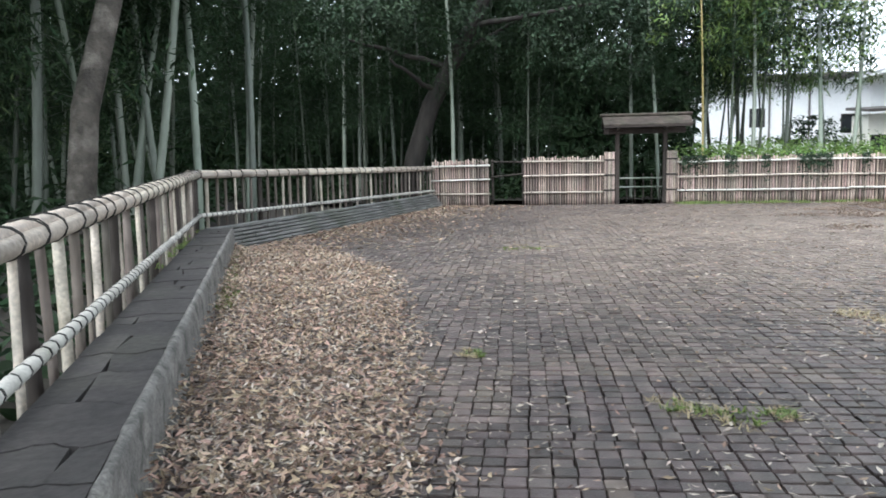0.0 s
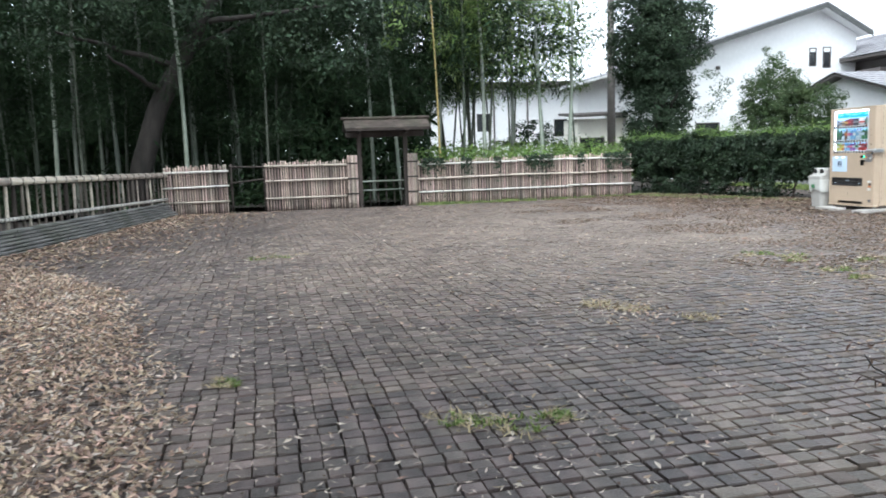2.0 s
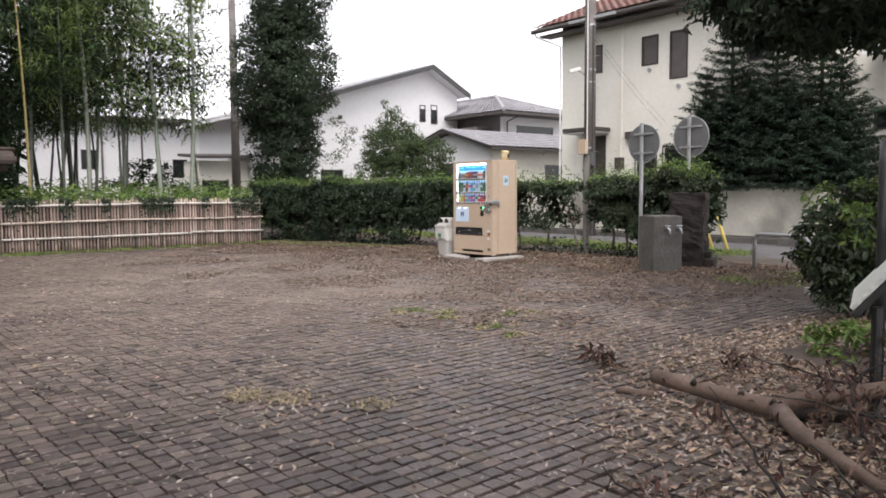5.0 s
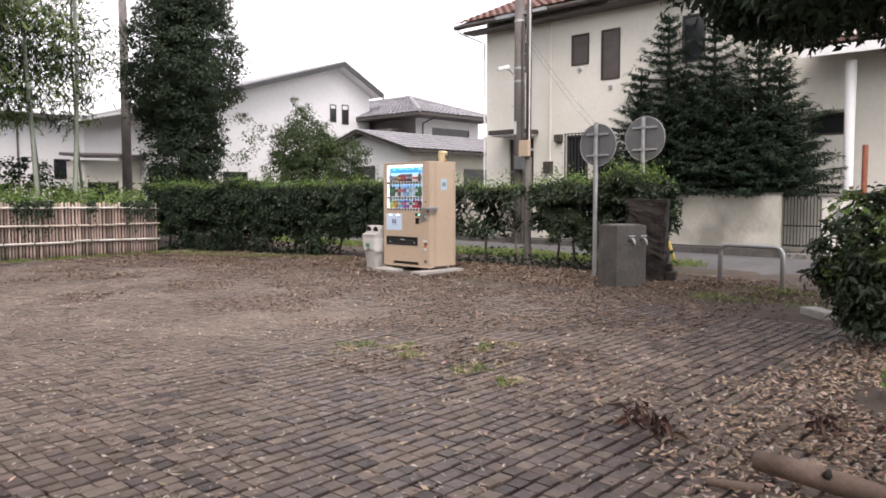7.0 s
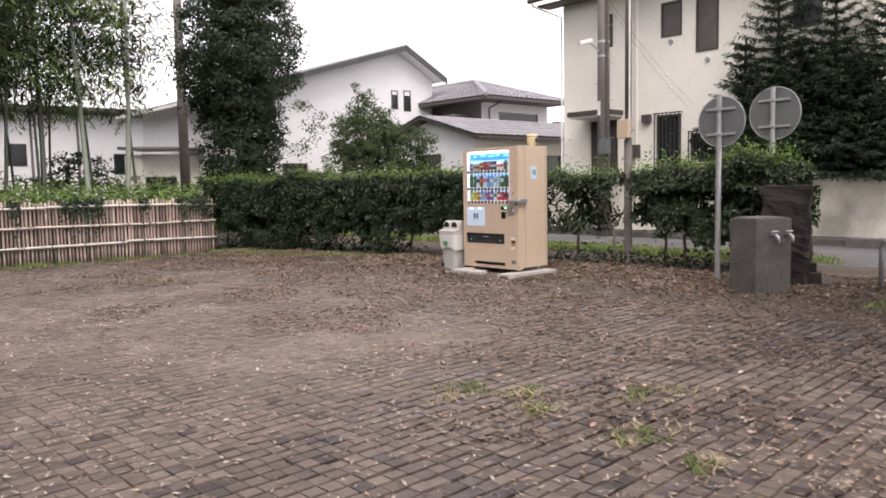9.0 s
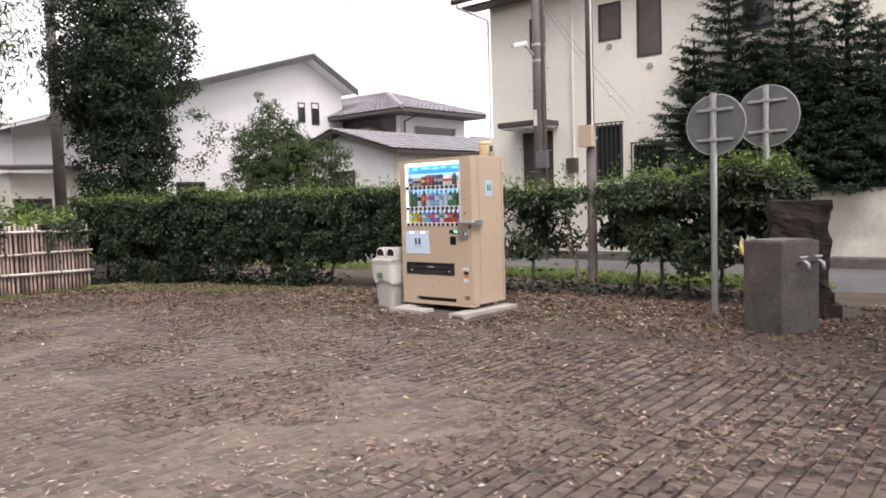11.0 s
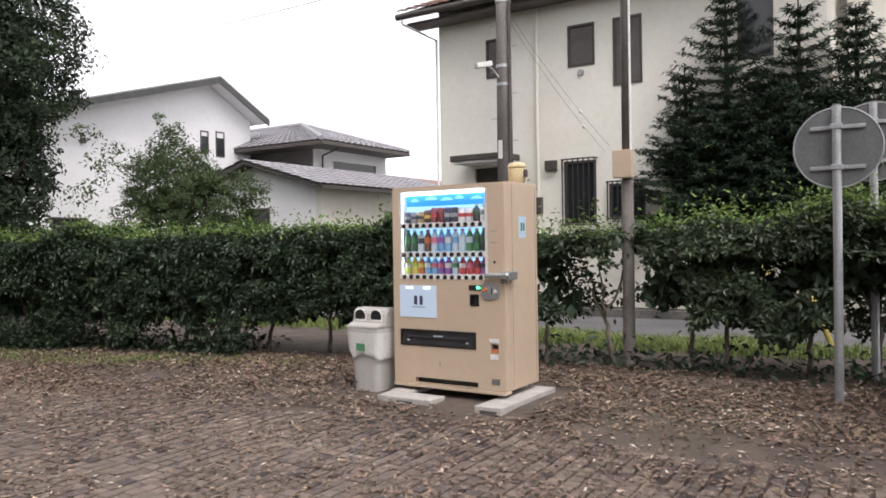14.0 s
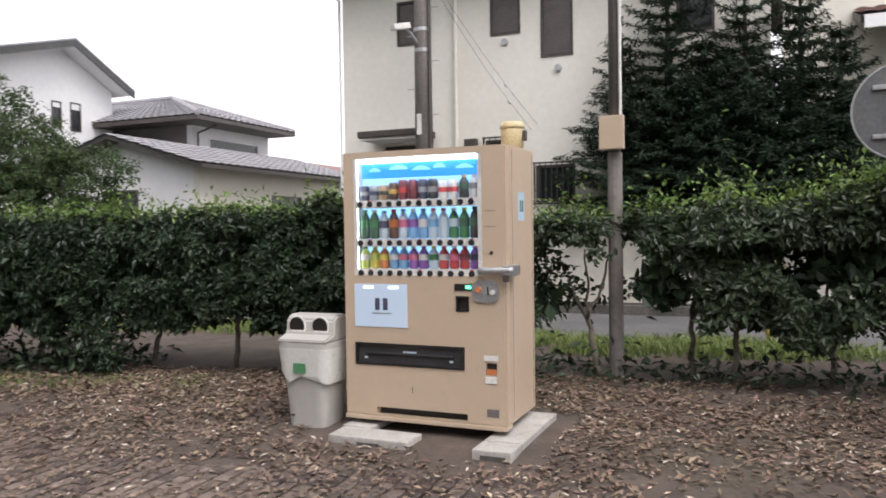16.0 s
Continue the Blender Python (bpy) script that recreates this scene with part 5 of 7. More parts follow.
block(-10.34, 8.49, -10.12, 9.28, "pale concrete block under the machine side")
block(-9.31, 8.25, -9.06, 8.46, "pale concrete block at the machine corner")
block(-9.31, 8.47, -9.06, 9.30, "long pale concrete block under the machine side")

# recycling bin with plastic bag
BX, BY = -10.645, 8.66
bn = thing("recycling_bin", (BX, BY, 0), "pale plastic recycling bin with two round holes and a bag", "bin")
bn.scale = (0.90, 0.90, 0.955)


def prism(lower, upper, z0, z1, bevel=0.02, seg=10):
    """A rounded rectangular shell between two sizes."""
    bm = bmesh.new()
    rings = []
    for (hx, hy), z in ((lower, z0), (upper, z1)):
        ring = []
        for k in range(seg * 4):
            a = k * math.tau / (seg * 4)
            c, s_ = math.cos(a), math.sin(a)
            ring.append(bm.verts.new((hx * math.copysign(abs(c) ** 0.35, c), hy * math.copysign(abs(s_) ** 0.35, s_), z)))
        rings.append(ring)
    n_ = seg * 4
    for k in range(n_):
        bm.faces.new((rings[0][k], rings[0][(k + 1) % n_], rings[1][(k + 1) % n_], rings[1][k]))
    bm.faces.new(rings[0][::-1])
    bm.faces.new(rings[1])
    return bm


part("bin_body", prism((0.165, 0.16), (0.215, 0.21), 0.0, 0.62), BINGREY, bn, local=True, smooth=False)
part("bin_rim", prism((0.235, 0.23), (0.235, 0.23), 0.60, 0.645), BINGREY, bn, local=True)
bag = surf("clear_bag_film", (0.56, 0.56, 0.53), (0.62, 0.62, 0.59), 5, 0.3, 0.2, 25, fine=0.08)
bm = prism((0.222, 0.218), (0.236, 0.232), 0.40, 0.605)
for v in bm.verts:
    if v.co.z < 0.5:
        v.co.z += 0.05 * math.sin(v.co.x * 20) + 0.03 * noise.noise(v.co * 12)
        v.co.x *= 1.0 + 0.05 * noise.noise(v.co * 15)
part("bag", bm, bag, bn, "crumpled clear plastic bag turned over the rim", local=True)
part("bag_print", cube(-0.06, -0.2405, 0.43, 0.05, -0.2365, 0.50), PALETTE["green"], bn, "green print", local=True)
lid = bmesh.new()
prof = [(-0.225, 0.645), (-0.225, 0.665), (-0.10, 0.70), (-0.085, 0.80), (-0.04, 0.835), (0.10, 0.835), (0.22, 0.74), (0.225, 0.645)]
sides = [[lid.verts.new((x, y, z)) for y, z in prof] for x in (-0.22, 0.22)]
lid.faces.new(sides[0])
lid.faces.new(sides[1][::-1])
for k in range(len(prof)):
    lid.faces.new((sides[0][k], sides[1][k], sides[1][(k + 1) % len(prof)], sides[0][(k + 1) % len(prof)]))
bmesh.ops.recalc_face_normals(lid, faces=lid.faces)
bmesh.ops.bevel(lid, geom=list(lid.edges), offset=0.014, segments=2, affect="EDGES")
lidob = part("lid", lid, BINGREY, bn, local=True)
for x in (-0.105, 0.105):
    part("bottle_hole", tube(bmesh.new(), [(x, -0.112, 0.752), (x, -0.085, 0.756)], 0.068, 18), BLACK, lidob, local=True)
    part("hole_rim", lathe([(0.068, 0), (0.078, 0.004), (0.078, 0.012), (0.068, 0.014)], 18), WHITEPL, lidob, local=True).matrix_basis = pose(x, -0.096, 0.753, 90, 0, 0) @ Matrix.Translation((0, 0, -0.002))
part("maker_mark", cube(-0.13, -0.1725, 0.10, -0.10, -0.168, 0.11), BLACK, bn, local=True)

# ---- poles and signs ----
up = thing("utility_pole", (-13.06, 15.9, 0), "grey-brown concrete utility pole with a street lamp", "utility pole")
bm = bmesh.new()
tube(bm, [(-13.06, 15.9, -0.1), (-13.06, 15.9, 11)], [0.165, 0.115], 16)
part("shaft", bm, POLE, up, smooth=True)
for k in range(14):
    z = 2.0 + k * 0.45
    s_ = 1 if k % 2 else -1
    part("step_bolt", rod((-13.06 + s_ * 0.13, 15.9, z), (-13.06 + s_ * 0.29, 15.9, z), 0.009), STEEL, up)
part("number_plate", cube(-13.11, 15.72, 3.0, -13.03, 15.735, 3.35), WHITEPL, up, "white number plate")
bm = bmesh.new()
tube(bm, [(-13.10, 15.78, 4.55), (-13.16, 15.66, 4.68), (-13.2, 15.56, 4.74)], 0.022, 8)
lamp = part("lamp_arm", bm, STEEL, up)
part("lamp_head", cube(-0.07, -0.2, -0.05, 0.07, 0.16, 0.05, pose(-13.24, 15.44, 4.76, 14, 0, -25), 0.03), WHITEPL, lamp)
for z in (6.2, 6.9, 7.6):
    part("crossarm", cube(-13.9, 15.86, z, -12.2, 15.94, z + 0.08), STEEL, up)
for z, dz in ((4.4, 0), (6.0, 0), (4.75, 0)):
    bm = bmesh.new()
    tube(bm, [(-13.06, 15.9, z), (-13.06, 15.9, z + 0.06)], [0.152, 0.152], 16)
    part("band", bm, STEEL, up)
part("conduit", rod((-12.90, 15.82, 0.0), (-12.90, 15.82, 6.0), 0.032), TRIM_DARK, up)
part("meter_box", cube(-13.0, 15.60, 2.05, -12.74, 15.75, 2.42, bevel=0.015), GREYPAINT, up)
up2 = thing("utility_pole", (-27.5, 11.4, 0), "tall grey concrete utility pole behind the fence", "utility pole")
part("shaft", tube(bmesh.new(), [(-27.5, 11.4, -0.1), (-27.5, 11.4, 13)], [0.18, 0.12], 14), POLE, up2, smooth=True)
part("crossarm", cube(-28.4, 11.36, 10.5, -26.6, 11.44, 10.6), STEEL, up2)
sp = thing("service_pole", (-8.94, 10.98, 0), "slim brown steel pole with a grey meter box", "pole")
part("shaft", tube(bmesh.new(), [(-8.94, 10.98, -0.1), (-8.94, 10.98, 7.5)], [0.058, 0.046], 12), TRIM_DARK, sp, smooth=True)
part("lower_sleeve", rod((-8.94, 10.98, 0), (-8.94, 10.98, 2.06), 0.066, 0.066, 12), POLE, sp)
part("meter_box", cube(-9.055, 10.83, 2.08, -8.84, 10.92, 2.38, bevel=0.012), BEIGE, sp, "grey-beige meter box")
part("box_strap", cube(-9.01, 10.915, 2.19, -8.87, 11.05, 2.23), STEEL, sp)
part("conduit", rod((-8.88, 10.93, 2.38), (-8.89, 10.945, 7.4), 0.014), WHITEPL, sp)


def road_sign(x, y, top, zc, r, label):
    s_ = thing("road_sign", (x, y, 0), label, "road sign", "road signs seen from behind")
    part("post", rod((x, y, -0.05), (x, y, top), 0.036, 0.036, 12), STEEL, s_)
    part("post_cap", rod((x, y, top), (x, y, top + 0.012), 0.038, 0.03, 12), GREYPAINT, s_)
    bm = bmesh.new()
    tube(bm, [(x, y + 0.058, zc), (x, y + 0.063, zc)], [r, r], 40)
    disc = part("disc", bm, GREYPAINT, s_, "plain grey back of a round sign")
    bm = bmesh.new()
    pts = [(x + r * math.cos(k * math.tau / 40), y + 0.06, zc + r * math.sin(k * math.tau / 40)) for k in range(41)]
    tube(bm, pts, 0.008, 6)
    part("disc_edge", bm, STEEL, disc)
    for dz in (-0.5 * r, 0.5 * r):
        part("bracket", cube(x - 0.62 * r, y + 0.036, zc + dz - 0.016, x + 0.62 * r, y + 0.057, zc + dz + 0.016, bevel=0.004), STEEL, s_)
        part("clamp", cube(x - 0.045, y - 0.042, zc + dz - 0.022, x + 0.045, y + 0.036, zc + dz + 0.022, bevel=0.006), STEEL, s_)
    part("front", tube(bmesh.new(), [(x, y + 0.0635, zc), (x, y + 0.066, zc)], [r * 0.985, r * 0.985], 40), PALETTE["red"], disc)


road_sign(-6.80, 9.97, 2.49, 2.15, 0.335, "round road sign on a steel post, grey back showing")
road_sign(-6.60, 11.10, 2.66, 2.30, 0.37, "round road sign beyond the hedge, grey back showing")

# ---- drinking fountain block and brick pillar ----
ft = thing("drinking_fountain", (-5.85, 9.22, 0), "square dark concrete drinking fountain with metal taps", "fountain")
fm_ = pose(-5.85, 9.22, 0, 0, 0, -22)
part("block", cube(-0.225, -0.26, -0.03, 0.225, 0.26, 0.91, fm_, 0.02), DARKCONC, ft)
part("basin_rim", cube(-0.19, -0.22, 0.912, 0.19, 0.22, 0.922, fm_, 0.005), CONCRETE, ft)
for y in (-0.05, 0.16):
    tp = part("tap", tube(bmesh.new(), [fm_ @ V(p) for p in ((0.22, y, 0.70), (0.30, y, 0.72), (0.34, y, 0.70), (0.35, y, 0.63))], [0.022, 0.022, 0.02, 0.018], 10), STEEL, ft, smooth=True)
    part("tap_handle", rod(fm_ @ V((0.29, y - 0.05, 0.76)), fm_ @ V((0.29, y + 0.05, 0.76)), 0.012), STEEL, tp)
pr = thing("stone_pillar", (-5.98, 10.22, 0), "rough rusty-brown stone pillar at the hedge end", "pillar")
pm = pose(-5.98, 10.22, 0, 0, 0, 22)
for k in range(4):
    bm = bmesh.new()
    bmesh.ops.create_cube(bm, size=1.0)
    bmesh.ops.subdivide_edges(bm, edges=bm.edges, cuts=6, use_grid_fill=True)
    for v in bm.verts:
        q = V((v.co.x * 0.56, v.co.y * 0.52, (v.co.z + 0.5) * 0.325 + k * 0.325 - 0.02))
        d = noise.noise(q * 6.0) * 0.05 + noise.noise(q * 17.0) * 0.018
        v.co = pm @ (q + V((v.co.x * d * 2, v.co.y * d * 2, 0.3 * d if k == 3 and v.co.z > 0.4 else 0)))
    part("stone", bm, RUST, pr)
part("brick_step", cube(0.262, -0.1, -0.02, 0.42, 0.22, 0.16, pm, 0.015), RUST, pr)
part("brick_step", cube(0.262, 0.0, 0.164, 0.36, 0.2, 0.28, pm, 0.012), RUST, pr)

# steel hoop barrier at the entrance
hp = thing("hoop_barrier", (-4.4, 10.4, 0), "bent galvanised steel hoop barrier at the entrance", "barrier")
a, b = V((-4.93, 10.48, 0)), V((-3.95, 10.28, 0))
pts = [a.lerp(b, 0) + V((0, 0, -0.05)), a + V((0, 0, 0.48))]
for k in range(1, 6):
    an = k * math.pi / 12
    pts.append(a.lerp(b, 0.12 * (1 - math.cos(an))) + V((0, 0, 0.48 + 0.13 * math.sin(an))))
for k in range(5, -1, -1):
    an = k * math.pi / 12
    pts.append(b.lerp(a, 0.12 * (1 - math.cos(an))) + V((0, 0, 0.48 + 0.13 * math.sin(an))))
pts.append(b + V((0, 0, -0.05)))
part("bent_tube", tube(bmesh.new(), pts, 0.032, 12), STEEL, hp, smooth=True)
for p in (a, b):
    part("base_flange", rod((p.x, p.y, 0.0), (p.x, p.y, 0.05), 0.055, 0.045, 12), DARKCONC, hp)

# yellow stay guards
for k, (p, q) in enumerate((((-7.2, 13.5, 0.0), (-7.66, 13.5, 1.25)), ((-7.62, 13.6, 0.0), (-8.05, 13.6, 1.15)))):
    yg = thing("stay_wire_guard", p, "slanting yellow plastic guard on a pole stay", "guard", "stay guards")
    part("guard_tube", rod(p, q, 0.036, 0.036, 12), YELLOW, yg, smooth=True)
    part("anchor", rod((p[0] + 0.04, p[1], -0.05), (p[0] - 0.01, p[1], 0.03), 0.05), DARKCONC, yg)

# ---- information stand beside the path ----
st = thing("information_stand", (-0.5, 4.1, 0), "dark metal stand with arched frame and slanted pale board", "information board")
pa, pb = V((-0.38, 3.85, 0)), V((-0.66, 4.55, 0))
pts = [pa + V((0, 0, -0.05)), pa + V((0, 0, 1.48))]
for k in range(1, 8):
    an = k * math.pi / 8
    pts.append(pa.lerp(pb, 0.5 - 0.5 * math.cos(an)) + V((0, 0, 1.48 + 0.13 * math.sin(an))))
pts += [pb + V((0, 0, 1.48)), pb + V((0, 0, -0.05))]
part("arched_frame", tube(bmesh.new(), pts, 0.032, 12), IRON, st, smooth=True)
um_ = pose(-0.165, 3.53, 0.93, 0, -50, 22)
part("board", cube(-0.34, -0.42, -0.012, 0.36, 0.46, 0.012, um_, 0.004), WHITEBOARD, st, "pale slanted board")
part("board_tray", cube(-0.36, -0.44, -0.05, 0.38, 0.48, -0.016, um_, 0.006), IRON, st)
part("board_leg", rod((-0.18, 3.31, -0.05), (-0.18, 3.31, 0.66), 0.03, 0.03, 10), IRON, st)
part("board_leg", rod((-0.28, 3.80, -0.05), (-0.28, 3.80, 0.62), 0.03, 0.03, 10), IRON, st)
kb = thing("kerb_stone", (-2.95, 8.1, 0), "pale kerb stone at the shrub bed", "kerb")
part("stone_block", cube(-0.2, -0.1, -0.04, 0.25, 0.1, 0.10, pose(-2.8, 8.2, 0, 0, 0, -40), 0.02), BLOCK, kb)

# overhead cables
def cable(name, p, q, sag, label, r=0.008):
    p, q = V(p), V(q)
    pts = [p.lerp(q, k / 16) - V((0, 0, sag * 4 * (k / 16) * (1 - k / 16))) for k in range(17)]
    solid(name, tube(bmesh.new(), pts, r, 5), BLACK, label, "cable")


cable("service_cable", (-13.06, 15.85, 6.0), (-11.45, HY - 0.05, 3.25), 0.12, "black service cable running to the house wall", 0.003)
cable("service_cable", (-12.98, 15.85, 5.75), (-11.55, HY - 0.05, 3.15), 0.12, "black service cable running beside another to the wall", 0.003)
for t_, p0, p1 in ((0.72, V((-13.06, 15.85, 6.0)), V((-11.45, HY - 0.05, 3.25))), (0.78, V((-12.98, 15.85, 5.75)), V((-11.55, HY - 0.05, 3.15)))):
    c_ = p0.lerp(p1, t_) - V((0, 0, 0.48 * t_ * (1 - t_)))
    d_ = (p1 - p0).normalized()
    ins = thing("cable_insulator", tuple(c_), "small white porcelain insulator on a service cable", "insulator", "cable insulators")
    part("porcelain", tube(bmesh.new(), [c_ - d_ * 0.05, c_ - d_ * 0.02, c_, c_ + d_ * 0.02, c_ + d_ * 0.05], [0.012, 0.035, 0.02, 0.035, 0.012], 10), WHITEPL, ins, smooth=True)
cable("overhead_cable", (-13.06, 15.9, 7.0), (-45, 17, 8.6), 0.5, "black overhead cable along the lane")

# ---- plants ----
def blob_points(g, n, centre, radius, shell=0.5):
    """Random places in an ellipsoid, crowded towards its outside, and their outward directions."""
    d = g.normal(size=(n, 3))
    d /= np.linalg.norm(d, axis=1)[:, None]
    r = g.uniform(shell ** 3, 1.0, n) ** (1 / 3)
    return np.array(centre) + d * r[:, None] * np.array(radius), d


def crown(name, blobs, material, size, parent, seed, label="", droop=0.35, clump=0.0):
    """A crown of many small leaves in uneven clumps."""
    g = np.random.default_rng(seed)
    ps, ns = [], []
    for centre, radius, n in blobs:
        if clump:
            k = max(int(n / 45), 3)
            c, cd = blob_points(g, k, centre, radius, 0.45)
            for i in range(k):
                p, d = blob_points(g, int(45 * g.uniform(0.5, 1.6)), c[i], np.array((clump, clump, clump * 0.6)) * g.uniform(0.6, 1.5), 0.1)
                ps.append(p)
                ns.append(d * 0.4 + cd[i] * 0.5 + np.array((0, 0, 0.6)))
        else:
            p, d = blob_points(g, n, centre, radius)
            ps.append(p)
            ns.append(d + np.array((0, 0, 0.4)))
    return leaf_cloud(name, np.concatenate(ps) - np.array(parent.matrix_basis.translation), np.concatenate(ns), material, size, parent, label, seed, droop)


def limb(p, q, r0, r1, wobble=0.12, n=7, seed=0):
    g = random.Random(seed)
    p, q = V(p), V(q)
    ln = (q - p).length
    pts = [p.lerp(q, k / n) + (V((g.uniform(-1, 1), g.uniform(-1, 1), g.uniform(-0.5, 0.5))) * wobble * ln * 0.25 if 0 < k < n else V()) for k in range(n + 1)]
    return tube(bmesh.new(), pts, [r0 + (r1 - r0) * k / n for k in range(n + 1)], 9)


# bamboo: three kinds of culm with crowns, then copies
def bamboo(at, height, radius, seed, label, culm_mat, leaf_mat, leaves, low):
    g = random.Random(seed)
    gn = np.random.default_rng(seed)
    b = thing("bamboo", at, label, "bamboo", "bamboo grove")
    bend = V((g.uniform(-1, 1), g.uniform(-1, 1), 0)) * 0.10
    where = lambda z: V((0, 0, z)) + bend * (max(z, 0) / height) ** 2.2 * height
    pts, rad = [], []
    z = -0.1
    while z < height:
        r = radius * (1 - 0.75 * max(z, 0) / height)
        pts += [where(z), where(z + 0.012)]
        rad += [r * 1.12, r]
        z += 0.22 + 0.16 * min(max(z, 0) / 3, 1)
    part("culm", tube(bmesh.new(), pts, rad, 8), culm_mat, b, local=True, smooth=True)
    ps, ns = [], []
    bm = bmesh.new()
    count = leaves // 28
    for k in range(count):
        z = low + (height - low) * g.random() ** 1.1
        a = g.uniform(0, math.tau)
        reach = g.uniform(0.3, 1.25) * (1.15 - 0.5 * z / height)
        p = where(z)
        q = p + V((math.cos(a) * reach, math.sin(a) * reach, reach * g.uniform(-0.1, 0.55)))
        tube(bm, [p, p.lerp(q, 0.5) + V((0, 0, 0.07)), q], [0.005, 0.003, 0.0015], 4)
        n_ = g.randint(26, 62)
        t = gn.uniform(0.35, 1.1, n_)[:, None]
        pp = np.array(p) + (np.array(q) - np.array(p)) * t + gn.normal(size=(n_, 3)) * 0.13
        ps.append(pp)
        ns.append(np.tile((0, 0, 1.0), (n_, 1)))
    tagged(part("branch", bm, CULM_SHADED, b, local=True), kind="stuff")
    leaf_cloud("foliage", np.concatenate(ps), np.concatenate(ns), leaf_mat, (0.19, 0.034), b, "", seed, 0.75)
    return b


KINDS = []
for i, (hgt, rad, mat, leaf, lv, low) in enumerate(((10.5, 0.055, CULM, BAMBOO_SHADED, 1900, 2.6), (9.0, 0.045, CULM_SHADED, BAMBOO_SHADED, 1900, 2.0), (11.5, 0.062, CULM, BAMBOO_SHADED, 2000, 3.2),
                                                   (8.5, 0.040, CULM_SHADED, BAMBOO_SHADED, 2000, 1.6))):
    KINDS.append(bamboo((-19.5 - i * 0.9, -7.5 + i * 2.1, 0.05), hgt, rad, 40 + i, "tall green-grey bamboo with dark leaves in a dense grove", mat, leaf, lv, low))
LIGHT_KINDS = [bamboo((-19.3, 3.3, 0.05), 9.0, 0.042, 61, "slender bamboo with light leaves at the edge of the grove", CULM_SHADED, BAMBOO_LIT, 1500, 3.6),
               bamboo((-20.4, 5.0, 0.05), 8.0, 0.036, 62, "slender bamboo with light leaves at the edge of the grove", CULM_SHADED, BAMBOO_LIT, 1300, 3.2)]
bamboo((-18.6, 2.42, 0.05), 9.5, 0.032, 63, "bright yellow bamboo culm beside the gate", CULM_YELLOW, BAMBOO_LIT, 500, 4.0)

gr = random.Random(11)
spots = []


def plant_spots(n, inside, gap, box_):
    tries = 0
    got = 0
    while got < n and tries < 20000:
        tries += 1
        x, y = gr.uniform(box_[0], box_[1]), gr.uniform(box_[2], box_[3])
        if inside(x, y) and all((x - a) ** 2 + (y - b) ** 2 > gap * gap for a, b in spots):
            spots.append((x, y))
            got += 1
            yield x, y


def deep(x, y):
    return (behind_edge(x, y) > 1.4 and behind_wall(x, y) > 1.0) if x > -17.9 else x < -18.4


for x, y in plant_spots(28, deep, 0.85, (-17.9, -6.5, -16, -5.5)):
    copy_thing(gr.choice(KINDS), pose(x, y, 0.04, gr.uniform(-8, 8), gr.uniform(-8, 8), gr.uniform(0, 360)) @ Matrix.Scale(1.2 if behind_edge(x, y) < 5 and x > -8 else 1.0, 4))
for k, x, y, lean in ((2, -6.27, -8.70, 5), (0, -8.67, -8.71, 9), (2, -8.00, -7.95, 10), (2, -9.2, -7.7, 1), (0, -8.9, -8.2, -5), (0, -11.4, -7.75, 3), (2, -10.6, -7.3, 2), (0, -4.4, -8.6, 4), (0, -9.9, -9.3, 6)):
    copy_thing(KINDS[k], pose(x, y, 0.04, -0.866 * lean, -0.5 * lean, 0) @ Matrix.Scale(1.15, 4))
    spots.append((x, y))
for x, y in plant_spots(66, deep, 0.75, (-29, -18.4, -13, 2.8)):
    copy_thing(gr.choice(KINDS), pose(x, y, 0.04, gr.uniform(-3, 3), gr.uniform(-3, 3), gr.uniform(0, 360)))
for x, y in plant_spots(12, deep, 0.6, (-27, -18.5, 2.8, 4.4)):
    copy_thing(gr.choice(LIGHT_KINDS + KINDS[2:3]), pose(x, y, 0.04, gr.uniform(-7, 7), gr.uniform(-7, 7), gr.uniform(0, 360)))
for x, y in plant_spots(9, deep, 0.8, (-26, -18.5, 4.4, 7.4)):
    copy_thing(gr.choice(LIGHT_KINDS + KINDS[2:3]), pose(x, y, 0.04, gr.uniform(-7, 7), gr.uniform(-7, 7), gr.uniform(0, 360)))

# the far part of the grove
g = np.random.default_rng(5)
bm = bmesh.new()
for k in range(190):
    while True:
        x, y = g.uniform(-48, 6), g.uniform(-40, 1)
        if (x < -29 or (behind_edge(x, y) > 10 and y < -15)) and (y < -2 or x < -31):
            break
    r = g.uniform(0.035, 0.06)
    lean = g.normal(size=2) * 0.35
    tube(bm, [(x, y, 0), (x + lean[0] * 0.4, y + lean[1] * 0.4, 5), (x + lean[0], y + lean[1], 10)], [r, r * 0.8, r * 0.3], 6, False)
solid("far_bamboo_culms", bm, CULM_SHADED, "distant bamboo culms deep in the grove", "bamboo", kind="stuff")
n = 95000
ps = np.stack([g.uniform(-50, 10, n), g.uniform(-40, 1.5, n), 0.2 + 11.0 * g.uniform(0, 1, n) ** 0.8], axis=1)
gaps = np.array([noise.noise((p[0] * 0.45, p[1] * 0.45, p[2] * 0.35)) for p in ps])
keep = np.array([(p[0] < -26 and (p[1] < -0.5 or p[0] < -34)) or (behind_edge(p[0], p[1]) > 7.5 and p[1] < -12) for p in ps]) & ((gaps > -0.22) | (ps[:, 2] > 4.5))
ps = ps[keep]
ob = leaf_cloud("far_bamboo_leaves", ps, np.tile((0.6, 0.3, 0.5), (len(ps), 1)), BAMBOO_SHADED, (0.62, 0.17), None, "", 8, 0.7)
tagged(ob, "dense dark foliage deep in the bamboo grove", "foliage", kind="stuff")
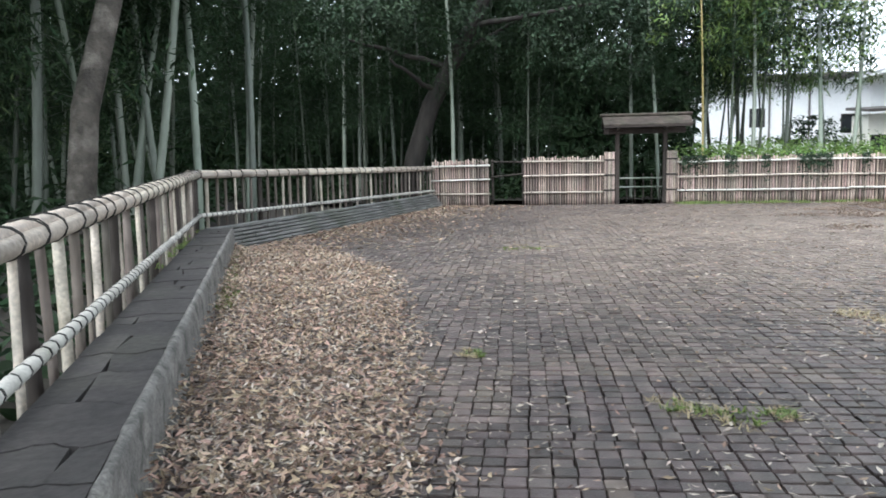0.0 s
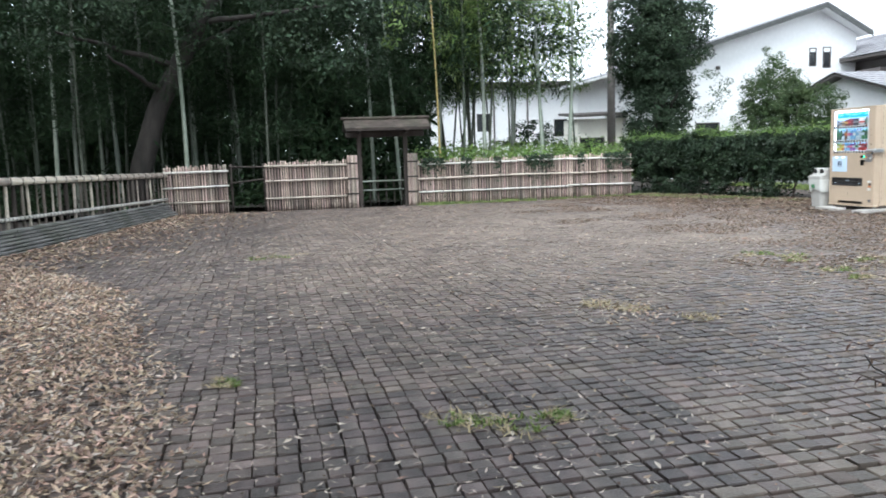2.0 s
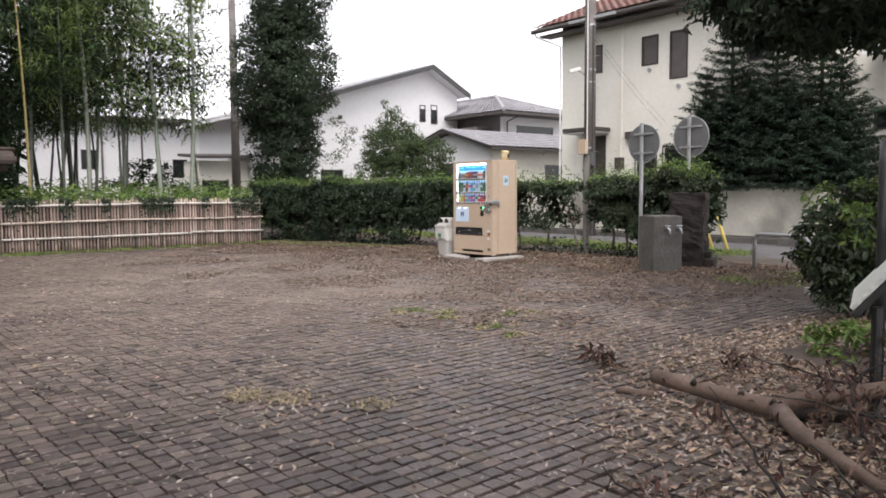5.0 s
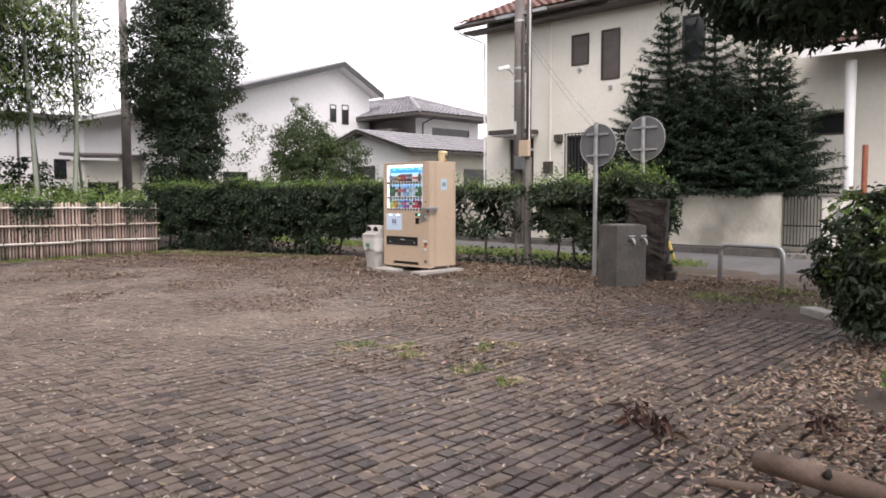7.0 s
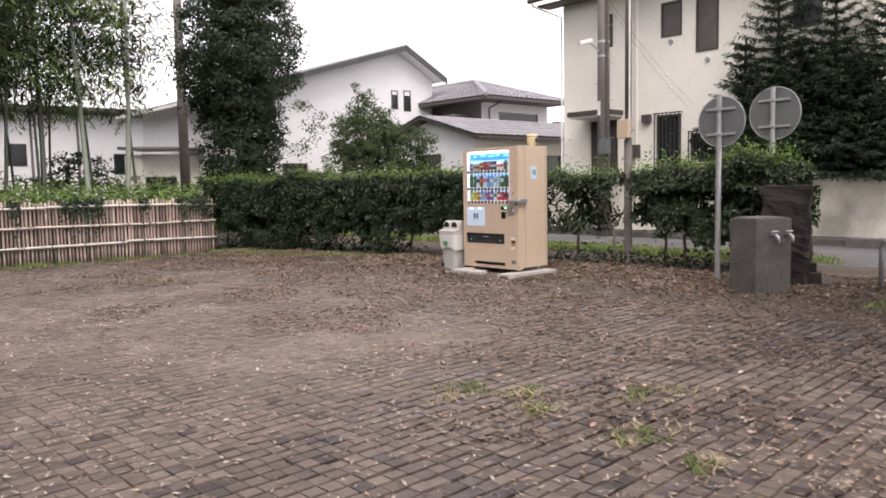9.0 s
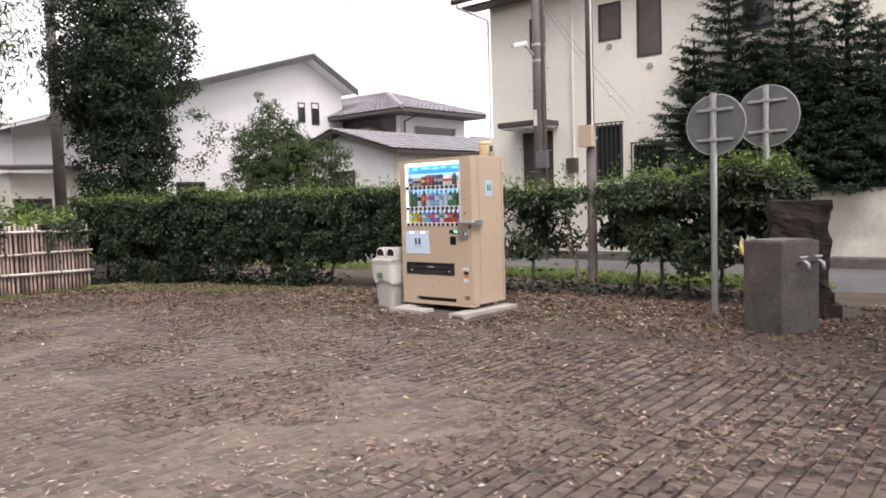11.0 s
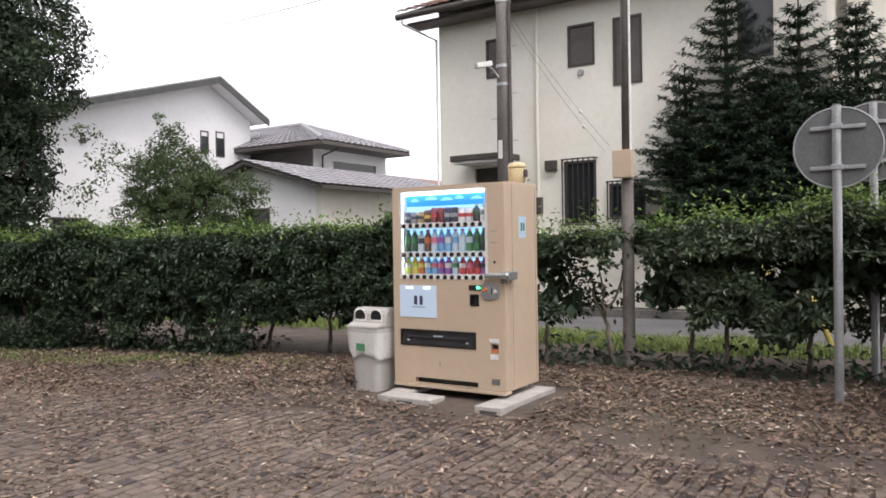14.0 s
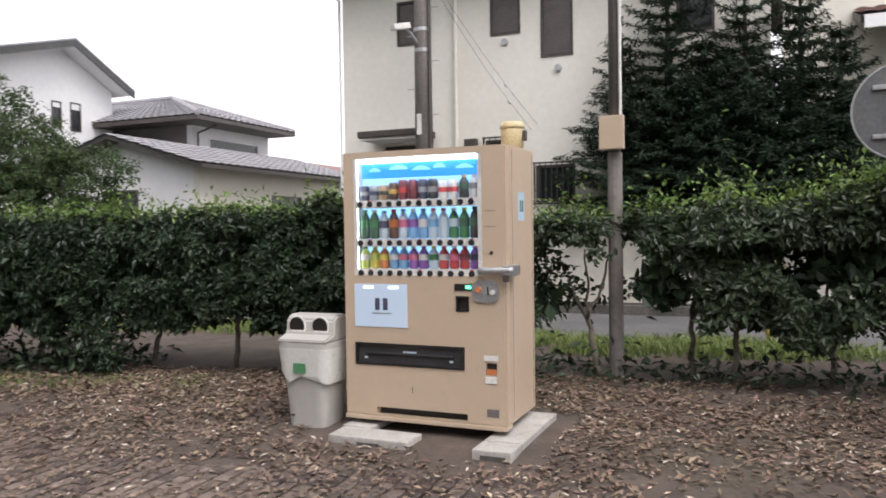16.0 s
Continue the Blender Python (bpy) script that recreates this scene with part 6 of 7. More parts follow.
# Overhead leaf layer added to keep light out of the grove.
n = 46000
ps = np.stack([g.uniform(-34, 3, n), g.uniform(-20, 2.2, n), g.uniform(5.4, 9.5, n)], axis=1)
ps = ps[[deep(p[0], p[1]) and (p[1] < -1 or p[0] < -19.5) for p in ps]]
ob = leaf_cloud("bamboo_canopy", ps, np.tile((0, 0, 1.0), (len(ps), 1)), BAMBOO_SHADED, (0.42, 0.10), None, "", 18, 0.4)
tagged(ob, "closed dark canopy of bamboo leaves over the grove", "foliage", kind="stuff")
n = 9000
ps = np.stack([g.uniform(-26, -18.6, n), g.uniform(0.9, 5.0, n), 3.7 + 4.3 * g.uniform(0, 1, n)], axis=1)
hang = np.array([noise.noise((p[0] * 0.8, p[1] * 0.8, p[2] * 0.5)) for p in ps])
ps = ps[(hang > -0.2) & (ps[:, 2] > 3.6 + 1.2 * np.abs(hang) + 0.35 * np.maximum(ps[:, 1] - 3.6, 0))]
ob = leaf_cloud("overhanging_foliage", ps, np.tile((0.3, 0, 1.0), (len(ps), 1)), BAMBOO_SHADED, (0.26, 0.075), None, "", 38, 0.6)
tagged(ob, "dark foliage hanging over the ground behind the gate", "foliage", kind="stuff")
n = 30000
ps = np.stack([g.uniform(-22.5, -18.4, n), g.uniform(2.6, 7.3, n), 3.3 + 4.8 * g.uniform(0, 1, n)], axis=1)
hang = np.array([noise.noise((p[0] * 0.9, p[1] * 0.9, p[2] * 0.8 + 9)) for p in ps])
ps = ps[(hang > 0.10) & (ps[:, 2] > 3.4 + 0.9 * np.abs(hang) + 0.3 * np.maximum(ps[:, 1] - 5.6, 0))]
# Sprays on the open side get the lit colour, the rest the shaded.
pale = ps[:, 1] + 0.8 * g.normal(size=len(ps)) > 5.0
for lot, mat, text in ((ps[~pale], BAMBOO_SHADED, "bamboo sprays beside the gate, coloured dark as if shaded"), (ps[pale], BAMBOO_LIT, "bamboo sprays over the slat fence, coloured light as if lit")):
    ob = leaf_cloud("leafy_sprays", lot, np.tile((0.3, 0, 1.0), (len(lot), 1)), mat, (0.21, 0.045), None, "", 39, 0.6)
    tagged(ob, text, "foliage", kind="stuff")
# Dark leaves put behind the gate where only deep shade shows.
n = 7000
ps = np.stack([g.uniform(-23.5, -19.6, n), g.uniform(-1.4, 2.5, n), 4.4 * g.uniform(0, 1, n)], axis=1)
ob = leaf_cloud("gate_thicket", ps, np.tile((0.8, 0.1, 0.4), (n, 1)), BAMBOO_SHADED, (0.30, 0.10), None, "", 48, 0.5)
tagged(ob, "added thicket standing in for the dark behind the gate", "foliage", kind="stuff")
# Large dark leaves added at the back to blacken the grove.
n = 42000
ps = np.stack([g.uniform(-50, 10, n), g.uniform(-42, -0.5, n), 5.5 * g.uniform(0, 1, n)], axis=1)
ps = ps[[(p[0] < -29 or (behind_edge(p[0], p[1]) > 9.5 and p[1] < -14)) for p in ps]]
ob = leaf_cloud("far_thicket", ps, np.tile((0.8, 0.4, 0.2), (len(ps), 1)), BAMBOO_SHADED, (0.8, 0.28), None, "", 28, 0.5)
tagged(ob, "added shade-dark thicket closing the back of the grove", "foliage", kind="stuff")
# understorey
# Dense dark leaves behind the fences stand in for the shade there.
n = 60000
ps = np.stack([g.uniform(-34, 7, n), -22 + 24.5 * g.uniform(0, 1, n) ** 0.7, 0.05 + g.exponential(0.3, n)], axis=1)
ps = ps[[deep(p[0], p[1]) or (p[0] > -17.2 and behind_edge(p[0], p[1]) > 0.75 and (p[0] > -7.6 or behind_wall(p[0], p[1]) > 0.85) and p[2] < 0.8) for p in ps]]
ob = leaf_cloud("undergrowth", ps, np.tile((0, 0, 1.0), (len(ps), 1)), BAMBOO_SHADED, (0.26, 0.09), None, "", 9, 0.3)
tagged(ob, "low undergrowth between the culms, dark in place of shade", "undergrowth", kind="stuff")

# Lighter leaf colour used here to offset the grove's shade.
n = 52000
ps = np.stack([g.uniform(-17, 2, n), g.uniform(-14, -6, n), g.uniform(1.4, 6.0, n)], axis=1)
hang = np.array([noise.noise((p[0] * 0.7, p[1] * 0.7, p[2] * 0.9 + 21)) for p in ps])
ps = ps[(hang > 0.22) & np.array([deep(p[0], p[1]) for p in ps])]
ob = leaf_cloud("hanging_bamboo_sprays", ps, np.tile((0.4, 0.5, 0.8), (len(ps), 1)), BUSH_LEAF, (0.17, 0.032), None, "", 58, 0.8)
tagged(ob, "green bamboo sprays hanging among the culms behind the rail fence", "foliage", kind="stuff")

# trees in the grove
tr = thing("tree", (-5.65, -7.55, 0), "leaning tree with pale flaking bark behind the rail fence", "tree")
part("trunk", tube(bmesh.new(), [(-5.5, -7.5, -0.1), (-5.6, -7.5, 0.9), (-5.75, -7.46, 2.0), (-6.2, -7.30, 3.4), (-6.5, -7.1, 5.0), (-6.7, -7.0, 6.5)], [0.21, 0.18, 0.17, 0.155, 0.14, 0.08], 14), BARK_FLAKE, tr, smooth=True)
part("limb", limb((-6.25, -7.55, 4.0), (-7.9, -7.2, 6.2), 0.07, 0.03, seed=3), BARK, tr, smooth=True)
crown("crown", [((-6.8, -8.2, 6.6), (2.4, 2.0, 1.5), 3200), ((-5.2, -8.8, 4.2), (1.0, 0.9, 0.9), 600)], TREE_LEAF, (0.12, 0.055), tr, 21, clump=0.35)
tr = thing("tree", (-19.0, -5.9, 0), "dark leaning broadleaf tree overhanging the fence", "tree")
part("trunk", tube(bmesh.new(), [(-19.0, -5.95, -0.1), (-19.0, -5.7, 1.3), (-19.0, -5.2, 2.8), (-18.9, -4.3, 4.4), (-18.8, -3.6, 5.6), (-18.8, -3.0, 7.2)], [0.33, 0.29, 0.26, 0.23, 0.18, 0.08], 14), BARK_DARK, tr, smooth=True)
for k, (p, q) in enumerate((((-18.95, -4.6, 3.9), (-17.6, -7.2, 4.6)), ((-18.85, -3.9, 5.0), (-17.4, -0.6, 5.2)), ((-18.9, -4.4, 4.2), (-20.5, -2.0, 5.8)), ((-19, -5.0, 3.2), (-17.4, -6.0, 4.0)))):
    part("limb", limb(p, q, 0.09, 0.03, seed=10 + k), BARK_DARK, tr, smooth=True)
crown("crown", [((-17.6, -6.9, 4.9), (1.2, 1.8, 0.9), 1500), ((-18.2, -3.6, 5.6), (1.8, 3.0, 1.5), 3800), ((-17.9, -0.6, 4.6), (1.2, 1.9, 1.4), 2200), ((-20.5, -3, 6.0), (2, 3.5, 1.6), 2500),
                ((-18.0, 0.9, 5.6), (1.0, 1.2, 1.3), 1000)],
      TREE_LEAF, (0.15, 0.07), tr, 22, clump=0.45)
# Lighter leaves on the dark crown: sunlight put into their colour.
crown("sunlit_sprays", [((-17.3, 0.9, 4.7), (0.5, 0.7, 0.8), 160)], BAMBOO_LIT, (0.15, 0.06), tr, 23, clump=0.3)

# dense upright tree at the hedge end
tr = thing("tree", (-20.7, 10.2, 0), "dense upright evergreen tree clad to the ground behind the hedge", "tree")
part("trunk", tube(bmesh.new(), [(-20.7, 10.2, -0.1), (-20.7, 10.2, 3), (-20.65, 10.25, 8.5)], [0.24, 0.2, 0.06], 12), BARK_DARK, tr, smooth=True)
for k in range(9):
    a = k * 2.4
    z = 2.0 + k * 0.7
    part("limb", limb((-20.7, 10.2, z), (-20.7 + 1.2 * math.cos(a), 10.2 + 1.2 * math.sin(a), z + 1.0), 0.06, 0.015, seed=30 + k), BARK_DARK, tr)
crown("crown", [((-20.75, 10.15, 2.7), (1.1, 1.1, 1.7), 17000), ((-20.75, 10.2, 5.2), (1.7, 1.7, 2.2), 38000), ((-20.65, 10.3, 8.0), (1.5, 1.5, 2.0), 20000),
                ((-21.6, 9.7, 4.3), (0.8, 0.8, 1.5), 6000)], TREE_LEAF, (0.085, 0.045), tr, 31, clump=0.26)
crown("inner_foliage", [((-20.75, 10.2, 4.6), (0.9, 0.9, 3.2), 3200), ((-20.65, 10.3, 7.4), (1.0, 1.0, 2.2), 2400)], TREE_LEAF, (0.20, 0.11), tr, 36, clump=0.3)
crown("ivy_sprays", [((-19.5, 11.2, 3.3), (0.6, 0.6, 1.1), 520)], BUSH_LEAF, (0.09, 0.04), tr, 32, clump=0.3)

# round bush in the garden beyond the lane
tr = thing("garden_bush", (-22.2, 15.8, 0), "tall rounded garden bush with olive-green leaves", "bush")
for k in range(4):
    a = k * 1.7
    part("stem", limb((-22.2 + 0.1 * math.cos(a), 15.8 + 0.1 * math.sin(a), -0.05), (-22.2 + 0.7 * math.cos(a), 15.8 + 0.7 * math.sin(a), 2.6), 0.06, 0.02, seed=50 + k), BARK_DARK, tr)
crown("crown", [((-22.3, 15.8, 1.9), (1.8, 1.8, 1.7), 20000), ((-22.55, 15.6, 3.0), (1.15, 1.15, 1.3), 14000), ((-21.2, 16.5, 2.2), (0.9, 0.9, 1.3), 5000)], BUSH_LEAF, (0.085, 0.04), tr, 33, clump=0.22)
crown("young_growth", [((-22.65, 15.55, 4.1), (0.6, 0.6, 0.75), 500), ((-21.5, 15.4, 2.0), (0.9, 0.9, 1.1), 520), ((-22.6, 15.0, 2.8), (0.9, 0.7, 1.2), 420)], BUSH_LEAF, (0.10, 0.042), tr, 34, clump=0.2)

# shrub behind the slat fence and ground cover there
tr = thing("garden_bush", (-24.0, 6.9, 0), "rounded green shrub between bamboo culms", "bush")
part("stem", limb((-24, 6.9, -0.05), (-24, 6.9, 1.5), 0.06, 0.02), BARK_DARK, tr)
crown("crown", [((-24, 6.9, 1.5), (1.3, 1.3, 0.95), 2200)], TREE_LEAF, (0.12, 0.06), tr, 35, clump=0.22)
g = np.random.default_rng(77)
n = 11000
ps = np.stack([-18.1 - g.exponential(1.8, n), g.uniform(1.7, 8.6, n), g.uniform(0.3, 1.25, n) + 0.25 * g.uniform(0, 1, n)], axis=1)
ps[:, 2] += 0.10 * np.minimum(-18.1 - ps[:, 0], 5.0)
ob = leaf_cloud("ground_cover", ps, np.tile((0.3, 0, 1.0), (n, 1)), HEDGE_YOUNG, (0.12, 0.06), None, "", 78, 0.2)
tagged(ob, "bright green ground cover behind the slat fence", "shrub", kind="stuff")
n = 4200
ps = np.stack([FX + 0.03 + g.normal(size=n) * 0.06, g.uniform(1.7, 7.7, n), 1.22 - g.exponential(0.16, n)], axis=1)
c = np.array([noise.noise((p[1] * 1.3, 0, 7)) for p in ps])
ps = ps[c > -0.02]
ob = leaf_cloud("creeper", ps, np.tile((1.0, 0, 0.4), (len(ps), 1)), HEDGE, (0.07, 0.05), None, "", 79, 0.5)
tagged(ob, "dark creeper leaves hanging over the slat fence", "creeper", kind="stuff")

# clipped hedge, denser beside the fence, thin and gappy beside the signs
def hedge_front(x):
    xs = (-18.4, -17.5, -14.8, -12.4, -10.0, -7.8, -5.0)
    ys = (7.9, 8.25, 9.1, 9.75, 10.25, 10.6, 10.75)
    return float(np.interp(x, xs, ys))


def hedge(x0, x1, n, gap, label, low, top, seed, thick, leaf):
    g = np.random.default_rng(seed)
    h = thing("hedge", ((x0 + x1) / 2, hedge_front((x0 + x1) / 2) + 0.5, 0), label, "hedge")
    inv = np.array(h.matrix_basis.translation)
    ps, ns = [], []
    while len(ps) < n:
        x = g.uniform(x0, x1)
        u, w = g.uniform(-1, 1), g.uniform(0, 1)
        edge = g.exponential(0.10)
        t_ = top + 0.20 * noise.noise((x * 1.1, 0, seed)) + 0.11 * noise.noise((x * 4, u * 2, seed))
        lo = (low if x > -10.75 else 0.50 if x > -13.4 else 0.14) + 0.16 * noise.noise((x * 1.5, 2, seed)) + 0.10 * noise.noise((x * 5, 3, seed))
        side = g.random()
        if seed == 3 and noise.noise((x * 3.4, w * 4.5, side + 40)) < -0.22:
            continue
        bulge = 0.15 * noise.noise((x * 1.3, w * 2, seed + 4)) + 0.15 * noise.noise((x * 4.5, w * 6, seed + 6))
        if side < 0.55:
            y, z, nn = -thick / 2 + edge + bulge + 0.16 * max(0, w - 0.8) + 0.22 * max(0, 0.35 - w), lo + (t_ - lo) * w, (0, -1, 0.5)
        elif side < 0.80:
            y, z, nn = u * thick / 2 * 0.92, t_ - edge * 0.7 - 0.10 * u * u, (0, 0, 1)
        else:
            y, z, nn = thick / 2 - edge, lo + (t_ - lo) * w, (0, 1, 0.5)
        if gap and noise.noise((x * 1.7, y * 2.0, z * 2.2 + seed)) + (z - 0.95) * 0.7 < gap:
            continue
        ps.append((x, hedge_front(x) + 0.5 + y, z))
        ns.append(nn)
    ps, ns = np.array(ps), np.array(ns, dtype=float)
    leaf_cloud("foliage", ps - inv, ns, leaf, (0.070, 0.036), h, "", seed, 0.15)
    topk = ps[:, 2] > top - 0.13
    pick = ps[topk][: int(topk.sum() * (0.30 if seed == 5 else 0.34))] + np.array((0, 0, 0.03))
    pick[:, 2] += g.exponential(0.08 if seed > 3 else 0.05, len(pick))
    leaf_cloud("young_growth", pick - inv, np.tile((0, 0, 1.0), (len(pick), 1)), HEDGE_YOUNG, (0.06, 0.028), h, "light green young shoots", seed + 1, -0.3)
    n_ = int(n * 0.22)
    xx = g.uniform(x0, x1, n_)
    inner = np.stack([xx, np.array([hedge_front(v) for v in xx]) + 0.5 + g.uniform(-0.3, 0.3, n_) * thick, g.uniform(low + 0.15, top - 0.15, n_)], axis=1)
    if gap:
        inner = inner[[noise.noise((p[0] * 1.7, 0, p[2] * 2.2 + seed)) + (p[2] - 0.95) * 0.7 > gap + 0.05 for p in inner]]
    leaf_cloud("inner_foliage", inner - inv, np.tile((0, -1.0, 0.3), (len(inner), 1)), HEDGE, (0.16, 0.09), h, "", seed + 2, 0.1)
    x = x0 + 0.25
    k = 0
    while x < x1:
        y = hedge_front(x) + 0.5
        p = (x, y, -0.03)
        q = (x + g.uniform(-0.15, 0.15), y + g.uniform(-0.1, 0.1), 0.55)
        part("stem", limb(p, q, 0.030, 0.022, seed=k), BARK, h)
        for j in range(3):
            part("stem", limb(q, (q[0] + g.uniform(-0.4, 0.4), q[1] + g.uniform(-0.35, 0.35), g.uniform(0.9, 1.35)), 0.018, 0.006, seed=k * 7 + j), BARK, h)
        x += g.uniform(0.55, 0.85)
        k += 1
    return h


hedge(-18.6, -10.75, 66000, -0.45, "dense clipped dark-green hedge beside the slat fence", 0.36, 1.58, 3, 1.15, HEDGE)
hedge(-10.75, -8.2, 8500, 0.20, "thin hedge with gaps and bare stems behind the machine", 0.55, 1.50, 4, 0.85, HEDGE_MID)
hedge(-8.2, -6.15, 19500, -0.10, "leafy hedge with bright young shoots beside the road signs", 0.42, 1.58, 5, 1.0, HEDGE_MID)

# low dark leaves added under the hedge to stand in for its shade
g = np.random.default_rng(90)
n = 5000
xx = g.uniform(-18.4, -6.2, n)
xx = xx[(xx < -13.6) | ((xx > -10.6) & (g.uniform(size=n) < 0.45))]
n = len(xx)
ps = np.stack([xx, np.array([hedge_front(v) for v in xx]) + 0.55 + g.normal(size=n) * 0.32, 0.02 + g.exponential(0.09, n)], axis=1)
ob = leaf_cloud("low_plants", ps, np.tile((0, 0, 1.0), (n, 1)), HEDGE, (0.10, 0.05), None, "", 91, 0.0)
tagged(ob, "dark low leaves put under the hedge as its shade", "plants", kind="stuff")

# firs between garden wall and house
def fir(x, y, height, rx, ry, seed, label):
    g = np.random.default_rng(seed)
    f = thing("fir_tree", (x, y, 0), label, "fir tree", "firs before the house")
    part("trunk", tube(bmesh.new(), [(0, 0, -0.1), (0.02, 0, height * 0.5), (0, 0, height)], [0.11, 0.075, 0.012], 9), BARK_DARK, f, local=True, smooth=True)
    bm = bmesh.new()
    ps, ns = [], []
    z = 1.5
    while z < height - 0.05:
        up = (z - 1.5) / (height - 1.5)
        reach = (1 - up) ** 0.85 * 1.12 + 0.06
        turn_ = g.uniform(0, math.tau)
        count = 9 if up < 0.5 else 6
        for k in range(count):
            a = turn_ + math.tau * k / count + g.normal() * 0.18
            r = reach * g.uniform(0.5, 1.38)
            out = np.array((math.cos(a) * rx * r, math.sin(a) * ry * r, 0.0))
            ln = float(np.linalg.norm(out))
            side = np.array((-math.sin(a), math.cos(a), 0.0))
            sag = g.uniform(-0.16, 0.02) * (1 - up) + 0.28 * up
            tube(bm, [(0, 0, z), (out[0] * 0.5, out[1] * 0.5, z + sag * 0.35 * ln), (out[0], out[1], z + sag * ln + 0.06)], [0.014, 0.009, 0.003], 4)
            n_ = int(30 + 150 * ln)
            t = g.uniform(0.08, 1.04, n_)
            w = g.uniform(-1, 1, n_) * 0.30 * ln * np.minimum(1.0, 1.35 * (1.06 - t)) * (0.4 + 0.6 * np.abs(np.sin(t * 9 * max(ln, 0.4))))
            pp = out * t[:, None] + side * w[:, None]
            pp[:, 2] = z + sag * ln * t ** 1.3 + 0.06 * t ** 3 - 0.25 * np.abs(w) + g.normal(size=n_) * 0.018
            ps.append(pp)
            ns.append(np.tile((0, 0, 1.6), (n_, 1)) + 0.3 * out / max(ln, 0.1))
        z += (0.17 if up < 0.5 else 0.20) * g.uniform(0.85, 1.15)
    tagged(part("branch", bm, BARK_DARK, f, local=True), kind="stuff")
    leaf_cloud("needles", np.concatenate(ps), np.concatenate(ns), FIR, (0.105, 0.026), f, "", seed, 0.15)


for k, (x, y, h, rx, ry) in enumerate(((-9.15, 16.75, 5.75, 1.45, 0.95), (-8.0, 16.8, 5.4, 1.5, 0.9), (-7.2, 17.4, 5.3, 1.3, 1.1), (-6.65, 17.2, 4.5, 1.2, 1.0), (-9.85, 16.7, 4.4, 1.0, 0.75), (-8.6, 16.65, 4.3, 1.3, 0.85), (-6.5, 16.85, 3.4, 1.0, 0.8), (-7.6, 16.6, 3.8, 1.3, 0.85))):
    fir(x, y, h, rx, ry, 200 + k, "dark green fir tree rising over the garden wall")

# tree overhanging the entrance, and shrubs at its foot
tr = thing("tree", (0.9, 7.4, 0), "dark broadleaf tree hanging low over the entrance", "tree")
part("trunk", tube(bmesh.new(), [(0.9, 7.4, -0.1), (0.85, 7.4, 1.8), (0.5, 7.45, 3.6), (0.2, 7.5, 5.5)], [0.2, 0.17, 0.14, 0.05], 12), BARK_DARK, tr, smooth=True)
for k, q in enumerate(((-3.6, 8.4, 3.8), (-2.2, 7.6, 3.5), (-0.6, 9.2, 4.0), (-1.0, 6.2, 3.9), (1.6, 6.0, 4.2))):
    part("limb", limb((0.65, 7.4, 2.9), q, 0.09, 0.02, seed=70 + k), BARK_DARK, tr, smooth=True)
crown("crown", [((-3.5, 8.5, 3.85), (1.1, 1.0, 0.7), 7000), ((-1.75, 7.3, 3.75), (1.35, 1.4, 0.95), 9000), ((-0.6, 8.9, 3.9), (1.7, 1.3, 1.0), 6000), ((-0.6, 6.2, 3.8), (1.6, 1.2, 0.95), 7000), ((0.6, 7.6, 4.6), (2.2, 2.2, 1.2), 4000), ((-1.2, 7.6, 4.8), (2.0, 2.0, 0.9), 4000), ((-2.9, 8.3, 3.85), (1.1, 1.0, 0.85), 5500)], TREE_LEAF, (0.13, 0.06), tr, 71, clump=0.3)
# Unseen tree, added behind the start so its crown shades the near paving.
tr = thing("tree", (5.2, 2.6, 0), "unseen tree added to shade the start of the path", "tree")
part("trunk", tube(bmesh.new(), [(5.2, 2.6, -0.1), (5.1, 2.5, 2.2), (4.7, 2.2, 4.4), (4.2, 1.8, 6.5)], [0.26, 0.21, 0.17, 0.06], 12), BARK_DARK, tr, smooth=True)
for k, q in enumerate(((1.6, 0.2, 6.2), (3.2, -2.2, 6.6), (2.2, 3.6, 6.0), (6.0, -0.6, 6.8))):
    part("limb", limb((4.8, 2.3, 4.0), q, 0.11, 0.02, seed=170 + k), BARK_DARK, tr, smooth=True)
crown("crown", [((1.5, 0.6, 6.6), (2.9, 2.6, 0.9), 5000), ((3.6, -2.0, 6.9), (2.8, 2.6, 0.9), 9500), ((4.9, -3.9, 6.9), (2.5, 2.3, 0.8), 14000), ((2.8, -4.3, 6.6), (2.2, 1.6, 0.8), 6000), ((4.6, 2.4, 7.2), (2.8, 2.8, 1.2), 5000), ((0.7, -4.2, 6.8), (2.4, 1.6, 0.8), 8000)], TREE_LEAF, (0.15, 0.08), tr, 171, clump=0.4)
sb = thing("shrub", (-1.75, 6.95, 0), "leafy green shrub with a few reddish leaves", "shrub")
for k in range(5):
    a = k * 1.3
    part("stem", limb((-1.75, 6.95, -0.03), (-1.75 + 0.4 * math.cos(a), 6.95 + 0.4 * math.sin(a), 1.0), 0.015, 0.006, seed=80 + k), BARK, sb)
crown("foliage", [((-1.80, 7.05, 0.78), (0.68, 0.66, 0.62), 6000), ((-1.7, 7.0, 0.36), (0.64, 0.62, 0.36), 2600)], HEDGE_MID, (0.085, 0.04), sb, 72, clump=0.14)
crown("young_growth", [((-1.82, 7.0, 0.95), (0.66, 0.62, 0.5), 1700)], HEDGE_YOUNG, (0.08, 0.035), sb, 73, clump=0.12)
crown("reddish_leaves", [((-1.25, 6.75, 0.72), (0.3, 0.3, 0.25), 90)], DEADLEAF, (0.07, 0.04), sb, 74, clump=0.1)
sb = thing("shrub", (-0.95, 4.75, 0), "low yellow-green plant at the foot of the stand", "shrub")
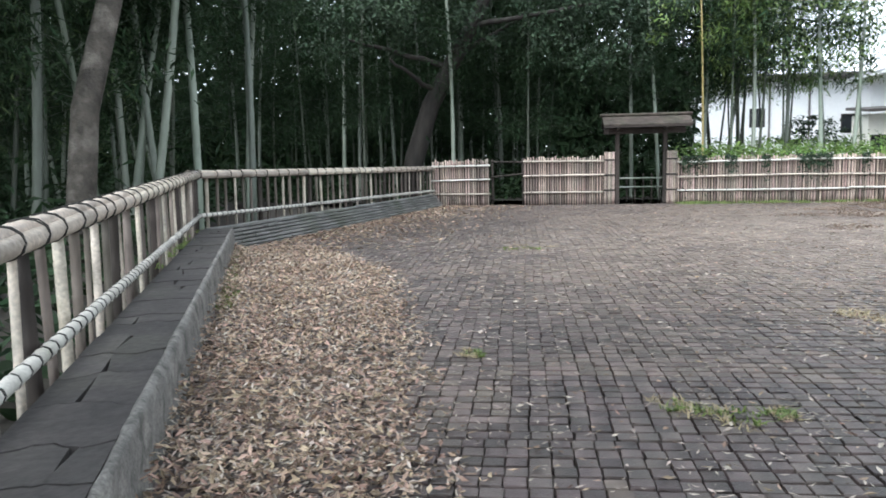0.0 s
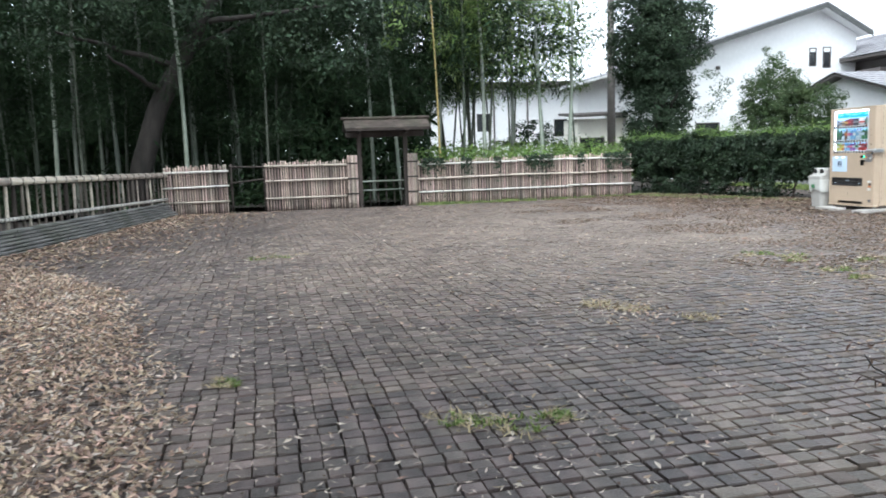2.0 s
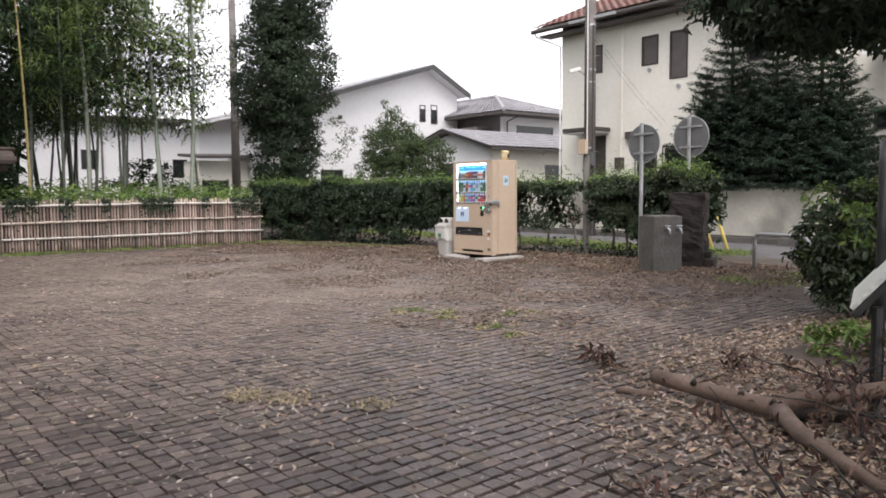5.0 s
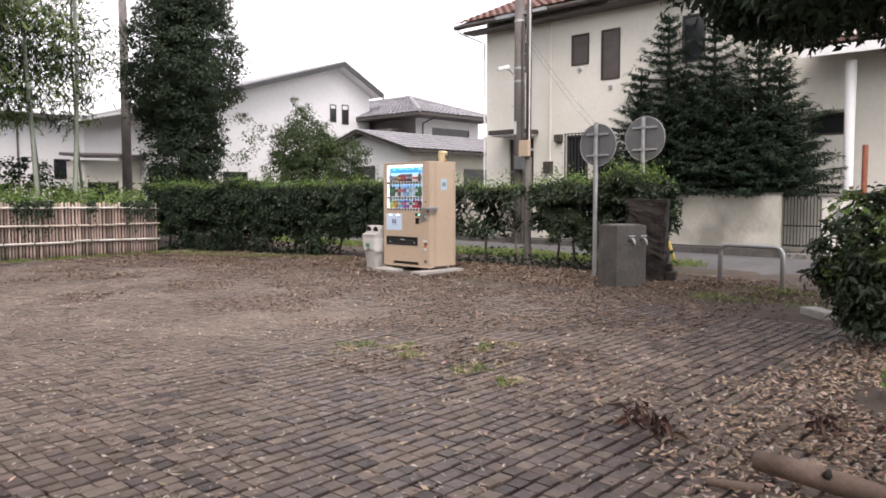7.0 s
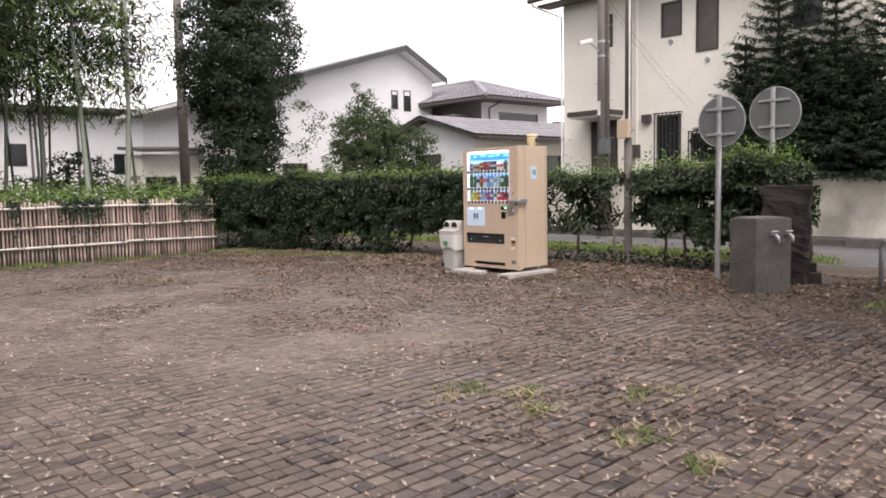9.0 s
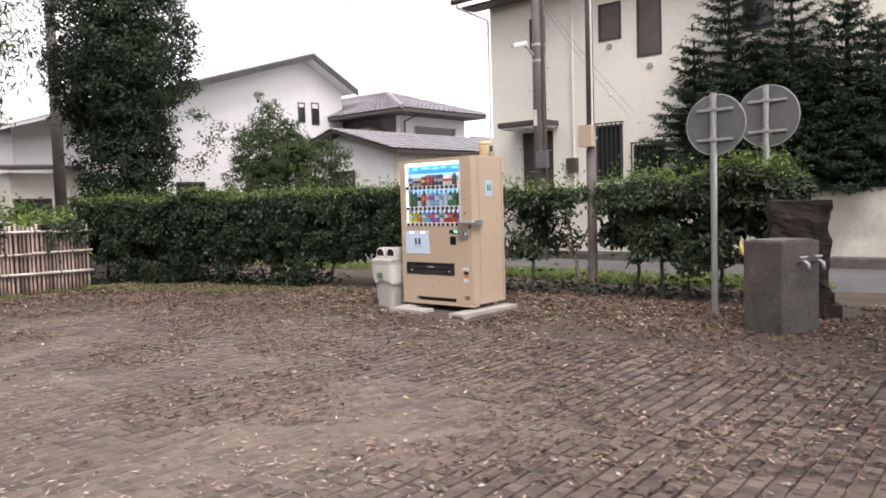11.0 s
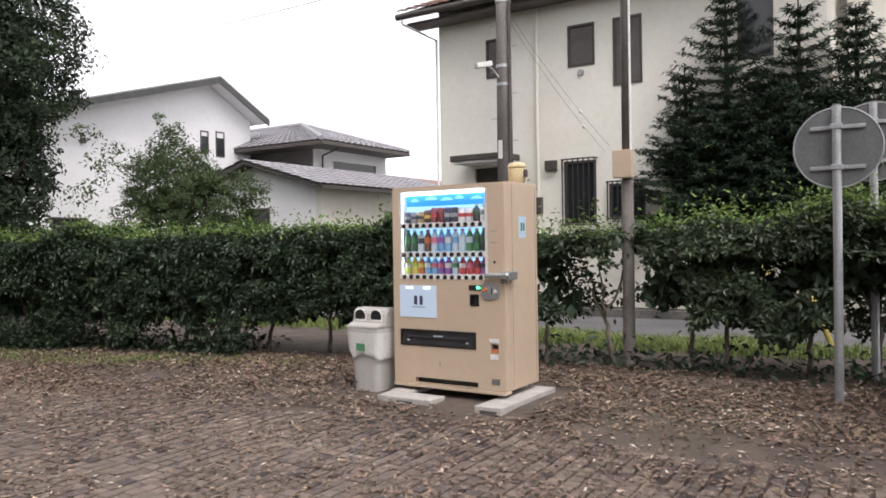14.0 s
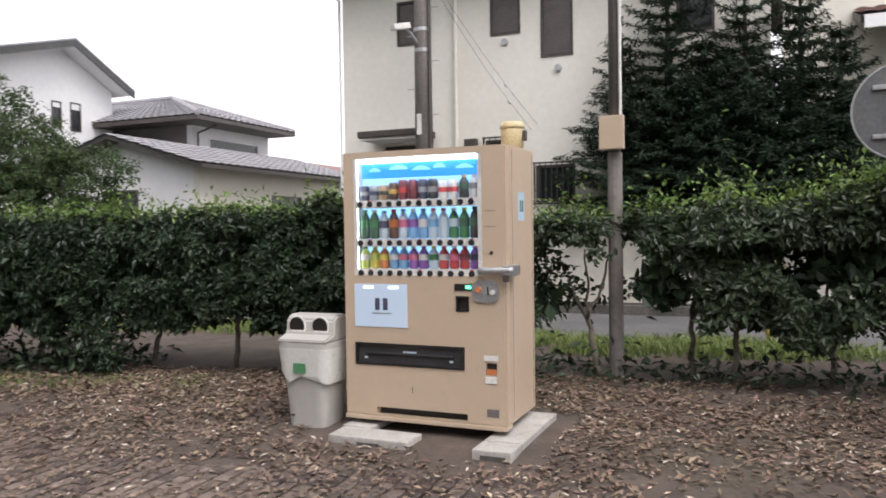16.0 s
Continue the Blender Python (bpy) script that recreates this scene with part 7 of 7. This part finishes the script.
crown("foliage", [((-0.95, 4.75, 0.14), (0.32, 0.35, 0.16), 420)], HEDGE_YOUNG, (0.09, 0.04), sb, 75, clump=0.1)

# fallen branch with wilted twigs
lg = thing("fallen_branch", (-0.6, 2.9, 0), "forked broken branch with peeling brown bark on the paving", "branch")
part("main_stem", tube(bmesh.new(), [(-1.36, 2.90, 0.115), (-1.1, 2.90, 0.105), (-0.85, 2.89, 0.09), (-0.62, 2.88, 0.085), (-0.48, 2.89, 0.09)], [0.046, 0.053, 0.050, 0.054, 0.060], 12), BARK_PALE, lg, smooth=True)
part("side_stem", tube(bmesh.new(), [(-0.52, 2.88, 0.09), (-0.38, 2.74, 0.075), (-0.22, 2.58, 0.065), (0.0, 2.44, 0.05), (0.3, 2.2, 0.05)], [0.056, 0.048, 0.043, 0.036, 0.026], 12), BARK_PALE, lg, smooth=True)
part("side_stem", tube(bmesh.new(), [(-0.52, 2.90, 0.10), (-0.33, 3.06, 0.16), (-0.1, 3.25, 0.22), (0.3, 3.45, 0.26), (0.8, 3.6, 0.3)], [0.060, 0.048, 0.044, 0.036, 0.02], 12), BARK_PALE, lg, smooth=True)
part("side_stem", tube(bmesh.new(), [(-0.5, 2.92, 0.06), (-0.1, 3.05, 0.09), (0.4, 3.1, 0.08)], [0.04, 0.03, 0.02], 10), BARK_DARK, lg, smooth=True)
part("stub", tube(bmesh.new(), [(-1.28, 2.78, 0.03), (-1.5, 2.7, 0.03)], [0.026, 0.02], 8), BARK_PALE, lg, smooth=True)
for x, y, z in ((-1.04, 2.86, 0.16), (-0.74, 2.87, 0.14), (-0.52, 2.84, 0.15)):
    part("knot", tube(bmesh.new(), [(x, y, z - 0.03), (x + 0.01, y - 0.01, z + 0.002)], [0.024, 0.010], 7), BARK_DARK, lg, smooth=True)
gt_ = random.Random(5)
allp = []
for k in range(74):
    p = V((gt_.uniform(0.1, 1.4), gt_.uniform(1.0, 2.4), gt_.uniform(0.02, 0.1))) if k < 27 else V((gt_.uniform(-0.4, 0.9), gt_.uniform(2.6, 4.1), gt_.uniform(0.03, 0.22)))
    q = p + V((gt_.uniform(-0.6, 0.35), gt_.uniform(-0.45, 0.45), gt_.uniform(0.05, 0.34)))
    part("twig", limb(p, q, 0.009, 0.003, 0.2, seed=k), BARK_DARK, lg)
    for j in range(26):
        t = gt_.uniform(0.2, 1.1)
        allp.append(p.lerp(q, t) + V((gt_.gauss(0, 0.07), gt_.gauss(0, 0.07), gt_.gauss(0, 0.05))))
inv = V(lg.matrix_basis.translation)
pts = np.array([tuple(p - inv) for p in allp])
leaf_cloud("wilted_leaves", pts, np.tile((0, 0, 0.6), (len(pts), 1)), DARKLEAF, (0.060, 0.024), lg, "wilted dark red-brown leaves", 82, 0.9, 0.5)
for k, (x, y) in enumerate(((-2.26, 3.29), (-2.05, 3.2), (-1.4, 3.9))):
    sp_ = thing("wilted_sprig", (x, y, 0), "small wilted brown sprig on the paving", "sprig", "wilted sprigs")
    part("stem", limb((x, y, 0.0), (x + 0.1, y + 0.05, 0.13), 0.006, 0.003, seed=k), BARK_DARK, sp_)
    gg = np.random.default_rng(300 + k)
    pp = gg.normal(size=(26, 3)) * (0.06, 0.06, 0.03) + (0.04, 0.02, 0.09)
    leaf_cloud("leaves", pp, np.tile((0, 0, 0.5), (26, 1)), DARKLEAF, (0.10, 0.035), sp_, "", 310 + k, 0.8, 0.5)

# ---- weeds, litter and fallen leaves ----
def blades(name, spots_, n, height, material, label, category, seed, width=0.008, lean=0.5):
    """Grass blades round the given places (x, y, radius, z)."""
    g = np.random.default_rng(seed)
    s = np.array(spots_, dtype=float)
    pick = g.integers(0, len(s), n)
    a = g.uniform(0, math.tau, n)
    r = np.sqrt(g.uniform(0, 1, n)) * s[pick, 2]
    base = np.stack([s[pick, 0] + r * np.cos(a), s[pick, 1] + r * np.sin(a), s[pick, 3]], axis=1)
    h = height * g.uniform(0.4, 1.25, n)
    d = g.normal(size=(n, 2)) * lean
    yaw = g.uniform(0, math.tau, n)
    side = np.stack([np.cos(yaw), np.sin(yaw), np.zeros(n)], axis=1) * width
    mid = base + np.stack([d[:, 0] * h * 0.35, d[:, 1] * h * 0.35, h * 0.65], axis=1)
    tip = base + np.stack([d[:, 0] * h, d[:, 1] * h, h * 0.95], axis=1)
    verts = np.stack([base - side, base + side, mid + side * 0.7, tip, mid - side * 0.7], axis=1).reshape(-1, 3)
    i = np.arange(n)[:, None] * 5
    faces = [tuple(q) for q in (i + [0, 1, 2, 4])] + [tuple(q) for q in (i + [4, 2, 3])]
    ob = pydata(name, verts.tolist(), [tuple(int(v) for v in f) for f in faces], material)
    return tagged(ob, label, category, kind="stuff")


gw = random.Random(3)
blades("verge_grass", [(gw.uniform(-20, -6.5), gw.uniform(12.3, 13.3), 0.35, 0.03) for k in range(160)], 17000, 0.11, GRASS, "bright green grass on the verge behind the hedge", "grass", 1)
PATCHES = [(-0.55, -0.84, 0.12), (-0.45, -0.62, 0.13), (-0.50, -0.42, 0.07), (-1.55, -2.05, 0.07), (-7.47, -2.0, 0.28), 
           (-5.25, 3.72, 0.2), (-4.9, 3.95, 0.16), (-4.25, 4.5, 0.24), (-3.86, 3.73, 0.17), (-4.55, 3.75, 0.14), (-3.4, 3.6, 0.12),]
weeds = []
for x, y, r in PATCHES:
    for k in range(9):
        a = gw.uniform(0, math.tau)
        q = r * gw.random() ** 0.5
        weeds.append((x + q * math.cos(a), y + q * math.sin(a), r * 0.28, 0.0))
blades("paving_weeds", weeds, 1150, 0.03, GRASS, "small green weeds growing between paving setts", "weeds", 2, 0.006, 1.0)
blades("dry_weeds", [(x + gw.gauss(0, r * 0.7), y + gw.gauss(0, r * 0.7), r * 0.5, 0.0) for x, y, r in PATCHES for k in range(4)] + [(-2.9, 0.87, 0.18, 0.0), (-2.75, 1.0, 0.15, 0.0), (-2.3, 1.35, 0.14, 0.0), (-3.05, 0.8, 0.14, 0.0)] * 6,
       1250, 0.030, STRAW, "dry straw-coloured weeds on the paving", "weeds", 3, 0.005, 1.8)
foot = [(FX + gw.uniform(0.1, 0.55), gw.uniform(1.6, 7.9), 0.2, 0.0) for k in range(50)] + [(gw.uniform(-17.4, -12.5), 0, 0.3, 0.0) for k in range(60)]
foot = [(x, y if y else hedge_front(x) - gw.uniform(0.0, 0.7), r, z) for x, y, r, z in foot]
blades("fence_foot_grass", foot, 5200, 0.07, GRASS, "short grass at the foot of fence and hedge", "grass", 4, 0.007, 0.8)
blades("edge_grass", [(*edge_at(gw.uniform(4.5, 9.4), gw.uniform(-0.12, 0.0)).xy, 0.08, 0.0) for k in range(30)] + [(*edge_at(gw.uniform(5, 9.4), gw.uniform(0.47, 0.62)).xy, 0.07, 0.30) for k in range(9)],
       1000, 0.06, GRASS, "tufts of grass along the raised edge", "grass", 5)
blades("entrance_grass", [(gw.uniform(-4.6, -2.4), gw.uniform(8.6, 10.2), 0.25, 0.03) for k in range(40)], 1300, 0.04, GRASS, "thin grass beside the hoop barrier", "grass", 6, 0.006, 1.0)


def litter(name, places, material, label, seed, size=(0.075, 0.032), tilt=0.5):
    """Fallen leaves, curled, each an island. places: n x 3."""
    g = np.random.default_rng(seed)
    n = len(places)
    yaw = g.uniform(0, math.tau, n)
    a = np.stack([np.cos(yaw), np.sin(yaw), g.normal(size=n) * tilt * 0.45], axis=1)
    a /= np.linalg.norm(a, axis=1)[:, None]
    b = np.stack([-np.sin(yaw), np.cos(yaw), g.normal(size=n) * tilt * 0.6], axis=1)
    b /= np.linalg.norm(b, axis=1)[:, None]
    up = np.cross(a, b)
    s = g.uniform(0.55, 1.35, n)[:, None]
    ln, wd = size[0] * s, size[1] * s * g.uniform(0.6, 1.3, n)[:, None]
    curl = g.uniform(0.0, 0.35, n)[:, None]
    p0 = places - a * ln / 2 + up * ln * curl * 0.5
    p3 = places + a * ln / 2 + up * ln * curl * 0.6
    l, r = places + b * wd / 2 + up * wd * 0.3, places - b * wd / 2 + up * wd * 0.3
    verts = np.stack([p0, r, p3, l, places], axis=1).reshape(-1, 3)
    verts[:, 2] = np.maximum(verts[:, 2], 0.002)
    i = np.arange(n)[:, None] * 5
    f = np.concatenate([i + [0, 1, 4], i + [1, 2, 4], i + [2, 3, 4], i + [3, 0, 4]], axis=0)
    ob = pydata(name, verts.tolist(), f.tolist(), material)
    return tagged(ob, label, "leaves", kind="stuff")


def leaf_line(s):
    """How far the thick drift of leaves reaches out from the raised edge."""
    return float(np.interp(s, (-2.5, 0.6, 2.6, 6.2, 9.4), (0.9, 1.05, 1.35, 1.75, 1.2))) + 0.12 * noise.noise((s * 2.2, 0, 4)) + 0.06 * noise.noise((s * 7, 1, 4))


g = np.random.default_rng(12)
pile = []
while len(pile) < 30000:
    s = g.uniform(-2.8, 9.4)
    w = leaf_line(s)
    o = g.uniform(0, 1) * w * 1.20
    if g.uniform() < min(1.0, (w * 1.20 - o) / 0.38) ** 1.5:
        p = edge_at(s, -o)
        pile.append((p.x, p.y, 0.004 + g.uniform(0, 0.045) * max(0, min(1, (w * 1.1 - o) / 0.3)) + g.uniform(0, 0.15) * math.exp(-o / 0.09)))
pile = np.array(pile)
split = g.uniform(size=len(pile)) < 0.78
litter("leaf_drift", pile[split], DEADLEAF, "thick drift of tan and brown dead leaves along the edge", 1, (0.050, 0.018), 1.0)
litter("leaf_drift_pale", pile[~split], PALELEAF, "pale bleached leaves in the drift along the edge", 2, (0.045, 0.015), 1.0)
# drift along the layered wall
pts = []
while len(pts) < 4600:
    q = g.uniform(0.0, 1.0)
    p = W0.lerp(W1, q)
    o = g.exponential(0.8)
    if o < 2.8:
        pts.append((p.x + g.normal() * 0.05, p.y + o, 0.004 + g.uniform(0, 0.02)))
litter("leaf_scatter_wall", np.array(pts), DEADLEAF, "scattered dead leaves before the layered wall", 3)
# drift by the fallen branch and the shrub bed
pts = []
while len(pts) < 40000:
    x, y = g.uniform(-3.0, 2.6), g.uniform(0.9, 7.6)
    lim = np.interp(y, (0.9, 1.6, 3.2, 5.3, 7.6), (0.2, -0.8, -2.0, -2.5, -2.4)) + 0.45 * noise.noise((x * 1.5, y * 1.5, 6))
    if x > lim and g.uniform() < 0.25 + 0.75 * min(1, (x - lim) / 1.0):
        pts.append((x, y, 0.004 + g.uniform(0, 0.02) + max(0, 0.04 if (y > 4.8 and x > -1.2) else 0)))
for x, y, r, k in ((-2.6, 3.8, 0.32, 240), (-3.3, 3.9, 0.4, 160), (-2.6, 1.0, 0.25, 150), (-2.9, 4.6, 0.4, 200), (-3.9, 4.1, 0.5, 160)):
    pts += [(x + g.normal() * r, y + g.normal() * r, 0.006 + g.uniform(0, 0.012)) for i in range(k)]
pts = np.array(pts)
split = g.uniform(size=len(pts)) < 0.72
litter("leaf_drift_branch", pts[split], DEADLEAF, "brown dead leaves around the fallen branch", 4, (0.046, 0.018), 0.8)
litter("leaf_drift_branch_pale", pts[~split], PALELEAF, "pale dead leaves around the fallen branch", 5, (0.042, 0.016), 0.7)
# litter along hedge and machine
pts = []
while len(pts) < 25000:
    x = g.uniform(-17.2, -3.0)
    front = hedge_front(x)
    y = front + 0.5 - abs(g.normal()) * 1.45
    if y > 5.5 and not (-10.6 < x < -8.9 and 8.3 < y < 9.4):
        if noise.noise((x * 0.9, y * 0.9, 2)) + 0.7 * noise.noise((x * 2.6, y * 2.6, 17)) > -0.10 + 0.3 * g.uniform(-1, 1):
            pts.append((x, y, 0.008 + g.uniform(0, 0.012) + max(0.0, strip_level(x, y))))
pts = np.array(pts)
split = g.uniform(size=len(pts)) < 0.88
litter("hedge_litter", pts[split], BROWNLEAF, "brown leaf litter along the foot of the hedge", 6, (0.050, 0.019))
litter("hedge_litter_pale", pts[~split], PALELEAF, "pale leaf litter along the foot of the hedge", 7, (0.046, 0.018))
clumps = []
while len(clumps) < 5200:
    x = g.uniform(-17.0, -4.5)
    c = (x, hedge_front(x) - g.uniform(0.0, 2.3))
    r = g.uniform(0.10, 0.32)
    for i in range(int(260 * r)):
        px, py = c[0] + g.normal() * r * 1.4, c[1] + g.normal() * r * 0.7
        if not (-10.9 < px < -8.9 and 8.15 < py < 9.5):
            clumps.append((px, py, 0.010 + g.uniform(0, 0.02) + max(0.0, strip_level(px, py))))
litter("leaf_clumps", np.array(clumps), BROWNLEAF, "heaps of ochre dead leaves before the hedge", 26, (0.062, 0.024), 0.8)
# loose leaves all over the paving
n = 14500
pts = np.stack([g.uniform(-17.3, 3.6, n), g.uniform(-6.0, 8.4, n), np.full(n, 0.007)], axis=1)
pts = pts[[behind_edge(p[0], p[1]) < -0.05 and (p[0] > -7 or behind_wall(p[0], p[1]) < 0) and noise.noise((p[0] * 0.7, p[1] * 0.7, 8)) > -0.35 for p in pts]]
k = g.uniform(size=len(pts))
litter("loose_leaves", pts[k < 0.42], DEADLEAF, "loose brown leaves scattered on the paving", 8, (0.048, 0.018), 0.5)
litter("loose_pale_leaves", pts[k >= 0.42], PALELEAF, "loose pale leaves scattered on the paving", 9, (0.040, 0.016), 0.5)

n = 9000
pts = np.stack([g.uniform(-17.3, 3.6, n), g.uniform(-5.0, 8.6, n), np.full(n, 0.005)], axis=1)
pts = pts[[behind_edge(p[0], p[1]) < -0.05 and (p[0] > -7 or behind_wall(p[0], p[1]) < 0) and g.uniform() < 0.35 + 0.1 * max(p[1], 0) for p in pts]]
litter("leaf_crumbs", pts, BROWNLEAF, "small brown leaf crumbs on the paving", 19, (0.035, 0.018), 0.3)

n = 38000
pts = np.stack([g.uniform(-17.2, -3.4, n), 10.1 - 7.2 * g.uniform(0, 1, n) ** 1.1, np.full(n, 0.006)], axis=1)
pts = pts[[p[1] < hedge_front(p[0]) + 0.3 for p in pts]]
pts = pts[[noise.noise((p[0] * 0.8, p[1] * 0.8, 41)) > -0.3 + 0.25 * max(0, 6 - p[1]) and not (-10.6 < p[0] < -8.9 and p[1] > 8.1) for p in pts]]
pts[:, 2] += np.maximum(0.0, np.array([strip_level(p[0], p[1]) for p in pts]))
litter("brown_crumbs", pts, CRUMB, "brown crumbled leaves and soil over the worn paving", 49, (0.045, 0.022), 0.5)
n = 19000
pts = np.stack([g.uniform(-11.0, 3.4, n), g.uniform(-5.0, 4.2, n), np.full(n, 0.006)], axis=1)
pts = pts[[behind_edge(p[0], p[1]) < -0.1 and (p[0] > -7 or behind_wall(p[0], p[1]) < -0.1) and noise.noise((p[0] * 1.2, p[1] * 1.2, 31)) > -0.15 for p in pts]]
litter("leaf_fragments", pts, PALELEAF, "small pale leaf fragments and stalks on the paving", 29, (0.04, 0.009), 0.3)

# ---- paving setts, last ----
paving = thing("paving", (-6, 1, 0), "dark grey-brown granite sett paving with earthy joints", "paving", kind="structure")
STEP, STEPV, SKEW = 0.104, 0.099, radians(2.5)
CS, SN = math.cos(SKEW), math.sin(SKEW)


def sett(g, hx, hy):
    """Twelve corners of a sett about its middle: sides below, a rounded shoulder, a worn uneven top."""
    out = []
    for shrink, z, wob in ((1.0, -0.045, 0.001), (0.99, -0.004, 0.0015), (0.94, 0.0, 0.0018)):
        for sx, sy in ((-1, -1), (1, -1), (1, 1), (-1, 1)):
            u, v = sx * hx * shrink + g.normal() * wob, sy * hy * shrink + g.normal() * wob
            out.append((u * CS - v * SN, u * SN + v * CS, z + g.normal() * wob * 0.45))
    return out


FACES = [(8, 9, 10, 11)] + [(4 + k, 4 + (k + 1) % 4, 8 + (k + 1) % 4, 8 + k) for k in range(4)] + [(k, (k + 1) % 4, 4 + (k + 1) % 4, 4 + k) for k in range(4)]
g = np.random.default_rng(21)
forms = [np.array(sett(g, 0.0415 + g.uniform(-0.0035, 0.002), 0.0468 + g.uniform(-0.002, 0.0014))) for k in range(48)]
shapes = []
for k in range(8):
    me = bpy.data.meshes.new("sett")
    me.from_pydata(forms[k].tolist(), [], FACES)
    me.materials.append(SETT1)
    shapes.append(me)
chunks, dusty_lit = [], []
singles = []
for i in range(-180, 65):
    shift = g.normal() * 0.004
    for j in range(-105, 105):
        u, v = i * STEP, j * STEPV + shift
        u += 0.030 * noise.noise((u * 0.30, v * 0.45, 0)) + 0.005 * noise.noise((u * 1.7, v * 1.7, 5)) + g.normal() * 0.0018
        v += 0.030 * noise.noise((u * 0.45, v * 0.30, 9)) + 0.005 * noise.noise((u * 1.7, v * 1.7, 7)) + g.normal() * 0.0018
        xx, yy = u * CS - v * SN, u * SN + v * CS
        if not (-17.4 < xx < 5.2 and -9.0 < yy < 8.7):
            continue
        if behind_edge(xx, yy) > 0.02 or (xx < -7.2 and behind_wall(xx, yy) > 0.05):
            continue
        if yy > 8.3 + 0.4 * noise.noise((xx * 0.8, 3, 3)):
            continue
        z = 0.003 * noise.noise((xx * 3, yy * 3, 2)) + 0.005 * noise.noise((xx * 0.5, yy * 0.5, 6)) + g.normal() * 0.0022 - 0.006
        if -1.15 < xx < 0.35 and -1.75 < yy < 0.2 and len(singles) < 300:
            singles.append((xx, yy, z))
            continue
        # Setts in the open middle get the lighter colour: dust plus skylight.
        d = math.hypot((xx + 9.6) / 7.6, (yy - 3.2) / 5.2) + 0.35 * noise.noise((xx * 0.5, yy * 0.5, 12)) + 0.25 * g.normal()
        (dusty_lit if d < 0.95 else chunks).append(forms[int(g.integers(48))] + (xx, yy, z))
base = V(paving.matrix_basis.translation)
for name, lot, mat in (("joined_setts", chunks, SETT), ("dusty_setts", dusty_lit, SETT_DUSTY_LIT)):
    verts = np.concatenate(lot) - np.array(base)
    faces = (np.arange(len(lot))[:, None, None] * 12 + np.array(FACES)[None]).reshape(-1, 4)
    tagged(pydata(name, verts.tolist(), faces.tolist(), mat, paving), kind="stuff")
for i, (xx, yy, z) in enumerate(singles):
    ob = new("sett", shapes[i % 8])
    ob.parent = paving
    ob.matrix_basis = Matrix.Translation(V((xx, yy, z)) - base) @ Matrix.Rotation(math.pi * (i % 2), 4, "Z")
